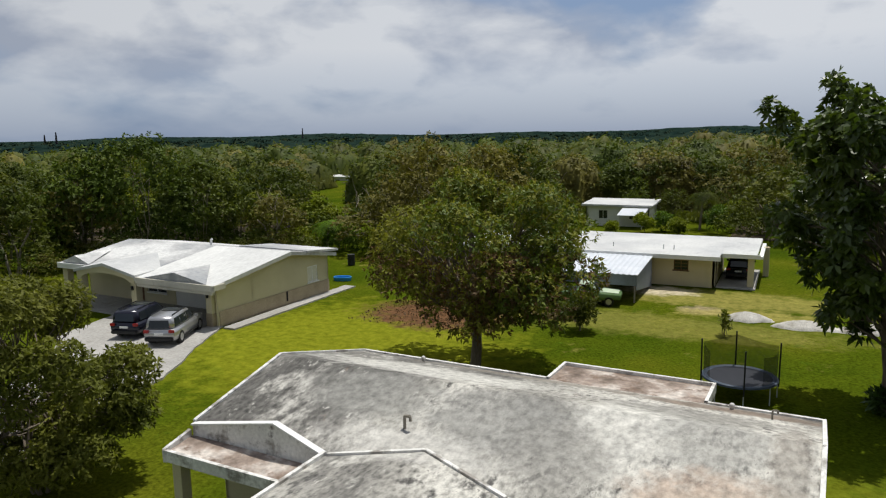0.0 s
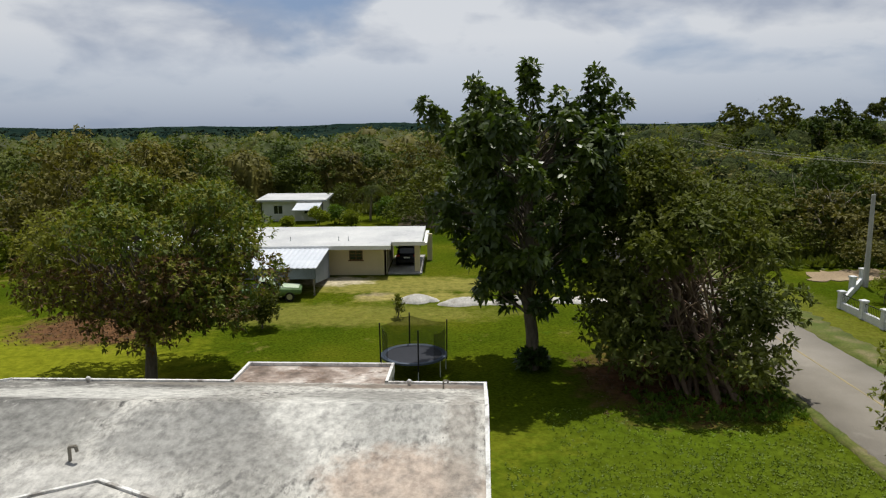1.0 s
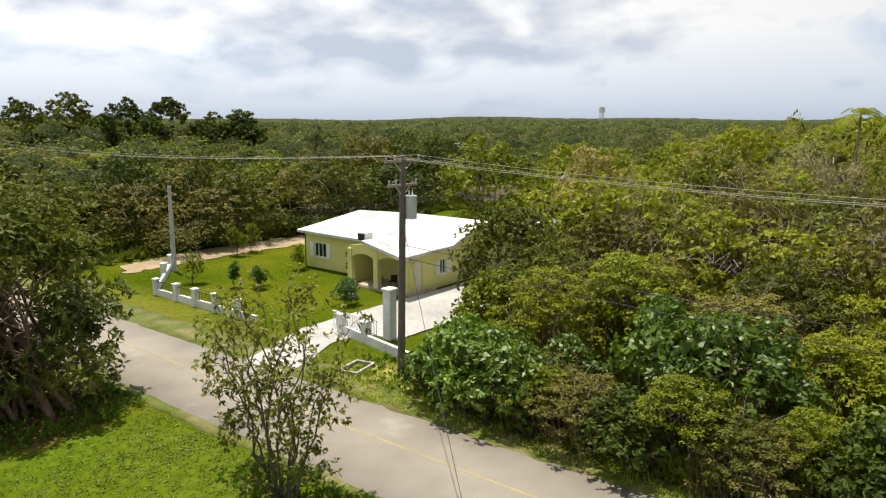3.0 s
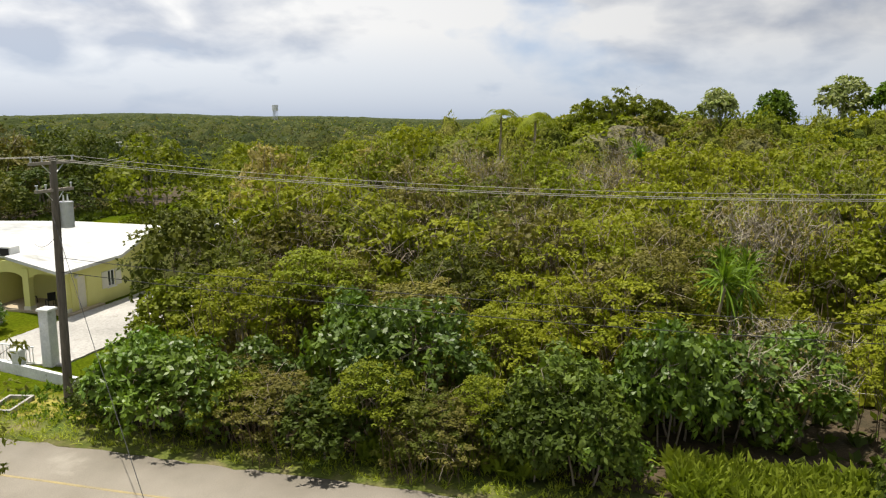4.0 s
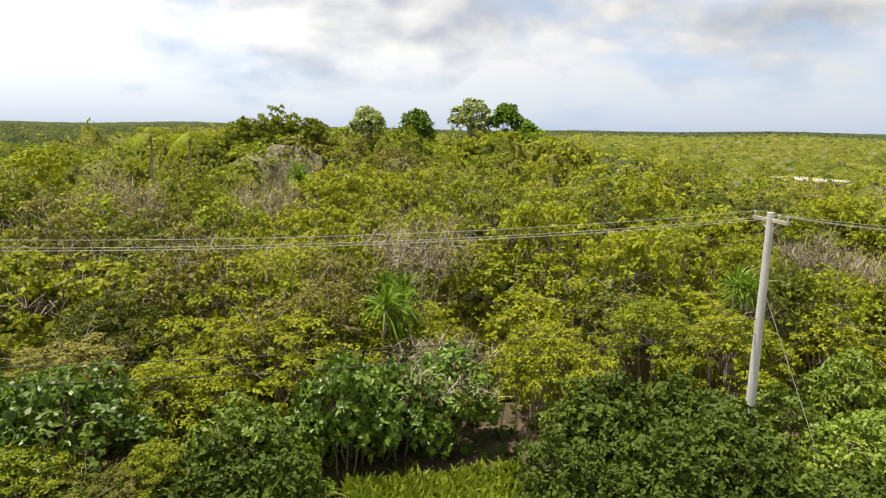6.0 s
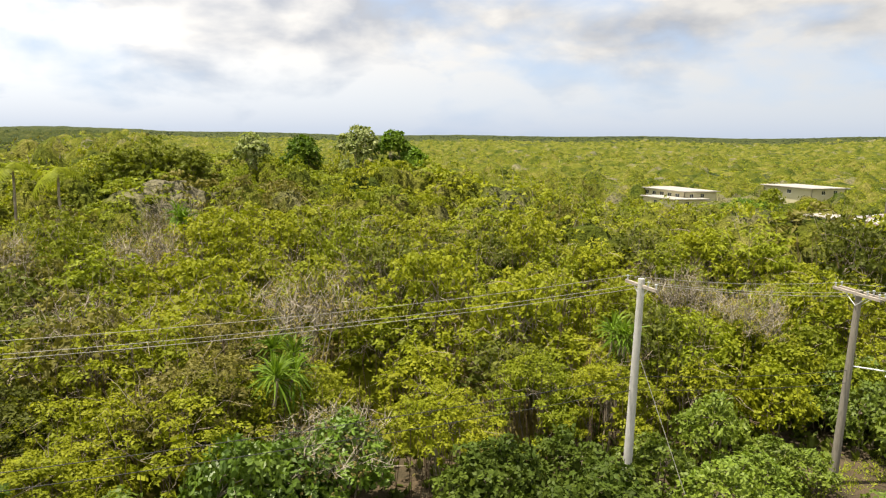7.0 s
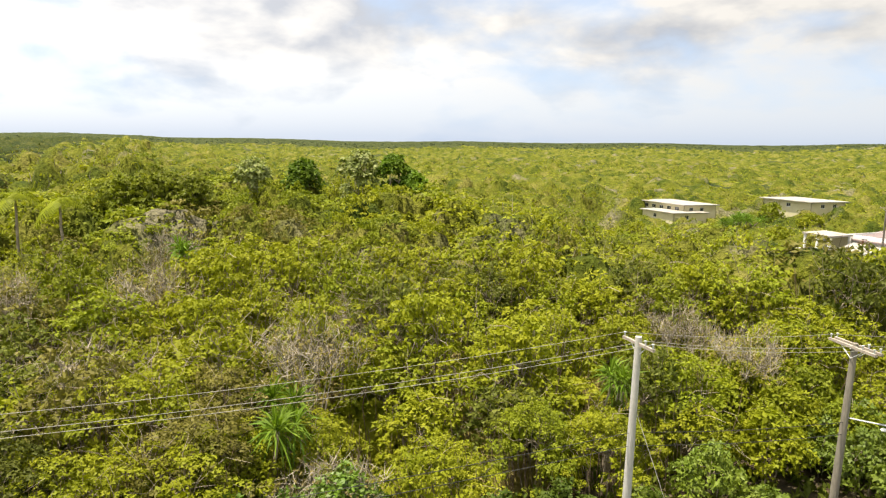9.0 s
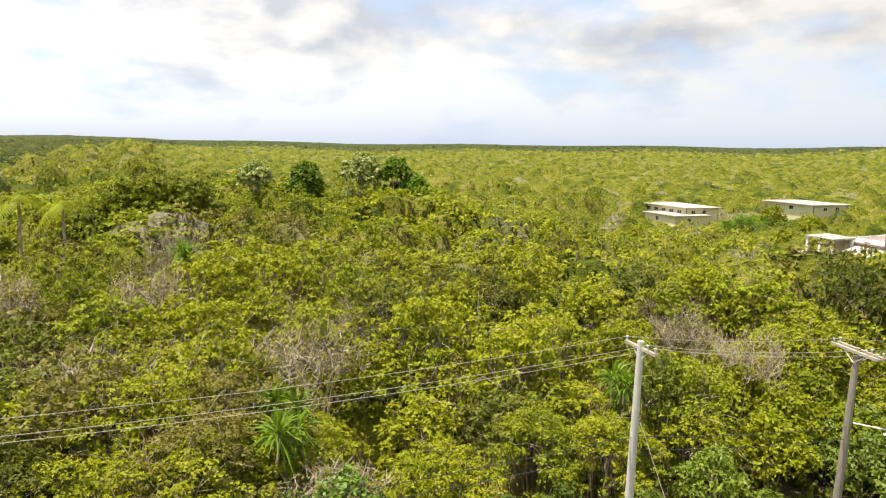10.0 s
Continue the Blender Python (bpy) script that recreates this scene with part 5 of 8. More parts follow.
def pickup(at, turn):
    c = thing("pickup_truck", "old green pickup truck with a pale bonnet beside the shed", "truck", at, turn)
    part("bed", loft([(-2.5, 0.80, 0.86, 0.84, 0.45, 0.98), (-0.6, 0.82, 0.88, 0.85, 0.42, 1.0)], 0.04), "green_paint", c)
    part("bed_floor", boxes((-2.4, -0.7, 0.985, -0.75, 0.7, 1.01)), "dark_metal", c)
    part("body", loft([(-0.58, 0.82, 0.88, 0.85, 0.42, 1.0), (0.9, 0.82, 0.88, 0.84, 0.42, 1.0), (2.3, 0.72, 0.80, 0.72, 0.48, 0.88)], 0.05), "green_paint", c)
    part("bonnet", slab([(0.95, -0.74, 1.03), (2.15, -0.66, 0.93), (2.15, 0.66, 0.93), (0.95, 0.74, 1.03)], 0.03), "pale_green_paint", c, "pale faded bonnet")
    part("cab", loft([(-0.55, 0.80, 0.76, 0.64, 0.98, 1.55), (0.35, 0.80, 0.74, 0.62, 0.98, 1.56), (0.9, 0.78, 0.68, 0.6, 0.98, 1.04)], 0.04), "pale_green_paint", c)
    part("windscreen", slab([(0.88, -0.62, 1.08), (0.88, 0.62, 1.08), (0.42, 0.55, 1.50), (0.42, -0.55, 1.50)], (0.03, 0, 0.02)), "glass", c)
    for s in (-1, 1):
        part("side_window", slab([(-0.4, s * 0.81, 1.08), (0.45, s * 0.81, 1.08), (0.25, s * 0.70, 1.46), (-0.4, s * 0.70, 1.46)], (0, s * 0.02, 0)), "glass", c)
        for xw_ in (-1.6, 1.5):
            wheel(c, xw_, s * 0.74, 0.33, 0.2)
    return c


pickup((-12.6, 48.9, 0), 8)
parked = suv("dark car parked in the open carport", (-3.5, 62.6, 0.07), 90, "navy_paint")

# ---- things on the lawn ----
def trampoline(at, r=1.6):
    t = thing("trampoline", "round black trampoline with a safety net", "trampoline", at, 10)
    n = 8
    bm = rods(((0, 0, 0.86), (0, 0, 0.88), r * 0.88), sides=40)
    part("mat", bm, "tramp_mat", t)
    bm = bmesh.new()
    k = 40
    rings = []
    for rr, z in ((r * 0.87, 0.885), (r * 0.95, 0.93), (r * 1.02, 0.90), (r * 1.03, 0.82)):
        rings.append([bm.verts.new((rr * math.cos(2 * math.pi * i / k), rr * math.sin(2 * math.pi * i / k), z)) for i in range(k)])
    for a, b in zip(rings, rings[1:]):
        for i in range(k):
            j = (i + 1) % k
            bm.faces.new((a[i], a[j], b[j], b[i]))
    part("pad", bm, "tramp_pad", t, "dark blue-grey edge pad")
    for i in range(n):
        a = 2 * math.pi * i / n
        x, y = r * math.cos(a), r * math.sin(a)
        part("leg", rods(((x, y, 0), (x, y, 0.84), 0.025)), "grey_steel", t)
        if i % 2 == 0:
            p = part("net_pole", rods(((x * 1.03, y * 1.03, 0.5), (x * 1.04, y * 1.04, 2.55), 0.035)), "black_plastic", t)
    # the net: a fine dark mesh hung between the poles
    net = bmesh.new()
    k2 = 48
    lows = [net.verts.new((r * 0.97 * math.cos(2 * math.pi * i / k2), r * 0.97 * math.sin(2 * math.pi * i / k2), 0.9)) for i in range(k2 + 1)]
    tops = [net.verts.new((r * 0.98 * math.cos(2 * math.pi * i / k2), r * 0.98 * math.sin(2 * math.pi * i / k2), 2.42 - 0.22 * abs(math.sin(4 * math.pi * i / k2)))) for i in range(k2 + 1)]
    for i in range(k2):
        if not 3.6 < 2 * math.pi * i / k2 < 5.2:
            net.faces.new((lows[i], lows[i + 1], tops[i + 1], tops[i]))
    part("net", net, "net", t, "dark mesh safety net")
    return t


trampoline((-1.7, 33.9, 0))


def heap(label, at, rx, ry, h, seed, material="gravel"):
    rng_ = np.random.default_rng(seed)
    n, k = 36, 10
    a = np.linspace(0, 2 * np.pi, n, endpoint=False)
    edge = 1 + 0.12 * np.sin(3 * a + seed) + 0.08 * np.sin(5 * a + 2 * seed)
    V = [np.array([0, 0, h])]
    for i in range(1, k + 1):
        s = i / k
        z = h * (1 - s ** 1.6) + rng_.normal(0, 0.02, n) - (0.06 if i == k else 0)
        for j in range(n):
            V.append(np.array([rx * s * edge[j] * np.cos(a[j]), ry * s * edge[j] * np.sin(a[j]), z[j]]))
    bm = bmesh.new()
    vs = [bm.verts.new(v) for v in V]
    for j in range(n):
        bm.faces.new((vs[0], vs[1 + j], vs[1 + (j + 1) % n]))
        for i in range(k - 1):
            o = 1 + i * n
            bm.faces.new((vs[o + j], vs[o + n + j], vs[o + n + (j + 1) % n], vs[o + (j + 1) % n]))
    for f in bm.faces:
        f.smooth = True
    ob = link_mesh("gravel_mound", bm, material)
    ob.location = at
    return tagged(ob, label, "mound", group="gravel mounds")


heap("low heap of pale coral gravel on the lawn", (-2.1, 48.4, 0), 1.35, 0.8, 0.45, 1)
heap("long low heap of pale coral gravel on the lawn", (1.2, 47.5, 0), 2.0, 0.8, 0.42, 2)
heap("long low heap of pale coral gravel on the lawn", (4.8, 47.6, 0), 2.2, 0.8, 0.5, 3)
heap("spread of pale coral gravel on the lawn", (8.8, 48.0, 0), 2.4, 0.9, 0.3, 4)

pool = thing("paddling_pool", "small blue plastic paddling pool on the lawn", "paddling pool", (-33.6, 49.2, 0), 20)
bm = bmesh.new()
k = 28
rings = [[bm.verts.new((0.8 * rr * math.cos(2 * math.pi * i / k), 0.5 * rr * math.sin(2 * math.pi * i / k), z)) for i in range(k)] for rr, z in ((0.9, 0.0), (1.0, 0.28), (0.94, 0.33), (0.88, 0.28), (0.82, 0.06))]
for a, b in zip(rings, rings[1:]):
    for i in range(k):
        bm.faces.new((a[i], a[(i + 1) % k], b[(i + 1) % k], b[i]))
bm.faces.new(rings[-1])
part("shell", bm, "blue_plastic", pool)
barrel = thing("barrel", "black burn barrel on the lawn", "barrel", (-36.9, 55.6, 0))
bm = rods(((0, 0, 0), (0, 0, 0.98), 0.34), ((0, 0, 0.3), (0, 0, 0.34), 0.36), ((0, 0, 0.64), (0, 0, 0.68), 0.36), ((0, 0, 0.98), (0, 0, 1.0), 0.36), sides=18)
part("drum", bm, "black_plastic", barrel)


def porch_chair(at, turn):
    c = thing("chair", "dark plastic chair on the shaded porch", "chair", at, turn, group="porch chairs")
    part("seat", boxes((-0.25, -0.25, 0.40, 0.25, 0.25, 0.45), bevel=0.02), "black_plastic", c)
    part("backrest", boxes((-0.25, 0.21, 0.45, 0.25, 0.26, 0.95), bevel=0.02), "black_plastic", c)
    for x in (-0.22, 0.22):
        for y in (-0.22, 0.22):
            part("leg", boxes((x - 0.02, y - 0.02, 0, x + 0.02, y + 0.02, 0.40)), "black_plastic", c)
    return c


chair = porch_chair((37.6, 35.6, 0.12), 100)
copy_thing(chair, pose(38.0, 33.2, 0.12, 0, 0, 80))
copy_thing(chair, pose(37.3, 33.9, 0.12, 0, 0, 150))

# ---- far houses and landmarks ----
G = lambda x, y: float(rise(x, y))
plain_house("pale low house with white flat roof among far trees", 166, -158, 186, -146, 0.6, roof="far_roof", walls="cream", ground_z=-3.0, windows=(("north", 2, 1.8), ("north", 5.5, 1.8), ("north", 9, 1.8), ("north", 12.5, 1.8), ("north", 16, 1.8), ("west", 2, 1.4), ("west", 6, 1.4)), over=0.8)
plain_house("lower wing of a pale far house with white roof", 162, -151, 176, -139, -1.2, roof="far_roof", walls="cream", ground_z=-4.2, windows=(("west", 4, 1.4), ("north", 5, 1.4)), over=0.6)
plain_house("pale two-window house with white flat roof among far trees", 153, -196, 171, -182, 1.9, roof="far_roof", walls="cream", ground_z=-3.0, windows=(("west", 4, 1.6), ("west", 9, 1.6), ("north", 4, 1.6), ("north", 9, 1.6)), over=1.0)
plain_house("far house with pink weathered roof", 81.5, -134, 94.5, -122.5, 2.3, roof="pink_roof", walls="white", ground_z=-2.6, windows=(("north", 3, 1.2), ("west", 3, 1.4)), over=0.8, tilt=-1.0)
carport = thing("carport", "white flat-roofed open carport beside the far house", "carport", (95.4, -118.6, -2.6), plan=True)
part("roof", slab([(92.6, -121.6, 2.2), (98.6, -121.6, 2.3), (98.6, -115.6, 2.2), (92.6, -115.6, 2.1)], 0.3), "far_roof", carport)
for x, y in ((92.9, -116.0), (95.4, -115.9), (98.2, -116.0), (92.9, -121.2), (98.2, -121.2)):
    part("post", boxes((x - 0.2, y - 0.2, -3.2, x + 0.2, y + 0.2, 1.85)), "white", carport)
part("awning", slab([(86.0, -122.2, 0.55), (92.5, -121.8, 0.75), (92.5, -117.6, -0.25), (86.6, -117.4, -0.35)], 0.12), "far_roof", carport, "low white lean-to roof")
for x, y in ((86.9, -117.7), (89.6, -117.8), (92.2, -117.9)):
    part("post", boxes((x - 0.08, y - 0.08, -3.2, x + 0.08, y + 0.08, -0.45)), "white", carport)
part("wall", boxes((92.8, -121.6, -3.2, 98.4, -121.42, 1.9)), "cream", carport)
yard_wall = thing("garden_wall", "low white wall before the far house", "wall", (93.0, -114.5, -2.7), plan=True)
part("wall", boxes((86.6, -114.6, -3.6, 99.6, -114.3, -1.0)), "white", yard_wall)
part("coping", boxes((86.5, -114.7, -0.99, 99.7, -114.2, -0.88)), "concrete", yard_wall)
part("wall", boxes((99.3, -120.0, -3.6, 99.6, -114.62, -1.0)), "white", yard_wall)
for x, y, z0, z1, lab in ((68.0, -91.5, -2.2, 5.6, "weathered wooden pole with a crossarm before the far house"), (79.3, -100.3, -2.8, 1.9, "short wooden pole before the far house")):
    far_pole = thing("utility_pole", lab, "pole", (x, y, z0), plan=True)
    part("pole", rods(((x, y, z0), (x + 0.1, y, z1), 0.17, 0.13)), "dark_wood", far_pole)
    part("crossarm", boxes((x - 1.0, y - 0.06, z1 - 0.5, x + 1.0, y - 0.2, z1 - 0.36)), "dark_wood", far_pole)
plain_house("white roofed house far across the field", -112, 158, -100, 166, 1.4, walls="white", ground_z=-1.0, windows=(("south", 3, 1.4),), over=0.5)
plain_house("white roofed house beyond the yellow one", 57, 27, 63, 33, 2.6, walls="cream", windows=(("west", 1.5, 1.2),), over=0.6)
water_tower = thing("water_tower", "distant white water tower above the trees", "tower", (1079, 524, 0))
part("legs", rods(((-3, -3, 0), (-2, -2, 24), 0.5), ((3, -3, 0), (2, -2, 24), 0.5), ((3, 3, 0), (2, 2, 24), 0.5), ((-3, 3, 0), (-2, 2, 24), 0.5)), "grey_steel", water_tower)
part("tank", rods(((0, 0, 24), (0, 0, 33), 5), sides=18), "white", water_tower)
for x, y, h_ in ((-541, 719, 22), (-567, 410, 19), (-575, 405, 17)):
    mast = thing("mast", "thin dark mast on the skyline", "mast", (x, y, 0))
    part("shaft", rods(((0, 0, 0), (0, 0, h_), 1.6, 0.5)), "dark_metal", mast)

# ---- trees ----
def plant(name, label, category, at, trunk_paths, trunk_mat, crowns, turn=0.0, group="", sides=7):
    """A tree: an Empty at its foot, a mesh of trunk and limbs, and one mesh for each kind of foliage."""
    t = thing(name, label, category, at, turn, group)
    if trunk_paths:
        V, Q = tubes(trunk_paths, sides)
        arrays("trunk", V, Q, trunk_mat, t, smooth=True)
    for part_name, (V, Q), material in crowns:
        arrays(part_name, V, Q, material, t)
    return t


BALL = {}
for detail in (1, 2):
    bm = bmesh.new()
    bmesh.ops.create_icosphere(bm, subdivisions=detail, radius=1.0)
    BALL[detail] = (np.array([v.co[:] for v in bm.verts]), np.array([[v.index for v in f.verts] for f in bm.faces]))
    bm.free()


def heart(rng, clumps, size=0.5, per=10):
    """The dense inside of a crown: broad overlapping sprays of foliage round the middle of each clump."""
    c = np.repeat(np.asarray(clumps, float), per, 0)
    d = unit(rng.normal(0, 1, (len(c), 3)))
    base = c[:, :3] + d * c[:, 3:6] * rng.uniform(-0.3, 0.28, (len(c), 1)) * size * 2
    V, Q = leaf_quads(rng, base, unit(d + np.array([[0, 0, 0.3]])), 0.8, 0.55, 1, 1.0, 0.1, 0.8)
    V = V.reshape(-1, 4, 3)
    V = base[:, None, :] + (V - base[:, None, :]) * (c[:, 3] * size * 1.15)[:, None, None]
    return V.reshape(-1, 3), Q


def limbs_to(rng, base, fork, clumps, r0, reach=0.85, twigs=3):
    """Trunk up to the fork, limbs on to the clumps, and twigs inside each clump."""
    paths = [branch_path(rng, base, fork, r0, r0 * 0.72, 6, 0.03)]
    for c in clumps:
        c = np.asarray(c, float)
        start = np.asarray(fork, float) + rng.normal(0, 0.1, 3) - [0, 0, rng.uniform(0, 0.4)]
        end = start + (c[:3] - start) * reach
        paths.append(branch_path(rng, start, end, r0 * rng.uniform(0.32, 0.5), r0 * 0.12, 6, 0.08))
        for _ in range(twigs):
            tip = c[:3] + unit(rng.normal(0, 1, 3)) * c[3:6] * 0.85
            paths.append(branch_path(rng, start + (end - start) * rng.uniform(0.55, 0.95), tip, r0 * 0.13, 0.008, 4, 0.1))
    return paths


def dome_clumps(rng, n, centre, spread, size, low=-0.35):
    """Clumps scattered over an egg-shaped crown."""
    out_ = []
    for _ in range(n):
        d = unit(rng.normal(0, 1, 3))
        d[2] = max(d[2], low)
        r = rng.uniform(0.45, 1.0) ** 0.5
        s = rng.uniform(0.7, 1.2) * size
        out_.append((*(np.asarray(centre) + d * np.asarray(spread) * r), s, s, s * rng.uniform(0.6, 0.85)))
    return out_


def mango_tree():
    rng = np.random.default_rng(21)
    cl = dome_clumps(rng, 64, (0.4, 0.2, 6.0), (5.2, 5.2, 3.6), 1.45, -0.75)
    cl = [c for c in cl if c[2] > 2.0 and math.hypot(c[0] - 0.4, c[1]) < 2.2 + (c[2] - 2) * 0.95]
    low = [c for c in cl if c[2] < 5.8]
    p, o = crown_points(rng, cl, 3900, 0.12)
    p2, o2 = crown_points(rng, low, 2900, 0.3)
    p3, o3 = crown_points(rng, [c for c in cl if c[2] > 6.2 and c[0] > -1.8 or c[0] > 2.4], 1900, 0.1)
    return plant("tree", "large round mango tree with dense olive foliage", "tree", (-14.36, 32.9, 0), limbs_to(rng, (0, 0, -0.1), (0.1, 0.1, 2.3), cl, 0.3), "bark",
                 [("crown", leaf_quads(rng, p, o, 0.26, 0.105, 6, lie=0.5), "leaf_left"), ("green_foliage", leaf_quads(rng, p3, o3, 0.28, 0.11, 6, lie=0.55), "leaf_fresh"), ("inner_foliage", heart(rng, cl, 0.5, 3), "leaf_mango"), ("rusty_foliage", leaf_quads(rng, p2, o2, 0.26, 0.09, 5), "leaf_rust")])


def tall_tree():
    rng = np.random.default_rng(5)
    cl = []
    for k in range(104):
        z = 2.7 + 9.7 * ((k + rng.uniform(0, 1)) / 104) ** 0.66
        reach = float(np.interp(z, (2.6, 4.0, 5.4, 7.0, 9.5, 11.5, 12.8), (0.9, 2.4, 3.5, 4.4, 4.5, 4.1, 3.0)))
        a = 2.4 * k + rng.uniform(-0.5, 0.5)
        r = reach * math.sqrt(rng.uniform(0.12, 1.0))
        s = rng.uniform(0.42, 0.8)
        cl.append((r * np.cos(a) - 0.55, r * np.sin(a), z, s, s, s * 0.85))
    # separate upright tufts at the top
    for x, y, z in ((-0.4, 0.2, 14.5), (-3.0, 0.3, 13.7), (2.9, -0.2, 13.9), (-4.9, 0.4, 12.7), (3.7, 0.5, 12.9), (-1.5, 1.4, 13.2), (1.2, -1.0, 13.0), (-2.2, -1.6, 12.9)):
        for k in range(3):
            s = rng.uniform(0.38, 0.55)
            cl.append((x * (1 - 0.09 * k) + rng.normal(0, 0.2), y + rng.normal(0, 0.2), z - 0.62 * k, s, s, s * 1.3))
    p, o = crown_points(rng, cl, 3900, 0.05)
    paths = [branch_path(rng, (0, 0, -0.1), (-0.3, 0, 9.5), 0.34, 0.16, 8, 0.02)]
    for c in cl:
        zs = np.clip(c[2] - rng.uniform(1.2, 3.0), 2.6, 9.3)
        start = np.array([-0.3 * zs / 9.5, 0, zs])
        paths.append(branch_path(rng, start, np.asarray(c[:3]), 0.065, 0.02, 6, 0.08))
    q, oq = crown_points(rng, [(0, 0, 0.45, 0.75, 0.75, 0.5)], 130)
    return plant("tree", "tall breadfruit tree with large glossy dark leaves", "tree", (4.2, 34.3, 0), paths, "bark",
                 [("crown", leaf_quads(rng, p, o, 0.42, 0.21, 6, 1.0, 0.25, 0.62), "leaf_breadfruit"), ("inner_foliage", heart(rng, [c for c in cl if 4.5 < c[2] < 11 and math.hypot(c[0], c[1]) < 1.8], 0.5, 2), "leaf_breadfruit"), ("root_shrub", leaf_quads(rng, q, oq, 0.4, 0.15, 6), "leaf_dark")])


def shrub_clump():
    rng = np.random.default_rng(9)
    cl = dome_clumps(rng, 74, (-0.4, 0.8, 4.6), (4.5, 4.2, 4.4), 1.25, -0.95)
    cl = [c for c in cl if c[2] > 0.8]
    cl += [(1.8, 0.5, 8.0, 1.2, 1.2, 0.9), (-2.2, 1.6, 7.6, 1.3, 1.3, 1.0), (-0.2, 2.0, 8.6, 1.3, 1.3, 0.9)]
    cl += dome_clumps(rng, 16, (-2.2, 3.2, 8.9), (2.6, 2.4, 1.9), 1.05, -0.6)
    for k in range(9):
        a = k * 1.7
        cl.append((3.5 * np.cos(a) - 0.4, 3.4 * np.sin(a), rng.uniform(0.7, 2.4), 1.1, 1.1, 0.9))
    # the side towards the lawn is open, so that the stems show
    cl = [c for c in cl if not (2.3 < c[2] < 5.2 and -0.34 * c[0] - 0.94 * c[1] > 0.6 and abs(0.94 * c[0] - 0.34 * c[1] + 0.3) < 1.4)]
    top_ = [c for c in cl if c[2] > 5.4]
    p, o = crown_points(rng, [c for c in cl if c[2] <= 5.4], 2700, 0.2)
    p2, o2 = crown_points(rng, top_, 2600, 0.15)
    paths = []
    for k in range(38):
        a, r = rng.uniform(0, 2 * np.pi), rng.uniform(0.1, 2.3)
        foot = np.array([r * np.cos(a), r * np.sin(a), -0.1])
        c = np.asarray(cl[rng.integers(len(cl))])
        mid = foot + (c[:3] - foot) * 0.45 + [0, 0, 0.6]
        paths += [branch_path(rng, foot, mid, 0.11, 0.075, 5, 0.06), branch_path(rng, mid, c[:3], 0.07, 0.02, 5, 0.08)]
        for _ in range(4):
            c = np.asarray(cl[rng.integers(len(cl))])
            paths.append(branch_path(rng, mid, mid + (c[:3] - mid) * 0.8, 0.04, 0.012, 5, 0.1))
    # Lit top and shaded inside are put into the colours: three greens, darkest within.
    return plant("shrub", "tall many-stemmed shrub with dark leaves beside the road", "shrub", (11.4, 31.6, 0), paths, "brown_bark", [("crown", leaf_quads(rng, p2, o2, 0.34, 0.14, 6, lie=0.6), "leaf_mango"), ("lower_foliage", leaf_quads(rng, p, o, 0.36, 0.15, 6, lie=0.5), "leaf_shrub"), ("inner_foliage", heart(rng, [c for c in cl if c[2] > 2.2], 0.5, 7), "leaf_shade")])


def near_left_tree():
    rng = np.random.default_rng(14)
    cl = dome_clumps(rng, 60, (0.0, 0.2, 4.5), (3.8, 3.9, 3.9), 0.92, -0.85)
    cl = [c for c in cl if c[2] > 1.0 and not (0.54 * c[0] + 0.84 * c[1] > 0.7 and c[2] > 7.2 - 0.9 * (0.54 * c[0] + 0.84 * c[1]))]
    cl += dome_clumps(rng, 9, (1.2, 1.4, 2.6), (1.8, 1.8, 0.9), 0.95, -0.8)
    p, o = crown_points(rng, cl, 7600, 0.3)
    paths = []
    for k in range(7):
        a = k * 0.9
        foot = np.array([0.25 * np.cos(a), 0.25 * np.sin(a), -0.1])
        fork = foot + np.array([np.cos(a) * 0.9, np.sin(a) * 0.9, rng.uniform(1.6, 2.6)])
        paths.append(branch_path(rng, foot, fork, 0.09, 0.06, 5, 0.05))
        for c in cl[k::7]:
            paths.append(branch_path(rng, fork, np.asarray(c[:3]), 0.05, 0.012, 6, 0.08))
            for _ in range(3):
                tip = np.asarray(c[:3]) + unit(rng.normal(0, 1, 3)) * c[3] * 0.9
                paths.append(branch_path(rng, fork + (np.asarray(c[:3]) - fork) * 0.7, tip, 0.02, 0.006, 4, 0.08))
    return plant("tree", "young many-stemmed tree with narrow olive leaves and open crown", "tree", (-22.9, 14.7, 0), paths, "bark", [("crown", leaf_quads(rng, p, o, 0.24, 0.09, 6, lie=0.6), "leaf_sapling")])


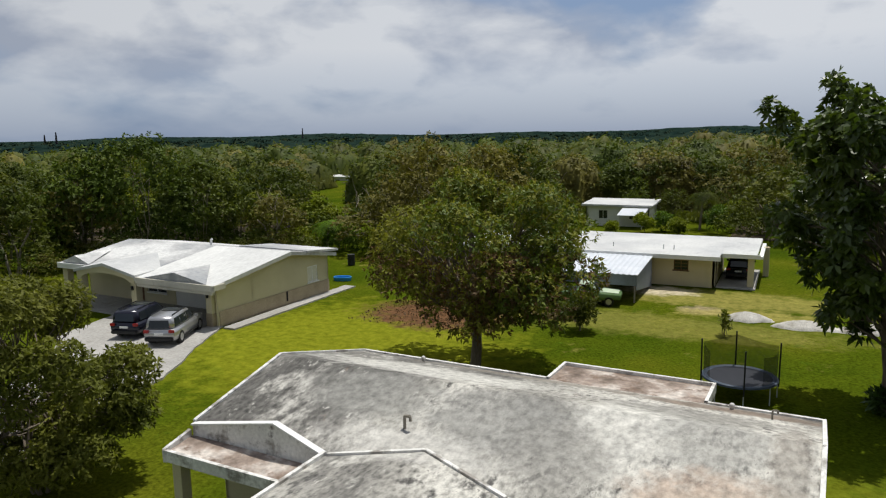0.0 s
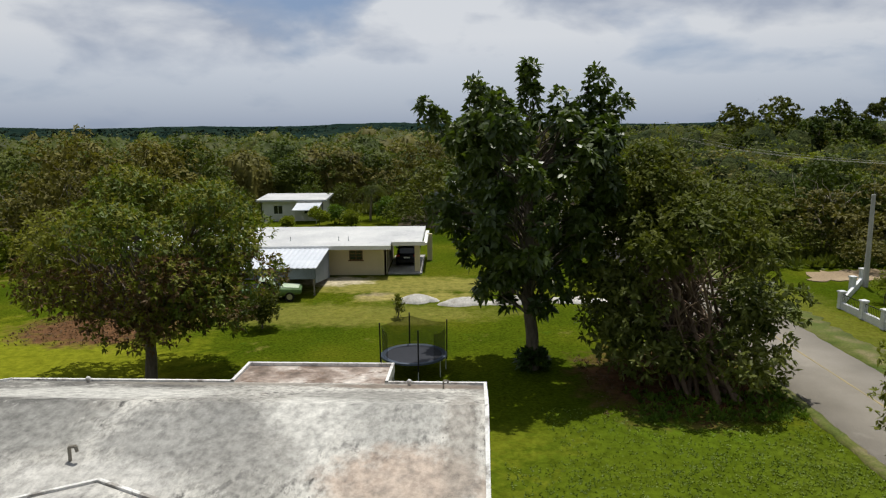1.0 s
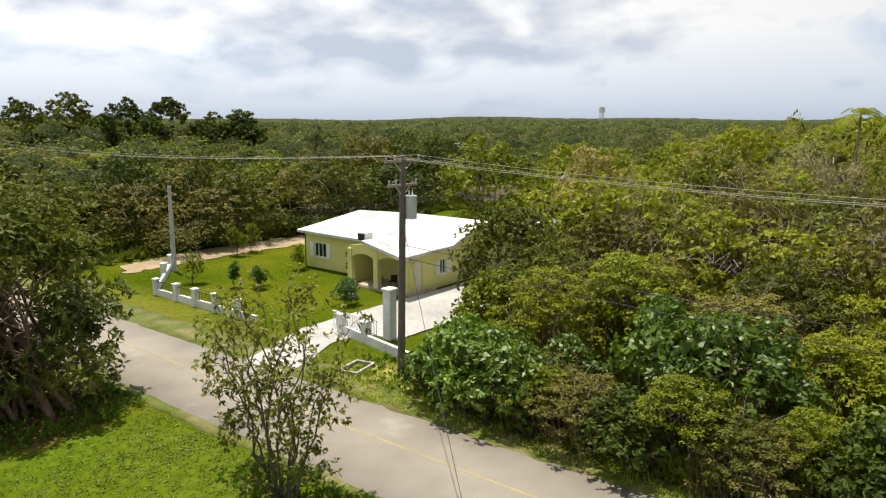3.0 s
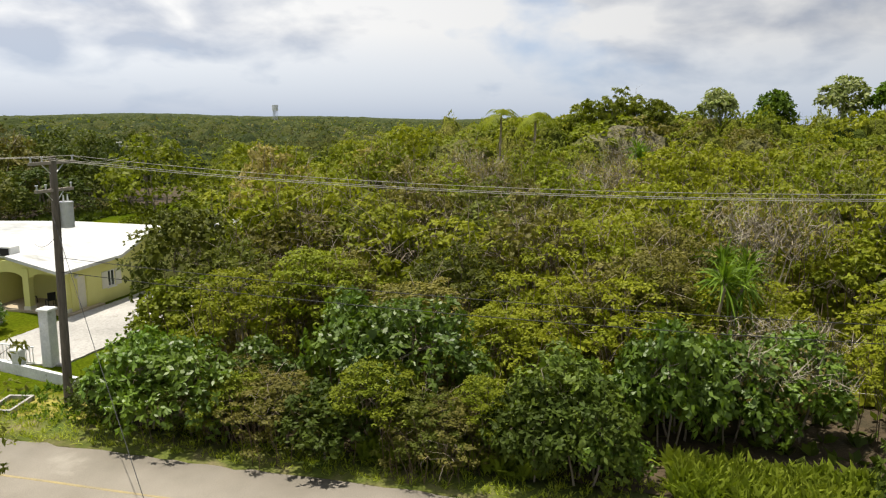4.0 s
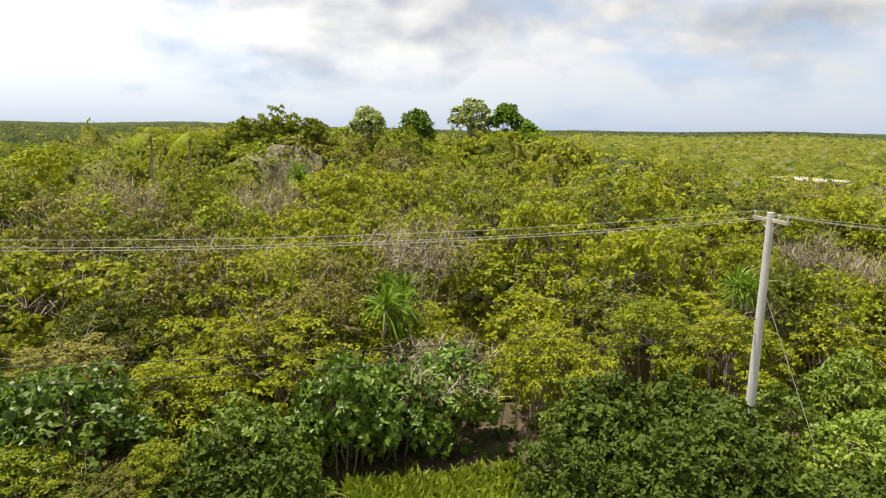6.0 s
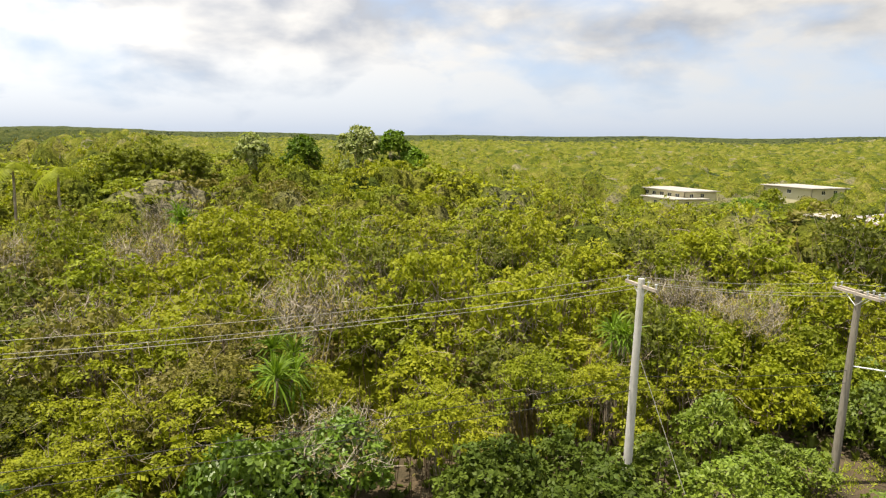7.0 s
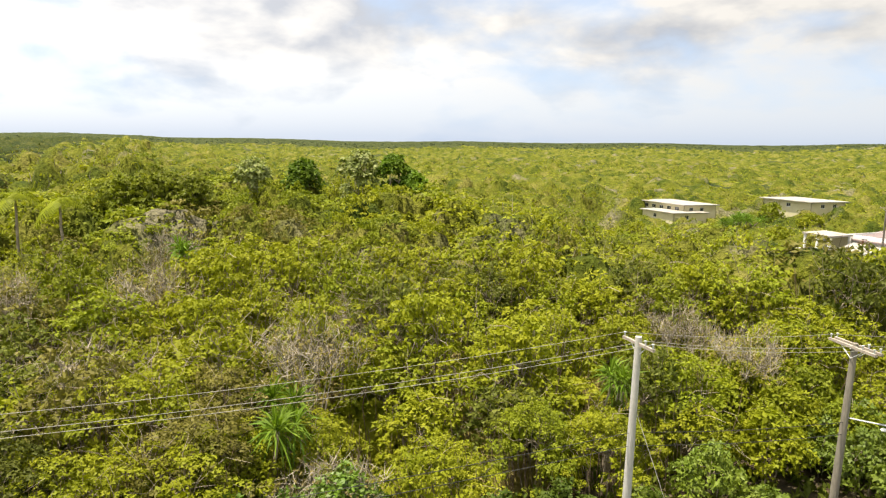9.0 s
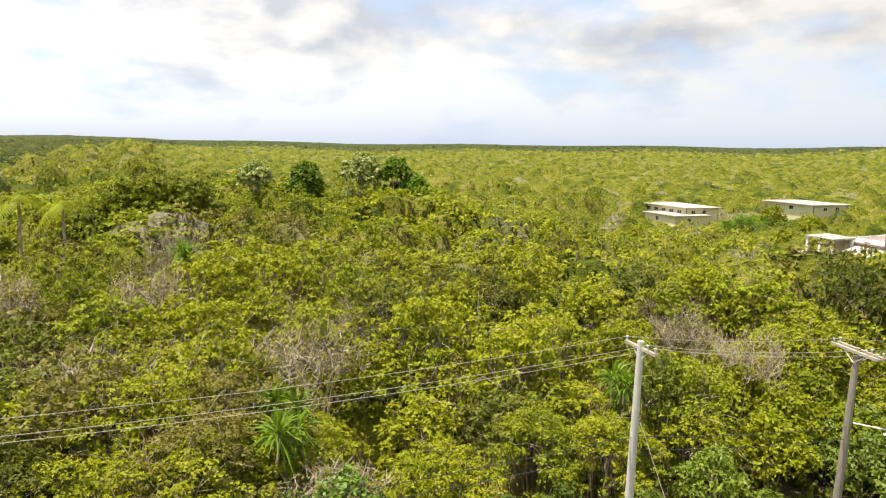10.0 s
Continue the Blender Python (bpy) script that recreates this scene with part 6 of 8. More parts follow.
def roadside_sapling():
    rng = np.random.default_rng(31)
    paths, tips = [], []
    for k in range(15):
        a = k * 2.4 + rng.uniform(-0.2, 0.2)
        foot = np.array([0.3 * np.cos(a), 0.3 * np.sin(a), -0.1])
        lean = rng.uniform(0.5, 2.5)
        top_ = np.array([lean * np.cos(a), lean * np.sin(a), rng.uniform(6.2, 7.2) if k % 4 == 0 else rng.uniform(3.4, 5.8)])
        pth, rad = branch_path(rng, foot, top_, 0.042, 0.014, 8, 0.05)
        paths.append((pth, rad))
        for _ in range(9):
            s = pth[rng.integers(3, 8)]
            e = s + unit(rng.normal(0, 1, 3) + [np.cos(a) * 0.8, np.sin(a) * 0.8, 0.6]) * rng.uniform(0.4, 1.2)
            paths.append(branch_path(rng, s, e, 0.013, 0.005, 4, 0.1))
            tips.append(e)
    for k in range(26):
        a = rng.uniform(0, 6.28)
        e = np.array([rng.uniform(0.5, 1.7) * np.cos(a), rng.uniform(0.5, 1.7) * np.sin(a), rng.uniform(0.5, 2.0)])
        paths.append(branch_path(rng, (0.2 * np.cos(a), 0.2 * np.sin(a), 0), e, 0.015, 0.006, 4, 0.1))
        tips.append(e)
    tips = np.array(tips)
    tips = tips[rng.random(len(tips)) < 0.86]
    p = np.repeat(tips, 9, 0) + rng.normal(0, 0.19, (len(tips) * 9, 3))
    o = unit(rng.normal(0, 1, p.shape) + [0, 0, 0.4])
    return plant("tree", "sparse many-stemmed sapling with small light leaves", "tree", (13.3, 16.9, 0), paths, "bark", [("crown", leaf_quads(rng, p, o, 0.20, 0.09, 5, droop=0.3), "leaf_sapling")], sides=5)


def round_shrub(name, label, at, radius, height, seed, material="leaf_mid", leafy=420, size=0.22, trunk=0.05):
    rng = np.random.default_rng(seed)
    cl = dome_clumps(rng, 10, (0, 0, height * 0.6), (radius * 0.6, radius * 0.6, height * 0.35), radius * 0.45, -0.6)
    p, o = crown_points(rng, cl, leafy)
    return plant(name, label, name.split("_")[-1], at, limbs_to(rng, (0, 0, -0.05), (0, 0, height * 0.25), cl, trunk, twigs=1), "bark", [("crown", leaf_quads(rng, p, o, size, size * 0.4, 5), material)], sides=5)


def palm(label, at, height, seed, fronds=16, size=2.6, material="leaf_mid", lean=0.3):
    rng = np.random.default_rng(seed)
    top_ = np.array([lean, 0.1, height])
    V, Q = [], []
    for k in range(fronds):
        a = k * 2.4 + rng.uniform(-0.2, 0.2)
        d = unit(np.array([np.cos(a), np.sin(a), rng.uniform(-0.1, 1.5)]))
        q = np.linspace(0, 1, 15)[:, None]
        spine = top_ + d * size * q - np.array([0, 0, 1.0]) * size * 0.75 * q ** 2.2
        side = unit(np.cross(d, [0, 0, 1.0]))
        for i in range(1, 15):
            w = size * 0.30 * math.sin(math.pi * (0.12 + 0.8 * i / 15))
            for sg in (-1, 1):
                b0, b1 = spine[i - 1], spine[i - 1] + (spine[i] - spine[i - 1]) * 0.55
                tip = b1 + side * sg * w + (spine[i] - spine[i - 1]) * 1.2 - np.array([0, 0, 0.55 * w])
                V += [b0, (b0 + tip) / 2 + np.array([0, 0, 0.06]), tip, b1]
                n = len(V)
                Q.append((n - 4, n - 3, n - 2, n - 1))
    paths = [branch_path(rng, (0, 0, -0.1), top_, 0.16, 0.10, 7, 0.01)]
    return plant("palm_tree", label, "palm tree", at, paths, "pale_bark", [("fronds", (np.array(V), np.array(Q)), material)])


mango_tree()
tall_tree()
shrub_clump()
near_left_tree()
roadside_sapling()
round_shrub("small_tree", "small round citrus tree on the lawn", (-11.25, 41.8, 0), 1.25, 2.4, 41, "leaf_mango", 520, 0.24)
for i, (x, y, r, h_, mt) in enumerate(((30.4, 43.2, 0.5, 2.0, "leaf_dark"), (31.3, 41.4, 0.6, 1.6, "leaf_dark"), (29.2, 46.6, 1.1, 2.2, "leaf_mid"), (40.0, 54.0, 1.2, 2.6, "leaf_mid"), (38.2, 53.6, 1.0, 2.4, "leaf_mid"),
                                       (32.0, 33.3, 1.0, 1.3, "leaf_dark"), (33.4, 34.6, 0.9, 1.2, "leaf_dark"), (37.6, 44.3, 0.9, 2.0, "leaf_mid"), (37.6, 38.4, 0.5, 2.3, "leaf_mid"))):
    round_shrub("garden_shrub", "clipped green shrub in the garden", (x, y, 0), r, h_, 50 + i, mt, 260, 0.2, 0.03)
for i, (x, y, r, h_, mt) in enumerate(((-15.6, 86.5, 1.5, 2.4, "leaf_mid"), (-13.4, 88.0, 1.8, 2.2, "leaf_bright"), (-11.6, 85.6, 1.4, 1.8, "leaf_mid"), (-7.6, 88.0, 1.8, 3.0, "leaf_bright"), (-5.4, 90.5, 2.0, 3.4, "leaf_mid"), (-3.0, 89.0, 1.7, 2.4, "leaf_mango"), (-19.0, 84.4, 1.2, 1.3, "leaf_mid"),
                                       (-26.5, 92.5, 2.0, 3.2, "leaf_mango"), (-14.0, 97.0, 2.6, 4.2, "leaf_mango"), (-10.0, 99.0, 2.8, 4.6, "leaf_woods"), (-5.0, 99.5, 2.8, 4.4, "leaf_mango"), (-20.0, 101.0, 3.0, 5.0, "leaf_woods"), (-1.0, 97.0, 2.4, 3.6, "leaf_mid"))):
    round_shrub("garden_shrub", "leafy green shrub in the garden behind the house", (x, y, 0), r, h_, 350 + i, mt, 420, 0.32, 0.04)
round_shrub("small_tree", "thin young tree with few leaves on the lawn", (-3.15, 44.0, 0), 0.6, 1.4, 371, "leaf_sapling", 40, 0.3, 0.03)
palm("coconut palm with drooping fronds near the far house", (-9.9, 91.4, 0), 3.9, 3, 20, 2.8, "leaf_mango")
palm("young palm with arching fronds behind the house", (-44.5, 62.5, 0), 2.6, 4, 14, 2.6, "leaf_bright")
palm("young palm with arching fronds behind the house", (-51.5, 60.5, 0), 3.2, 6, 12, 2.4, "leaf_mid")
palm("small green garden palm by the wall", (31.6, 42.0, 0), 0.9, 8, 10, 1.2, "leaf_mid")

# ---- the woods ----
def wooded(x, y):
    """Whether the woods cover a place of the plan."""
    d = math.hypot(x, y)
    turn = math.degrees(math.atan2(-x, y))
    if turn > 75 or turn < -160:
        return False
    if x > 22.6 - min(9.0, 0.011 * max(0.0, 4 - y) ** 2) and x > 11 and y < 20.6 and not (x < 36 and y > 19.4):
        return min(math.hypot(x - 175, y + 151) - 12, math.hypot(x - 168, y + 144) - 9, math.hypot(x - 162, y + 189) - 11, math.hypot(x - 91, y + 124) - 13.5) > 0
    if x > 24 and y > 59.5:
        return not (60 < x < 78 and y < 64)
    if x > 56 and y > 20:
        return y < 46 or y > 60
    if 10 < x <= 24:
        return y > 74 and not (11 < x + 0.0012 * max(0, y - 45) ** 2 < 24 and y < 130)
    if -30 < x <= 10:
        return y > 104 or (y > 82 and x > -6)
    # west: behind the houses, with a field seen through a gap
    if 31.8 < turn < 37.6 and d < 165 or 33.4 < turn < 36.4 and d < 205:
        return False
    if x <= -30:
        if turn < 36:
            return d > 74
        return y > 55 and d > 76 or (turn > 52 and d > 72)
    return False


def forest_clumps(rng, r, h, n):
    """A rounded, many-lobed crown down to a skirt of low foliage."""
    cl = []
    for k in range(n):
        a, q = 2.4 * k + rng.uniform(-0.4, 0.4), math.sqrt((k + 0.5) / n)
        s = rng.uniform(0.7, 1.2) * r * 1.55 / math.sqrt(n)
        cl.append((q * r * np.cos(a) * 0.8, q * r * np.sin(a) * 0.8, h - s * 0.6 - q ** 2 * r * 0.9 - rng.uniform(0, 0.25) * r, s, s, s * 0.72))
    for k in range(max(2, n // 2)):
        a = 2.4 * k + rng.uniform(-0.5, 0.5)
        s = rng.uniform(0.6, 0.95) * r * 1.4 / math.sqrt(n)
        cl.append((r * 0.75 * np.cos(a), r * 0.75 * np.sin(a), h * rng.uniform(0.22, 0.55), s, s, s * 1.1))
    return cl


def tufted(rng, lobes, tufts, per, size, length, width, lie=0.8, tilt=0.28):
    """Foliage in small umbrella-shaped tufts over a crown's lobes: plain triangles for leaves."""
    p, o = crown_points(rng, lobes, tufts, 0.0, 0.45)
    c, o = np.repeat(p, per, 0), np.repeat(o, per, 0)
    d = unit(rng.normal(0, 1, c.shape) + 0.5 * o + [0, 0, 0.75])
    grow = np.repeat(rng.uniform(0.7, 1.3, (tufts, 1)), per, 0)
    base = c + d * size * grow * [1, 1, 0.6] * rng.uniform(0.7, 1.1, (len(c), 1))
    return (*leaf_quads(rng, base, d, length, width, 1, 1.0, 0.12, lie, 3, tilt), p)


def forest_tree(seed, label, material, r=2.6, h=6.6, sprigs=260, per=5, length=0.34, width=0.13, name="tree", bare=0, lobes=9, core=0.55, category="tree", corners=4, stems=0, tufts=0):
    rng = np.random.default_rng(seed)
    cl = forest_clumps(rng, r, h, lobes)
    if stems:
        cl = cl[:lobes + 2]
    paths = []
    for k in range(3):
        a = k * 2.09 + rng.uniform(-0.3, 0.3)
        foot = np.array([0.3 * np.cos(a), 0.3 * np.sin(a), -0.4])
        fork = np.array([0.8 * np.cos(a), 0.8 * np.sin(a), h * rng.uniform(0.4, 0.55)])
        paths.append(branch_path(rng, foot, fork, 0.06, 0.04, 4, 0.05))
        for c in cl[k::3][:4]:
            paths.append(branch_path(rng, fork, np.asarray(c[:3]), 0.035, 0.01, 4, 0.1))
    for k in range(bare):
        c = np.asarray(cl[rng.integers(lobes)])
        for _ in range(3):
            paths.append(branch_path(rng, c[:3], c[:3] + unit(rng.normal(0, 1, 3) + [0, 0, 0.9]) * c[3] * 1.9, 0.016, 0.006, 4, 0.15))
    if tufts:
        V, Q, tips = tufted(rng, cl, tufts, per, 0.34, length, width)
        crown = (V, Q)
        for e in tips[::5]:
            paths.append(branch_path(rng, (e[0] * 0.6, e[1] * 0.6, e[2] - rng.uniform(1.2, 2.2)), e, 0.018, 0.007, 3, 0.1))
    else:
        p, o = crown_points(rng, cl, sprigs, 0.0, 0.25)
        crown = leaf_quads(rng, p, o, length, width, per, 1.0, 0.12, 0.8, corners)
    if stems:
        V, Q = tubes([branch_path(rng, (a, b, -0.3), (a * 1.25, b * 1.25, h * z), 0.024, 0.012, 4, 0.07) for a, b, z in np.c_[rng.uniform(-0.75 * r, 0.75 * r, (stems, 2)), rng.uniform(0.55, 0.9, stems)]], 3)
    inner = [(x, y, z - 0.5, a, b, c) for x, y, z, a, b, c in cl] if tufts else cl
    t = plant(name, label, category, (0, 0, -60), paths, "pale_bark", [("crown", crown, material), ("inner_foliage", heart(rng, inner, core, 15 if tufts else 8), material)], group="trees of the wood", sides=3)
    if stems:
        tagged(arrays("brushwood", V, Q, "twig_brown", t), kind="stuff")
    return t


def bare_tree(seed, label, h=6.8):
    """A thicket tree in leaf fall: a haze of fine grey twigs on thin limbs."""
    rng = np.random.default_rng(seed)
    paths, ends = [], []
    for k in range(7):
        a = k * 0.9 + rng.uniform(-0.3, 0.3)
        foot = np.array([0.3 * np.cos(a), 0.3 * np.sin(a), -0.4])
        fork = np.array([1.0 * np.cos(a), 1.0 * np.sin(a), h * rng.uniform(0.45, 0.62)])
        paths.append(branch_path(rng, foot, fork, 0.045, 0.028, 4, 0.06))
        for _ in range(5):
            e = fork + unit(rng.normal(0, 0.6, 3) + [np.cos(a) * 0.6, np.sin(a) * 0.6, 1.1]) * rng.uniform(1.2, 2.6)
            paths.append(branch_path(rng, fork, e, 0.02, 0.008, 4, 0.14))
            ends += [fork + (e - fork) * q for q in (0.45, 0.7, 0.9, 1.0)]
    ends = np.array(ends)
    b = np.repeat(ends, 6, 0) + rng.normal(0, 0.12, (len(ends) * 6, 3))
    twigs = leaf_quads(rng, b, unit(rng.normal(0, 0.7, b.shape) + [0, 0, 0.9]), 0.85, 0.035, 1, 0.6, -0.1, 0.0, 3)
    p = np.repeat(ends, 3, 0) + rng.normal(0, 0.5, (len(ends) * 3, 3))
    return plant("bare_tree", label, "tree", (0, 0, -60), paths, "grey_twig", [("twig", twigs, "grey_twig"), ("crown", leaf_quads(rng, p, unit(rng.normal(0, 1, p.shape)), 0.17, 0.09, 4, corners=3), "leaf_dry")], group="trees of the wood", sides=3)


def thicket(fine):
    """The kinds of thicket tree, with small leaves for those close by."""
    rows = (("leaf_olive", 1.0, "olive-green thicket tree with yellowish leaf tufts"), ("leaf_olive", 1.0, "olive-green thicket tree with yellowish leaf tufts"),
            ("leaf_olive", 0.75, "olive thicket tree with bare twigs showing"), ("leaf_mid", 1.0, "mid-green thicket tree in the wood"),
            ("leaf_olive", 1.0, "olive-green thicket tree in the wood"), ("leaf_mango", 0.9, "deep green broad-leaved tree in the wood"), ("leaf_dry", 0.7, "thin dry thicket tree with brown leaves"), ("leaf_rusty_green", 0.85, "brownish olive thicket tree with many bare stems"))
    size = 0.16 if fine else 0.235
    return [forest_tree(100 + i, lab, mt, 2.75 + 0.2 * (i % 3), 6.6, 0, 30 if fine else 16, size * (1.2 if i == 5 else 1), size * 0.74, bare=14 if i in (2, 6, 7) else 6, lobes=22 if fine else 18, core=0.42, corners=3, stems=34 if fine else 20, tufts=int(share * (235 if fine else 125))) for i, (mt, share, lab) in enumerate(rows)]


fine_kinds, coarse_kinds = thicket(True), thicket(False)
broad = [forest_tree(120 + i, lab, mt, 2.2, 4.2, 500, 5, 0.28, 0.16, "bush", 0, 16, 0.5, "bush") for i, (mt, lab) in enumerate((("leaf_verge", "broad-leaved bush with glossy leaves by the verge"), ("leaf_verge", "broad-leaved bush with deep green glossy leaves by the verge"), ("leaf_fresh", "fresh yellow-green bush by the verge"), ("leaf_shade", "dark green bush by the verge")))]
bares = [bare_tree(130, "leafless grey thicket tree in the wood"), bare_tree(131, "leafless grey thicket tree in the wood", 7.2)]

rng = np.random.default_rng(77)
NEAR, MIDDLE, FAR = 64.0, 150.0, 310.0


def grid_spots(lo, hi, step):
    k = int(hi / step) + 1
    got = []
    for i in range(-k, k + 1):
        for j in range(-k, k + 1):
            x, y = (i + rng.uniform(-0.45, 0.45)) * step, (j + rng.uniform(-0.45, 0.45)) * step
            if lo <= math.hypot(x, y) < hi and wooded(x, y):
                got.append((x, y))
    return got


def canopy_scale(x, y):
    """Height of the trees of the wood relative to 6.6 m."""
    if y < 21 and x > 0:
        edge = 0.68 + 0.52 * min(1.0, max(0.0, (x - 23) / 14))
    elif x < -30:
        edge = 1.08
    else:
        edge = 1.15 + 0.55 * math.exp(-((x - 66) / 26) ** 2 - ((y - 134) / 18) ** 2)
    if math.hypot(x - 148, y + 138) < 34 or math.hypot(x - 91, y + 122) < 24:
        edge *= 0.5
    elif -16 < 0.79 * x + 0.61 * y < 11:
        edge *= float(np.interp(0.61 * x - 0.79 * y, (70, 88, 102, 150, 152), (1, 0.66, 0.42, 0.36, 1)))
    return edge * (1 - 0.42 * float(ease(70, 150, 0.62 * x - 0.78 * y)) * (y < 0)) * (1 + 0.25 * noise.noise(Vector((x * 0.05, y * 0.05, 3))) + 0.15 * noise.noise(Vector((x * 0.2, y * 0.2, 7))))


near = grid_spots(0, NEAR, 4.1)
for k in range(30):
    yy = 19.0 - k * 1.9
    near.append((22.9 - min(8.0, 0.011 * max(0.0, 4 - yy) ** 2) + rng.uniform(-0.3, 1.2), yy))
near = [p_ for p_ in near if not (p_[0] < 25.2 and -9.5 < p_[1] < -0.9)]
near.sort(key=lambda s: math.hypot(*s))
for n_, (x, y) in enumerate(near[:300]):
    kinds = fine_kinds if n_ < 62 else coarse_kinds
    patchy = noise.noise(Vector((x * 0.06, y * 0.06, 1.5)))
    u = rng.random()
    s = canopy_scale(x, y)
    wide = s ** 0.5 * rng.uniform(0.95, 1.3)
    s *= rng.uniform(0.76, 1.2)
    if x < 27.5 and y < 19.5:
        kind_ = broad[n_ % 3]
        if y > 3 and rng.random() < 0.6:
            kind_ = kinds[(3, 5, 7, 2, 5)[rng.integers(5)]]
            s = rng.uniform(0.5, 0.85) if x > 25 else rng.uniform(0.36, 0.55)
            wide = rng.uniform(0.55, 0.8)
        else:
            kind_ = broad[(0, 1, 1, 0, 3, 3)[rng.integers(6)] if y > -9 else 3 if y > -20 else 2]
            s = rng.uniform(0.8, 1.65) if x > 25 else rng.uniform(0.4, 1.1)
            wide = (0.55 + 0.35 * s) * rng.uniform(0.85, 1.15)
    elif u < 0.10 + 0.08 * (patchy > 0.1):
        kind_ = bares[n_ % 2]
    elif patchy > 0.25:
        kind_ = kinds[5] if u < 0.4 else kinds[3 + n_ % 2]
    else:
        kind_ = kinds[(0, 1, 2, 0, 1, 3, 4, 2)[rng.integers(8)] if y < 6 else (3, 2, 7, 2, 5, 7, 7, 5)[rng.integers(8)]]
    if y < -13 and x >= 27.5 and u >= 0.18:
        kind_ = kinds[(3, 0, 4, 3, 0, 5)[rng.integers(6)]]
    if -7 < y < 7 and 27.5 <= x < 44 and u >= 0.18:
        kind_ = kinds[(2, 5, 3, 7, 4, 2)[rng.integers(6)]]
    if y > 9 and 27.5 <= x < 46 and u >= 0.18:
        kind_ = kinds[(7, 7, 2, 7, 5, 3)[rng.integers(6)]]
    copy_thing(kind_, Matrix.LocRotScale((x, y, float(rise(x, y))), Euler((0, 0, rng.uniform(0, 6.28))), (wide, wide, s)))


def canopy(name, label, spots_, cell, leaves, length, width, seed, lobes=16, lower=1.0, twigs=0):
    """The closed leaf canopy over many crowns: billowing lobes with single leaves lying on them, one mesh for each foliage."""
    rng_ = np.random.default_rng(seed)
    host = thing(name, label, "wood", (0, 0, 0), kind="stuff")
    east = ["leaf_dry", "leaf_olive", "leaf_olive", "leaf_mid", "leaf_olive", "leaf_mid"]
    # Darker leaves to the west, for crowns seen from their unlit side.
    west = ["leaf_rusty_green", "leaf_woods", "leaf_woods", "leaf_shade", "leaf_woods", "leaf_mango"]
    mixed = ["leaf_rusty_green", "leaf_mango", "leaf_woods", "leaf_mango", "leaf_mid", "leaf_mango"]
    names = sorted(set(east + west + mixed))
    spots_ = np.array(spots_)
    x0, y0 = spots_.min(0) - 9
    nx, ny = (np.ceil((spots_.max(0) + 9 - [x0, y0]) / cell)).astype(int)
    H = np.full((nx, ny), -99.0)
    S = np.zeros((nx, ny), int)
    gx, gy = x0 + np.arange(nx) * cell, y0 + np.arange(ny) * cell
    stem_paths = []
    for x, y in spots_:
        s = canopy_scale(x, y) * lower
        wild = x < -30 or (y > 60 and x < 24)
        if wild and rng_.random() < 0.3:
            continue
        wide = s ** 0.5 * rng_.uniform(0.9, 1.3) * (1.3 if wild else 1.0)
        s *= rng_.uniform(0.62, 1.3) if wild else rng_.uniform(0.82, 1.16)
        u = rng_.random() + noise.noise(Vector((x * 0.045, y * 0.045, 1.5))) * 0.5
        kind_ = names.index((west if x < 24 else mixed if y > 58 else east)[min(5, max(0, int(u * 6)))])
        g = float(rise(x, y))
        for cx, cy, cz, r, _, rz in forest_clumps(rng_, 3.0, 6.6, lobes):
            cx, cy, cz, r, rz = x + cx * wide, y + cy * wide, g + cz * s, r * wide * 0.96, rz * s * 1.25
            i0, i1, j0, j1 = int((cx - r - x0) / cell) + 1, int((cx + r - x0) / cell) + 1, int((cy - r - y0) / cell) + 1, int((cy + r - y0) / cell) + 1
            q = 1 - ((gx[i0:i1, None] - cx) ** 2 + (gy[None, j0:j1] - cy) ** 2) / (r * r)
            z = np.where(q > 0, cz + rz * np.sqrt(np.maximum(q, 0)), -99.0)
            more = z > H[i0:i1, j0:j1]
            H[i0:i1, j0:j1] = np.where(more, z, H[i0:i1, j0:j1])
            S[i0:i1, j0:j1] = np.where(more, kind_, S[i0:i1, j0:j1])
        if twigs and u < 0.42:
            for _ in range(twigs):
                b = np.array([x, y, g + 4.9 * s]) + rng_.normal(0, 1.3, 3) * [1, 1, 0.3]
                stem_paths.append(branch_path(rng_, b, b + unit(rng_.normal(0, 0.6, 3) + [0, 0, 1.0]) * rng_.uniform(1.2, 2.6), 0.035, 0.014, 4, 0.12))
    X, Y = np.meshgrid(gx, gy, indexing="ij")
    hit = H > -50
    top_ = np.where(hit, H, rise(X, Y) + 0.15)
    H = np.where(hit, H - 0.75 * cell ** 0.5 + rng_.normal(0, 0.22 * cell, H.shape), rise(X, Y) + 0.15)
    X, Y = X + rng_.uniform(-0.3, 0.3, X.shape) * cell, Y + rng_.uniform(-0.3, 0.3, X.shape) * cell
    V = np.stack([X, Y, top_], -1).reshape(-1, 3)
    used = (hit[:-1, :-1].astype(int) + hit[1:, :-1] + hit[:-1, 1:] + hit[1:, 1:]) > 0
    i, j = np.nonzero(used)
    Q = np.stack([i * ny + j, (i + 1) * ny + j, (i + 1) * ny + j + 1, i * ny + j + 1], -1)
    sp = np.maximum.reduce([S[i, j], S[i + 1, j], S[i, j + 1], S[i + 1, j + 1]])
    n = np.cross(V[Q[:, 2]] - V[Q[:, 0]], V[Q[:, 3]] - V[Q[:, 1]])
    area = np.linalg.norm(n, axis=1)
    mid = V[Q].mean(1)
    far = np.hypot(mid[:, 0], mid[:, 1])
    w = area / far ** 1.3
    pick = rng_.choice(len(Q), leaves, p=w / w.sum())
    blend = rng_.dirichlet((1, 1, 1, 1), leaves)
    d = unit(n[pick])
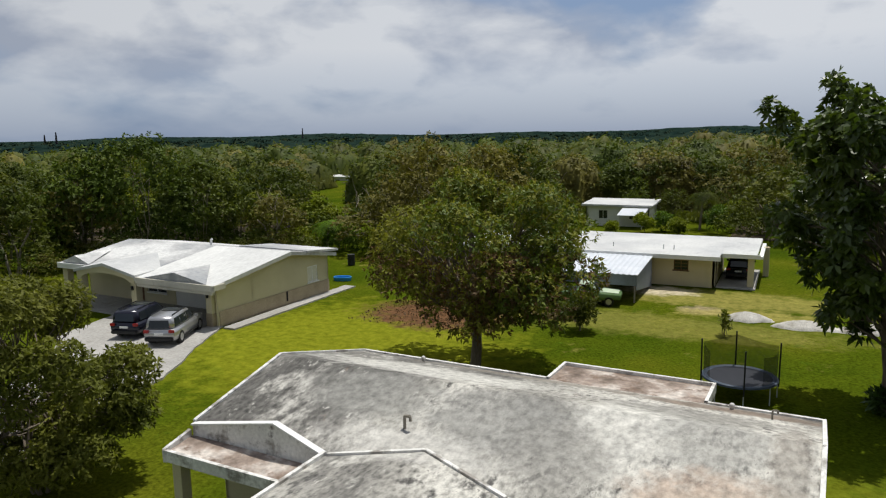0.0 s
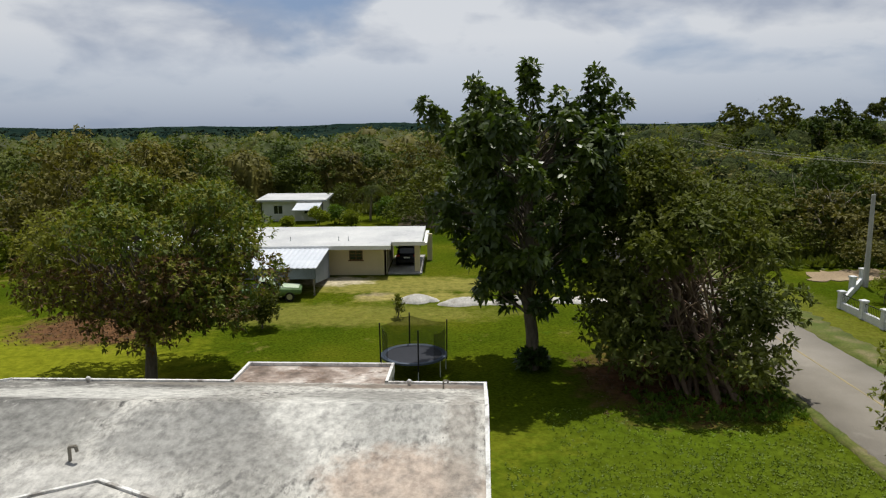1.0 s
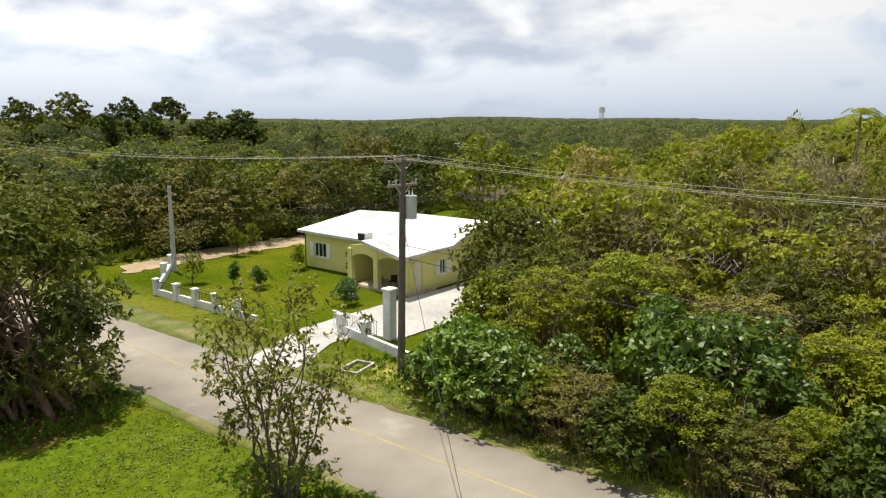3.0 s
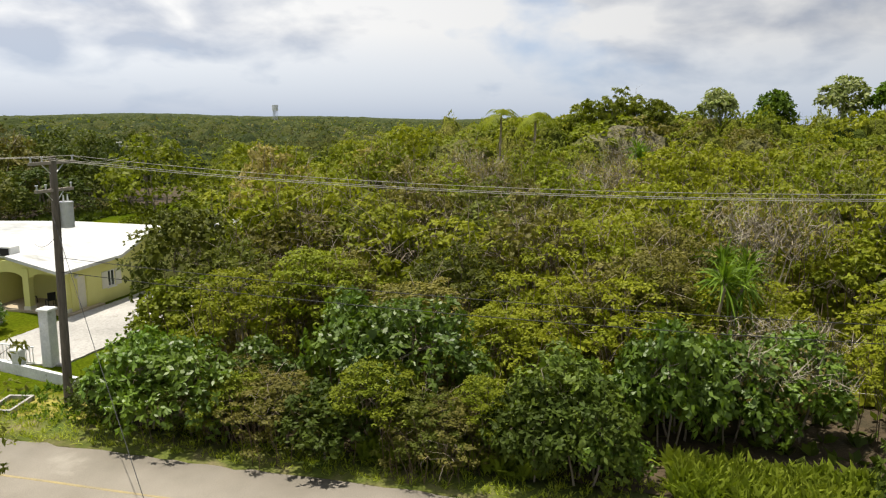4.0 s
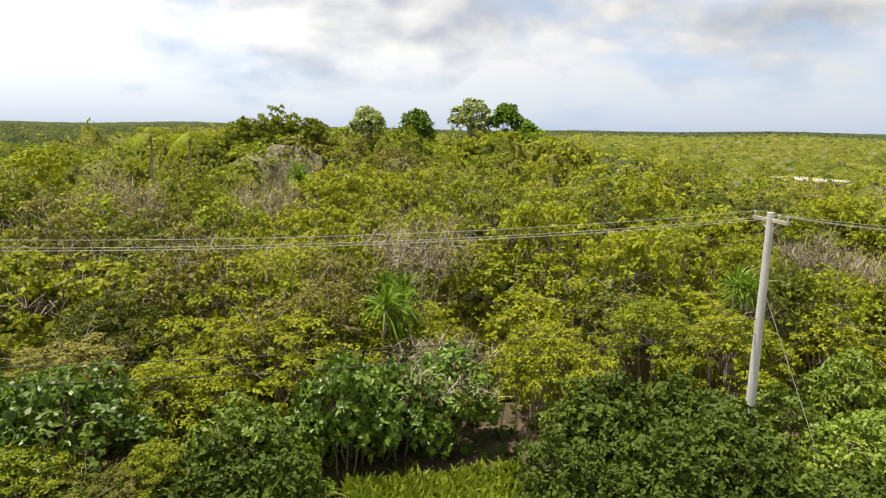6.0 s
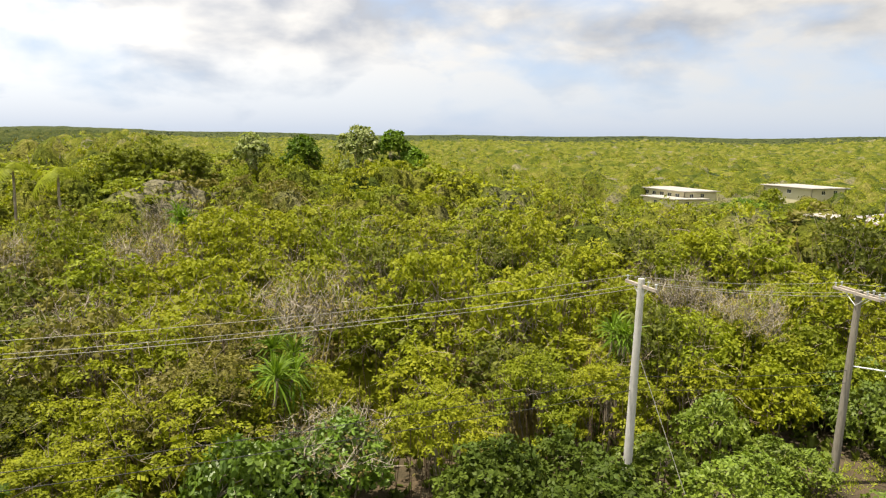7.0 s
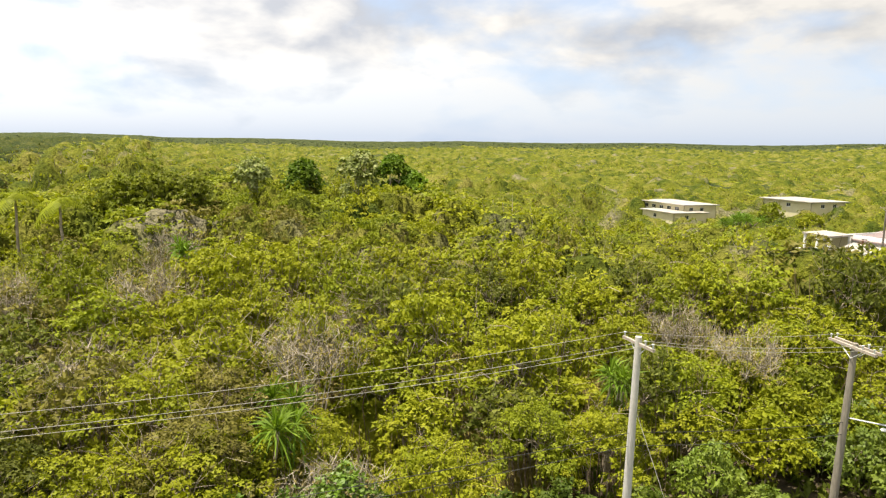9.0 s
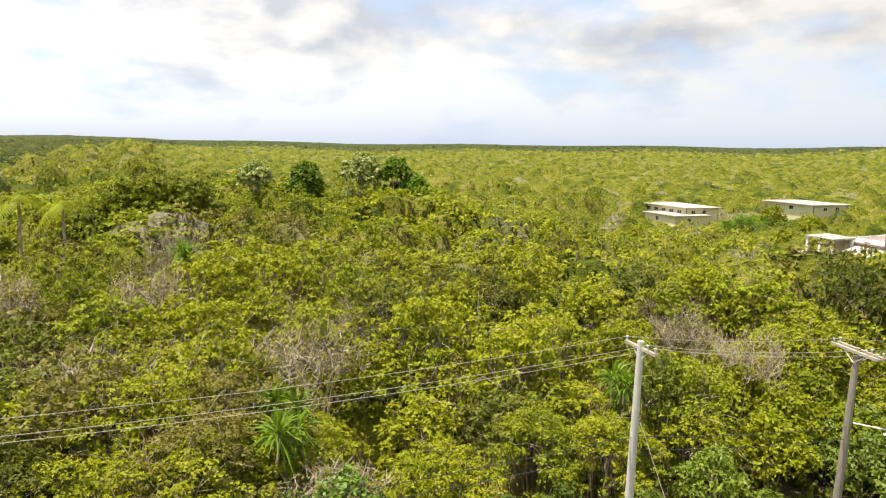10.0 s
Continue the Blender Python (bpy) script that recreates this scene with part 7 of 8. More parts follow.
    base = np.einsum("nk,nkc->nc", blend, V[Q[pick]]) + d * rng_.normal(0, 0.3, (leaves, 1)) * cell
    L, T = leaf_quads(rng_, np.zeros_like(base), unit(d + [0, 0, 0.3]), length, width, 1, 1.0, 0.1, 0.82, 3)
    V[:, 2] = H.ravel()
    L = L.reshape(-1, 3, 3) * ((far[pick] / far.min()) ** 0.7)[:, None, None] + base[:, None]
    for k, m in enumerate(names):
        on = sp == k
        if not on.any():
            continue
        ids, inv = np.unique(Q[on], return_inverse=True)
        arrays("inner_foliage", V[ids], inv.reshape(-1, 4), m, host)
        own = L[sp[pick] == k].reshape(-1, 3)
        if len(own):
            arrays("foliage", own, np.arange(len(own)).reshape(-1, 3), m, host)
    if stem_paths:
        V, Q = tubes(stem_paths, 3)
        arrays("bare_branches", V, Q, "grey_twig", host)
    return host


def woods(label, spots_, r, tufts, per, size, length, width, seed, lobes=12, lower=1.0, twigs=60, twig=0.05, cell=1.0, sink=0.05):
    """Many tufted crowns of a closed wood with bare grey ones among them, one mesh for each foliage.
    Under the tufts lies the lumpy surface of the crowns, on a grid of the given cell."""
    rng_ = np.random.default_rng(seed)
    host = thing("woodland", label, "wood", (0, 0, 0), kind="stuff")
    east = ["leaf_rusty_green", "leaf_olive", "leaf_olive", "leaf_mid", "leaf_olive", "leaf_thicket", "leaf_olive"]
    north = ["leaf_rusty_green", "leaf_mango", "leaf_thicket", "leaf_mango", "leaf_mid", "leaf_mango", "leaf_woods"]
    spots_ = np.array(spots_)
    x0, y0 = spots_.min(0) - 3 * r
    nx, ny = np.ceil((spots_.max(0) + 3 * r - [x0, y0]) / cell).astype(int)
    gx, gy = x0 + np.arange(nx) * cell, y0 + np.arange(ny) * cell
    H = np.full((nx, ny), -99.0)
    protos, bare_protos, shapes = [], [], []
    for k in range(9):
        cl = forest_clumps(rng_, r, 6.6, lobes)[:lobes + lobes // 3]
        shapes.append(np.array(cl))
        protos.append(tufted(rng_, cl, tufts, per, size, length, width, 0.92, 0.18)[0])
        b, o = crown_points(rng_, cl, twigs, 0.3, 0.4)
        b[:, 2] -= 0.9
        bare_protos.append(leaf_quads(rng_, b, unit(o * 0.5 + [0, 0, 0.8]), 1.5, twig, 1, 0.6, -0.1, 0.0, 3)[0])
    made = {}
    for x, y in spots_:
        s = canopy_scale(x, y) * lower * rng_.choice((0.7, 0.82, 0.92, 1.0, 1.1, 1.2))
        wide = (s ** 0.5) * rng_.choice((0.8, 0.9, 1.0, 1.15, 1.3, 1.65))
        u = rng_.random() + noise.noise(Vector((x * 0.035, y * 0.035, 1.5))) * 0.55
        dry = noise.noise(Vector((x * 0.03, y * 0.03, 9.5))) + rng_.uniform(-0.25, 0.25)
        if math.hypot(x, y) > 150 and y < 40:
            dry += 0.10
            s *= rng_.choice((0.7, 0.9, 1.0, 1.15, 1.5))
        a, g = rng_.uniform(0, 6.28), float(rise(x, y))
        c_, s_ = math.cos(a) * wide, math.sin(a) * wide
        put = lambda q: np.stack([q[:, 0] * c_ - q[:, 1] * s_ + x, q[:, 0] * s_ + q[:, 1] * c_ + y, q[:, 2] * s + g], -1)
        m = (north if y > 40 else east)[min(6, max(0, int(u * 7)))]
        k = rng_.integers(9)
        leafy = protos[k].reshape(-1, 3, 3)
        for (cx, cy, cz), (lr, _, lz) in zip(put(shapes[k][:, :3]), shapes[k][:, 3:]):
            lr, lz, cz = max(lr * wide * (1 - sink), 0.75 * cell), lz * s * (1 - 1.5 * sink), cz - 0.25 * size - sink
            i0, j0 = int((cx - lr - x0) / cell) + 1, int((cy - lr - y0) / cell) + 1
            i1, j1 = int((cx + lr - x0) / cell) + 1, int((cy + lr - y0) / cell) + 1
            q = 1 - ((gx[i0:i1, None] - cx) ** 2 + (gy[None, j0:j1] - cy) ** 2) / (lr * lr)
            z = np.where(q > 0, cz + lz * np.sqrt(np.maximum(q, 0)), -99.0)
            more = z > H[i0:i1, j0:j1]
            H[i0:i1, j0:j1] = np.where(more, z, H[i0:i1, j0:j1])
        if y > 50:
            leafy = leafy[rng_.random(len(leafy)) < 0.7]
        if dry > 0.16:
            leafy = leafy[rng_.random(len(leafy)) < 0.45]
            made.setdefault("grey_twig", []).append(put(bare_protos[k]))
        made.setdefault(m, []).append(put(leafy.reshape(-1, 3)))
        if 0.06 < dry <= 0.16:
            made.setdefault("grey_twig", []).append(put(bare_protos[k].reshape(-1, 3, 3)[::2].reshape(-1, 3)))
    for m, vs in made.items():
        V = np.concatenate(vs)
        arrays("bare_twigs" if m == "grey_twig" else "foliage", V, np.arange(len(V)).reshape(-1, 3), m, host)
    hit = H > -50
    X, Y = np.meshgrid(gx, gy, indexing="ij")
    H = np.where(hit, H, rise(X, Y) + 0.1)
    # at this distance the leaves merge into one lumpy sheet
    X, Y = X + rng_.uniform(-0.3, 0.3, X.shape) * cell, Y + rng_.uniform(-0.3, 0.3, X.shape) * cell
    V = np.stack([X, Y, H + rng_.normal(0, 0.1 * cell, H.shape)], -1).reshape(-1, 3)
    i, j = np.nonzero(hit[:-1, :-1] | hit[1:, :-1] | hit[:-1, 1:] | hit[1:, 1:])
    Q = np.stack([i * ny + j, (i + 1) * ny + j, (i + 1) * ny + j + 1, i * ny + j + 1], -1)
    # North of a wavy line the sheet takes the darker, shaded copy.
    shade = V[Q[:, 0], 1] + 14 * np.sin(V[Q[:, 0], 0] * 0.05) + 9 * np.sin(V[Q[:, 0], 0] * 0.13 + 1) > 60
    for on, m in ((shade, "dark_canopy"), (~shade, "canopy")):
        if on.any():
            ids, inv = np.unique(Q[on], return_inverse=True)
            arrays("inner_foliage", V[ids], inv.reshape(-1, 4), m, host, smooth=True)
    return host


def grove(name, label, spots_, sprigs, length, width, seed):
    """Separate leafy trees of a wood's edge with bushes at their feet, one mesh for each foliage."""
    rng_ = np.random.default_rng(seed)
    host = thing(name, label, "wood", (0, 0, 0), kind="stuff")
    palette = ["leaf_rusty_green", "leaf_woods", "leaf_mango", "leaf_woods", "leaf_woods", "leaf_mid"]
    dryish = ["leaf_dry", "leaf_olive", "leaf_mid", "leaf_olive", "leaf_mango", "leaf_mid"]
    sunny = ["leaf_rusty_green", "leaf_woods", "leaf_shade", "leaf_mango", "leaf_woods", "leaf_mid"]
    made, stem_paths, protos = {}, [], []
    for k in range(8):
        cl = forest_clumps(rng_, 3.0, 6.6, 20)
        protos.append((tufted(rng_, cl, sprigs, 11, 0.42, length, width, 0.85, 0.25)[0], *heart(rng_, cl, 0.5, 5)))
    for x, y in spots_:
        gap = math.hypot(x, y - 20)
        front = not wooded(x - 7 * x / gap, y - 7 * (y - 20) / gap)
        for low_ in ((False, True, True) if x < -30 else (False, True, True, True, True, True)) if front else (False,):
            s = canopy_scale(x, y) * (rng_.uniform(0.28, 0.5) if low_ else rng_.uniform(0.75, 1.4))
            a, wide = rng_.uniform(0, 6.28), rng_.uniform(0.6, 0.9) if low_ else rng_.uniform(1.1, 1.65)
            back = rng_.uniform(0.5, 5.0) / gap
            bx, by = (x + rng_.uniform(-4, 4) - x * back, y - (y - 20) * back) if low_ else (x, y)
            V, C, T = protos[rng_.integers(8)]
            if low_:
                V = V.reshape(-1, 3, 3)[::3].reshape(-1, 3)
            g, c_, s_ = float(rise(bx, by)), math.cos(a) * wide, math.sin(a) * wide
            put = lambda q: np.stack([q[:, 0] * c_ - q[:, 1] * s_ + bx, q[:, 0] * s_ + q[:, 1] * c_ + by, q[:, 2] * s + g], -1)
            u = rng_.random() + noise.noise(Vector((x * 0.045, y * 0.045, 1.5))) * 0.5
            m = (dryish if x > 50 and y < 48 else sunny if x > 24 else palette)[min(5, max(0, int(u * 6)))]
            made.setdefault(m, ([], [], []))
            made[m][0].append(put(V))
            made[m][1].append(put(C))
            made[m][2].append(T)
            if not low_:
                for k in range(3):
                    f = np.array([bx + rng_.normal(0, 0.5), by + rng_.normal(0, 0.5), g - 0.3])
                    stem_paths.append(branch_path(rng_, f, f + [rng_.normal(0, 1.2), rng_.normal(0, 1.2), 4.0 * s], 0.14, 0.07, 4, 0.06))
                for k in range(12 if u < 0.2 else 0):
                    b = np.array([bx, by, g + 4.9 * s]) + rng_.normal(0, 1.2, 3) * [1, 1, 0.3]
                    stem_paths.append(branch_path(rng_, b, b + unit(rng_.normal(0, 0.6, 3) + [0, 0, 1.0]) * rng_.uniform(1.4, 2.8), 0.04, 0.015, 4, 0.12))
    for m, (vs, cs, ts) in made.items():
        V = np.concatenate(vs)
        arrays("foliage", V, np.arange(len(V)).reshape(-1, 3), m, host)
        step = np.cumsum([0] + [len(c) for c in cs[:-1]])
        arrays("inner_foliage", np.concatenate(cs), np.concatenate([t + k for t, k in zip(ts, step)]), m, host)
    V, Q = tubes(stem_paths, 3)
    tagged(arrays("brushwood", V, Q, "grey_twig", host), kind="stuff")
    return host


beside = lambda p_: p_[0] > 52 and 17 < p_[1] < 46 and p_[0] < 84
edge_spots = [p_ for p_ in grid_spots(0, 118, 6.6) if (beside(p_) or not (p_[0] > 0 and p_[1] < 58)) and not (p_[0] > 24 and p_[1] > 80)]
middle = [p_ for p_ in grid_spots(NEAR, MIDDLE, 5.0) if (p_[0] > 0 and p_[1] < 58) or math.hypot(*p_) > 116 or (p_[0] > 24 and p_[1] > 77)]
grove("woodland", "dark leafy trees with bushes at their feet behind the houses", edge_spots, 130, 0.32, 0.24, 15)
east_ = lambda p_: p_[0] > 24 and not beside(p_) and -148 < math.degrees(math.atan2(-p_[0], p_[1])) < -6
belt = lambda lo, hi, step: [p_ for p_ in grid_spots(lo, hi, step) if east_(p_) and (p_[1] < 58 or p_[1] > 77 or p_[0] > 118)]
woods("olive-green thicket crowns with bare grey branches", [p_ for p_ in near[300:] if east_(p_)] + belt(NEAR, 104, 4.4), 2.9, 160, 10, 0.34, 0.26, 0.21, 41, 20, 1.0, 80, 0.045, 0.64, 0.3)
woods("rolling olive-green thicket with bare grey crowns", belt(104, 165, 5.0), 3.2, 80, 6, 0.45, 0.34, 0.27, 42, 18, 1.0, 60, 0.065, 0.88, 0.16)
woods("distant tropical woodland of rounded crowns", belt(165, 310, 6.4), 3.8, 52, 4, 0.75, 0.62, 0.50, 43, 14, 1.0, 70, 0.16, 1.6)
woods("far woodland of rounded crowns", belt(310, 700, 11.0), 6.0, 20, 3, 1.2, 1.1, 0.9, 44, 12, 1.05, 26, 0.26, 2.8)
woods("far woodland near the horizon", [p_ for p_ in belt(700, 1700, 22.0) if p_[1] < 0.9 * p_[0]], 11.0, 4, 2, 2.0, 1.6, 1.2, 45, 8, 1.0, 4, 0.4, 6.0)
canopy("woodland", "dense dark wood behind the houses", [p_ for p_ in near[300:] + middle if not beside(p_) and not east_(p_)], 0.67, 90000, 0.39, 0.33, 5, 18, 1.0, 6)
canopy("woodland", "distant rolling woodland canopy", [p_ for p_ in grid_spots(MIDDLE, FAR, 6.6) if not east_(p_)], 1.35, 50000, 0.76, 0.62, 6, 12)
canopy("understorey", "low tangled growth between the thicket trees", [p_ for p_ in near[:300] if p_[0] > 31], 0.5, 30000, 0.3, 0.2, 7, 9, 0.42)


def far_lumps(label, lo, hi, count, seed, turns=(-160, 75), material="far_crowns"):
    """Far tree crowns: rough masses of foliage, as leaves cannot be told apart there."""
    rng_ = np.random.default_rng(seed)
    r = np.sqrt(rng_.uniform(lo * lo, hi * hi, count))
    a = np.radians(rng_.uniform(*turns, count))
    x, y = -r * np.sin(a), r * np.cos(a)
    size = rng_.uniform(1.4, 3.4, count) * (r / lo) ** 0.4
    c = np.stack([x, y, rise(x, y) + rng_.uniform(4.5, 8.5, count) - size * 0.5 + 5.0 * ease(1500, 2300, r) * ease(0, 400, x - y)], -1)
    c, size = np.repeat(c, 20, 0), np.repeat(size, 20)[:, None]
    d = unit(rng_.normal(0, 1, (len(c), 3)) + [0, 0, 1.0])
    V, Q = leaf_quads(rng_, np.zeros_like(c), d, 0.5, 0.45, 1, 1.0, 0.0, 0.85, 3)
    V = V.reshape(-1, 3, 3) * size[:, None] + (c + d * size * [1, 1, 0.75])[:, None]
    return tagged(arrays("far_woods", V.reshape(-1, 3), Q, material), label, "woods", kind="stuff")


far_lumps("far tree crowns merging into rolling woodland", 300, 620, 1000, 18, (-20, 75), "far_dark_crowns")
far_lumps("far tree crowns near the horizon, haze in their dark blue-green", 1650, 2200, 2400, 9, (-152, -10), "far_dark_crowns")
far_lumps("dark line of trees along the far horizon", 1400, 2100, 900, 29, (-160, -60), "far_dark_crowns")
far_lumps("far tree crowns near the horizon, haze in their dark blue-green", 600, 1300, 900, 19, (-30, 75), "far_dark_crowns")


def far_canopy(x, y):
    low_ = 1 - 0.42 * ease(70, 150, 0.62 * x - 0.78 * y) * (y < 0)
    z = rise(x, y) + 4.9 * low_ - 4.0 * (1 - ease(285, 306, np.hypot(x, y))) - 3.5 * (1 - ease(1550, 1750, np.hypot(x, y))) * (x > 24)
    out_ = np.empty(x.size)
    for i, (a, b) in enumerate(zip(x.ravel(), y.ravel())):
        out_[i] = 4.2 * (0.5 - abs(noise.noise(Vector((a * 0.06, b * 0.06, 2))))) + 1.6 * noise.noise(Vector((a * 0.17, b * 0.17, 4))) + 2.5 * noise.noise(Vector((a * 0.012, b * 0.012, 6)))
    return z + out_.reshape(x.shape) + 3.0 * ease(900, 2200, np.hypot(x, y)) + 5.0 * ease(1500, 2300, np.hypot(x, y)) * ease(0, 400, x - y)


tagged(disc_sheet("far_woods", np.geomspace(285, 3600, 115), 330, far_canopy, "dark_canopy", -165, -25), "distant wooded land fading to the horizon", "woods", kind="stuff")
tagged(disc_sheet("far_woods", np.geomspace(285, 3600, 115), 260, far_canopy, "far_woods", -25, 80), "distant wooded land to the horizon, dark blue-green for haze and shade", "woods", kind="stuff")


# ---- single trees that stand out of the woods ----
def wood_tree(name, label, x, y, top_, r, material, seed, lobes=11, sprigs=420, length=0.55, width=0.26, foot=None, tufts=0):
    t = forest_tree(seed, label, material, r, max(3.0, top_ - (G(x, y) if foot is None else foot)), sprigs, 24 if tufts else 5, length, width, name, 1, lobes, 0.55, tufts=tufts)
    t.matrix_world = pose(x, y, G(x, y) if foot is None else foot)
    return t


for x, y, top_, r in ((80.0, -1.2, 15.5, 4.2), (81.0, 2.0, 14.7, 3.4), (79.4, -4.6, 14.7, 3.6)):
    wood_tree("tree", "wide dark umbrella-shaped tree on the knoll", x, y, top_, r, "leaf_thicket", 201 + int(y * 3), 20, 0, 0.30, 0.24, tufts=230)
for i, (x, y, z, r) in enumerate(((92.0, -12.4, 16.3, 2.4), (91.0, -18.6, 15.8, 2.3), (86.5, -24.7, 17.4, 2.6), (85.3, -28.9, 16.8, 1.9), (84.5, -31.2, 14.6, 1.7))):
    wood_tree("tree", "pale-leaved broad tree on the knoll", x, y, z, r, "leaf_white" if i in (0, 2) else "leaf_bright", 210 + i, 12, 420, 0.5, 0.32, foot=z - 8.0)
for i, (x, y, z, r, mt, lab) in enumerate(((-57.6, 50.1, 13.3, 5.2, "leaf_shade", "tall dark rounded tree behind the house"), (-61.0, 46.6, 11.4, 4.6, "leaf_shade", "dark rounded tree behind the house"), (-54.4, 54.6, 10.2, 4.4, "leaf_woods", "dark rounded tree behind the house"),
                                           (-66, 40, 10.5, 4.6, "leaf_mango", "dark rounded tree behind the house"), (-49.5, 68.0, 5.4, 3.2, "leaf_mid", "green rounded tree behind the house"),
                                           (-33.4, 64.0, 12.3, 6.2, "leaf_tan", "large brownish tree with thinning crown"), (-27.2, 66.5, 11.4, 4.6, "leaf_tan", "brownish tree with thinning crown"), (-25.8, 71.0, 11.0, 4.6, "leaf_woods", "olive tree with bare upper branches"),
                                           (62.3, 136.4, 17.6, 5.5, "leaf_mango", "tall dark tree on the skyline"), (55.2, 139.5, 15.8, 5.0, "leaf_mango", "tall dark tree on the skyline"), (70.7, 132.2, 16.2, 5.5, "leaf_woods", "tall dark tree on the skyline"), (77, 128, 16.6, 4.0, "leaf_mango", "tall dark tree on the skyline"), (88.4, 121.2, 14.2, 4.5, "leaf_woods", "tall tree on the skyline"),
                                           *[(52 + 4.4 * k + (k % 3), 128 - 1.3 * k + 5 * (k % 2), 10.5 + (k * 7 % 5) * 0.7, 4.2, ("leaf_woods", "leaf_mango")[k % 2], "dark leafy tree under the skyline") for k in range(10)], (18.0, 62.0, 9.2, 4.2, "leaf_mango", "dark tree beside the road"), (14.5, 70.0, 10.2, 4.6, "leaf_mango", "dark tree beside the road"), (9.5, 76.0, 9.6, 4.4, "leaf_woods", "dark tree beside the road"),
                                           (33.6, 21.6, 7.9, 3.2, "leaf_mango", "open tree with pale branches leaning over the drive"), (30.0, 20.0, 4.6, 2.3, "leaf_mid", "green bush by the gate wall"), (40.5, 20.2, 7.4, 2.8, "leaf_mid", "olive tree leaning over the drive"), (47, 21.0, 8.0, 3.2, "leaf_olive", "olive tree beside the drive"))):
    fine = i < 8 or i > 25
    wood_tree("tree", lab, x, y, z, r, mt, 230 + i, 24, 1100, *((0.24, 0.17) if i > 25 else (0.34, 0.22) if fine else (0.46, 0.36)), tufts=0 if fine else 170)


FILL = [(-50, 57.5, 3.2, 2.8, "leaf_woods"), (-46.5, 60.0, 2.8, 2.6, "leaf_mid"), (-43.2, 63.5, 2.4, 2.6, "leaf_bright"), (-39.5, 66.0, 3.0, 2.8, "leaf_mid"), (-54, 56, 4.0, 3.2, "leaf_woods"), (-36.4, 62.0, 3.4, 2.6, "leaf_mango"), (-48, 66, 4.2, 3.2, "leaf_woods"), (-60, 52, 4.4, 3.4, "leaf_shade"), (-63, 44, 4.4, 3.4, "leaf_shade"), (-57, 58, 5.0, 3.6, "leaf_shade"), (28.8, -33.7, 5.2, 2.6, "leaf_olive"), (30.4, -37.0, 5.4, 2.6, "leaf_mid"), (27.0, -30.6, 4.6, 2.3, "leaf_olive"), (26.6, -36.2, 4.4, 2.3, "leaf_mid"), (32.4, -33.6, 5.6, 2.6, "leaf_olive")]
for x, y, top_, r, mt in (*FILL, (25.6, 6.9, 5.8, 3.1, "leaf_verge"), (24.3, 1.2, 4.3, 2.5, "leaf_fresh"), (27.3, -3.2, 4.2, 2.1, "leaf_verge"), (28.2, -7.4, 4.8, 2.2, "leaf_verge"), (25.2, 13.4, 3.4, 2.0, "leaf_verge"), (24.4, -12.4, 4.2, 2.5, "leaf_shade"), (20.6, -15.6, 4.4, 2.6, "leaf_shade")):
    wood_tree("bush", "large rounded bush with broad glossy green leaves", x, y, top_, r, mt, 900 + int(x * 10), 24, 760 if x > 20 else 480, 0.26, 0.15)


def pandanus(at, height, seed):
    rng_ = np.random.default_rng(seed)
    heads = [np.array([rng_.normal(0, 0.7), rng_.normal(0, 0.7), height + rng_.uniform(-0.6, 0.3)]) for _ in range(4)]
    V, Q = leaf_quads(rng_, np.array(heads), np.tile([[0, 0, 0.55]], (4, 1)), 1.6, 0.12, 46, 0.85, 0.3)
    return plant("screw_pine", "spiky green screw pine in the thicket", "screw pine", at, [branch_path(rng_, (0, 0, -0.4), h_, 0.09, 0.06, 5, 0.06) for h_ in heads], "pale_bark", [("fronds", (V, Q), "leaf_bright")], sides=5)


for i, (x, y, h_) in enumerate(((31.4, -23.2, 5.6), (31.2, -4.8, 5.6), (33.4, -5.8, 5.4), (60.5, -2.0, 7.4))):
    pandanus((x, y, G(x, y)), h_, 300 + i)
for i, (x, y, h_) in enumerate(((140.2, -140.3, 3.0), (143.0, -144.0, 3.4), (146.5, -149.0, 3.0), (138.0, -137.2, 2.6), (141.5, -147.5, 2.8))):
    t = pandanus((x, y, G(x, y)), h_, 320 + i)
    t.scale = (1.9, 1.9, 1.2)
for x, y, top_, r, mt in ((150, -163, 3.4, 4.0, "leaf_mid"), (139, -166, 1.2, 4.0, "leaf_olive"), (126, -140, -0.2, 3.4, "leaf_olive"), (84.6, -111.6, 0.4, 2.3, "leaf_rust")):
    wood_tree("bush", "rounded bush beside a far house", x, y, top_, r, mt, 400 + int(x), 16, 420, 0.5, 0.34, foot=-4.4)
palm("coconut palm rising from the woods", (74.2, 10.8, G(74, 10.8)), 10.2, 12, 16, 2.6)
palm("coconut palm rising from the woods", (71.7, 7.0, G(71.7, 7)), 9.6, 13, 16, 2.6)
for o in [o for k in (*fine_kinds, *coarse_kinds, *broad, *bares) for o in (*k.children_recursive, k)]:
    bpy.data.objects.remove(o)


# ---- the ground under the woods to the north and west ----
cell = 6.0
cols, rows_ = 90, 36
corner = [(-270 + i * cell, 54 + j * cell) for i in range(cols + 1) for j in range(rows_ + 1)]
cx, cy = np.array(corner).T
faces = np.array([(i * (rows_ + 1) + j, (i + 1) * (rows_ + 1) + j, (i + 1) * (rows_ + 1) + j + 1, i * (rows_ + 1) + j + 1) for i in range(cols) for j in range(rows_) if wooded(-267 + i * cell, 57 + j * cell) and math.hypot(-267 + i * cell, 57 + j * cell) > 86])
tagged(arrays("forest_floor", np.stack([cx, cy, rise(cx, cy) + 0.05], -1), faces, "red_leaf_litter"), "leaf litter under the woods, darkened for shade", "forest floor", kind="structure")


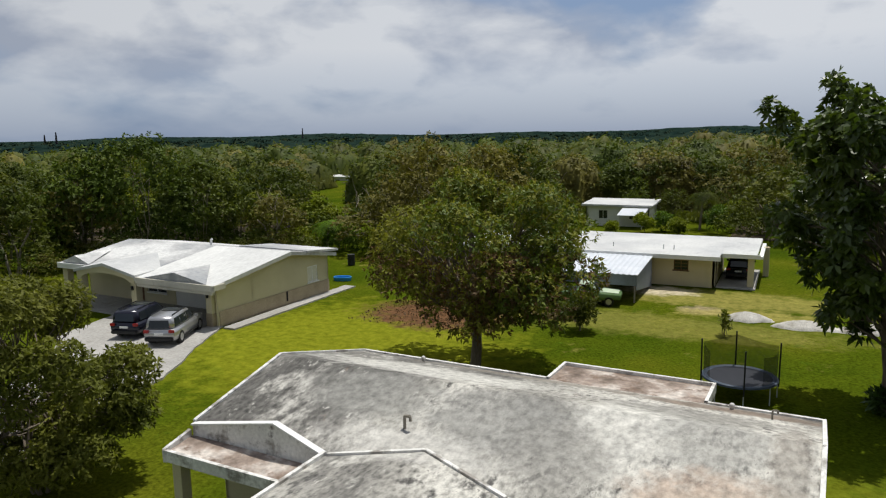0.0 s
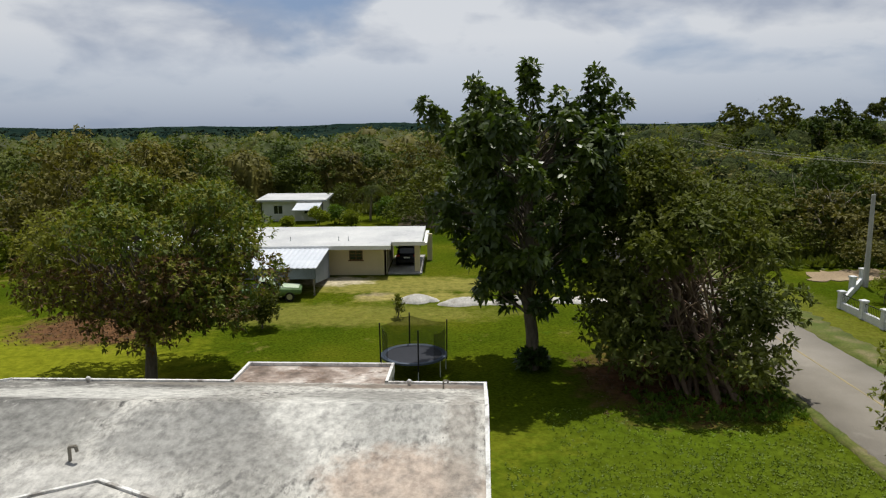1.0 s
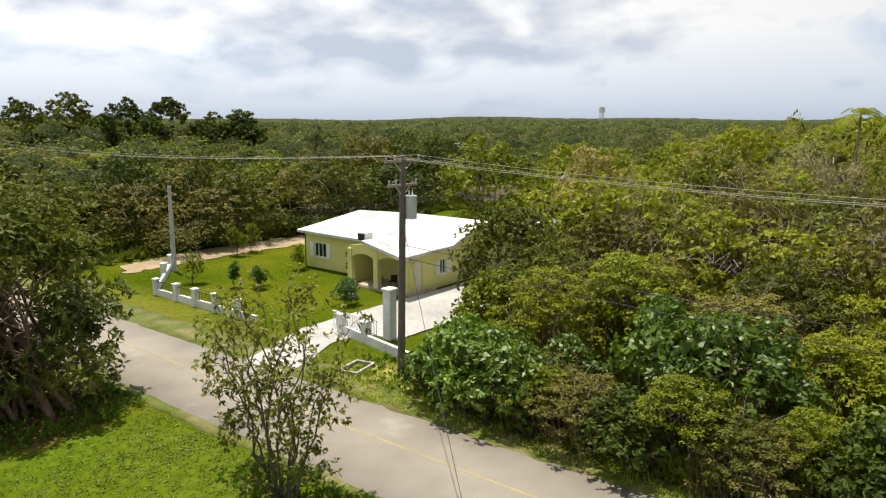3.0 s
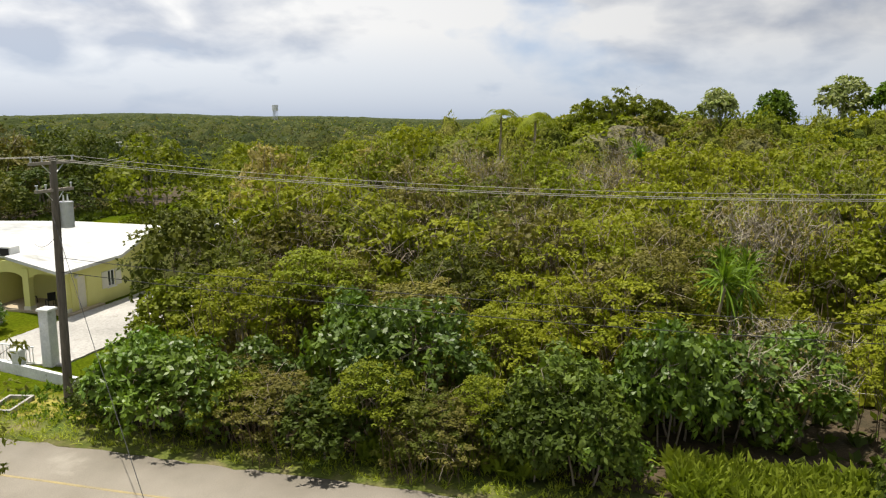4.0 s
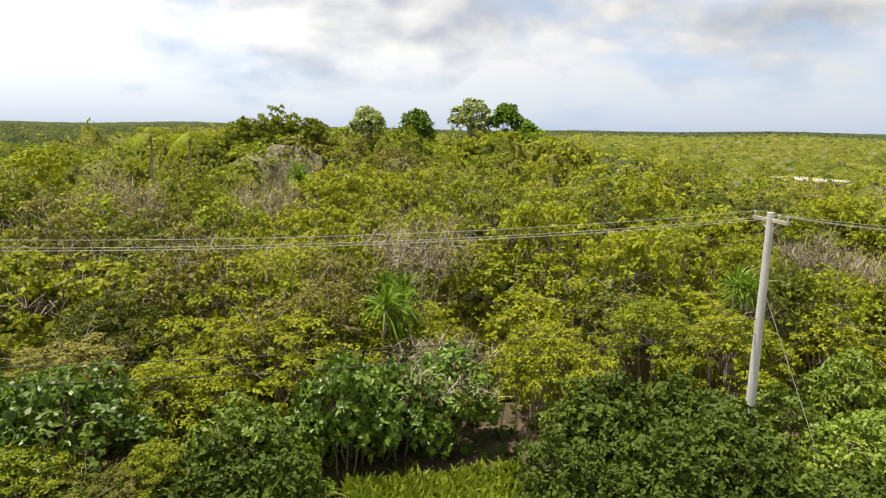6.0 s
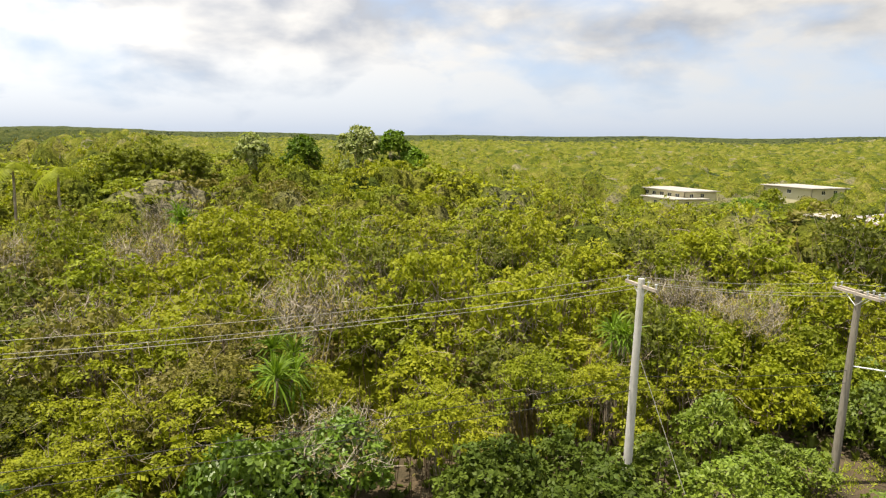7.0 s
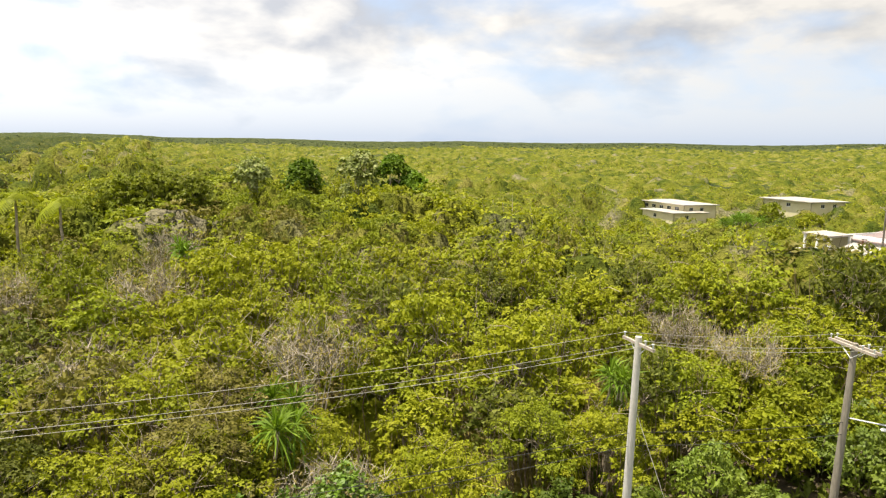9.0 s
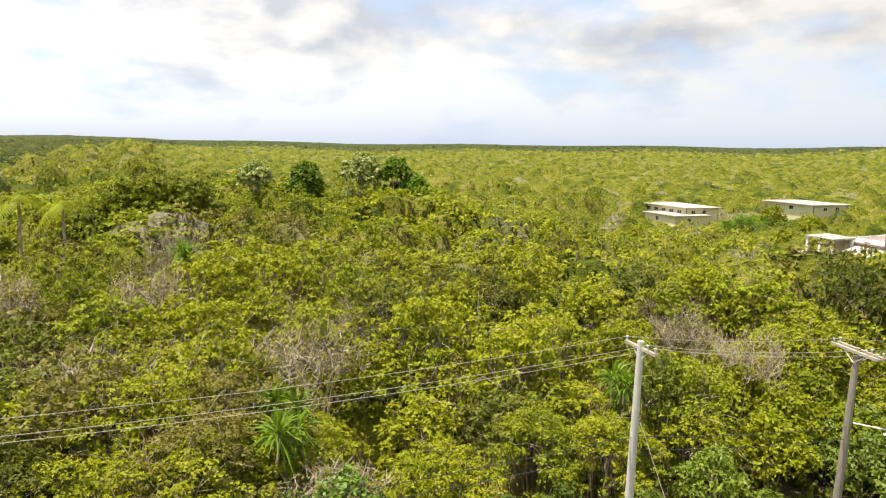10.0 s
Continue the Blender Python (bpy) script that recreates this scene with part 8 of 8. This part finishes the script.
# ---- low growth ----
def scatter(name, label, category, boxes_, count, length, width, per, material, seed, upright=1.0, droop=0.2):
    """Tufts of grass, weeds or fern over stretches of the ground."""
    rng_ = np.random.default_rng(seed)
    pts = []
    area = np.array([(x1 - x0) * (y1 - y0) for x0, y0, x1, y1 in boxes_], float)
    for (x0, y0, x1, y1), n in zip(boxes_, rng_.multinomial(count, area / area.sum())):
        pts.append(np.c_[rng_.uniform(x0, x1, n), rng_.uniform(y0, y1, n)])
    p = np.concatenate(pts)
    p = np.c_[p, rise(p[:, 0], p[:, 1]) - 0.02]
    V, Q = leaf_quads(rng_, p, np.tile([[0, 0, upright]], (len(p), 1)), length, width, per, 0.7, droop)
    return tagged(arrays(name, V, Q, material), label, category, kind="stuff")


scatter("ferns", "bright yellow-green fern and sword grass along the verge", "fern", [(21.8, -9.2, 24.6, -2.6), (19.0, -15, 22, -9), (22.4, 1.5, 23.6, 8)], 900, 1.15, 0.16, 9, "leaf_fern", 61, 1.7, 0.3)
scatter("dry_grass", "tall beige dry grass beside the small tree", "grass", [(-15.0, 43.6, -12.4, 45.4)], 160, 1.0, 0.05, 8, "leaf_straw", 67, 0.9)
scatter("verge_grass", "tall dry grass along the verge", "grass", [(21.2, -40, 23.6, 20), (20.9, 20, 24.0, 25)], 2600, 0.34, 0.03, 6, "leaf_yellow", 62)
scatter("lawn_grass", "uneven tufts of short grass and clover in the lawn", "grass", [(2, 13.5, 14.8, 24), (4, 22, 14.8, 29)], 4200, 0.10, 0.05, 4, "leaf_fresh", 69, 0.4)
scatter("weeds", "low weeds by the pole and garden wall", "weeds", [(22.6, 17.5, 27.2, 24.5), (13.0, 13.0, 15.2, 20.0), (8, 27.5, 15, 31)], 900, 0.32, 0.10, 6, "leaf_bright", 64, 0.8)
scatter("fallen_leaves", "brown fallen leaves under the trees", "leaves", [(-26, 38.5, -16, 45.5), (6.5, 28, 14, 36)], 2200, 0.17, 0.08, 2, "leaf_rust", 65, 0.15)
scatter("undergrowth", "dark undergrowth along the edge of the woods", "undergrowth", [(24, 58.2, 84, 64), (-30, 98, 10, 106), (-64, 53, -46, 58)], 2600, 1.1, 0.4, 5, "leaf_woods", 68, 0.9)
scatter("undergrowth", "green undergrowth between the thicket stems", "undergrowth", [(23.5, -62, 62, 19), (24, -40, 33, 14)], 3000, 0.75, 0.3, 5, "leaf_woods", 66, 0.9)
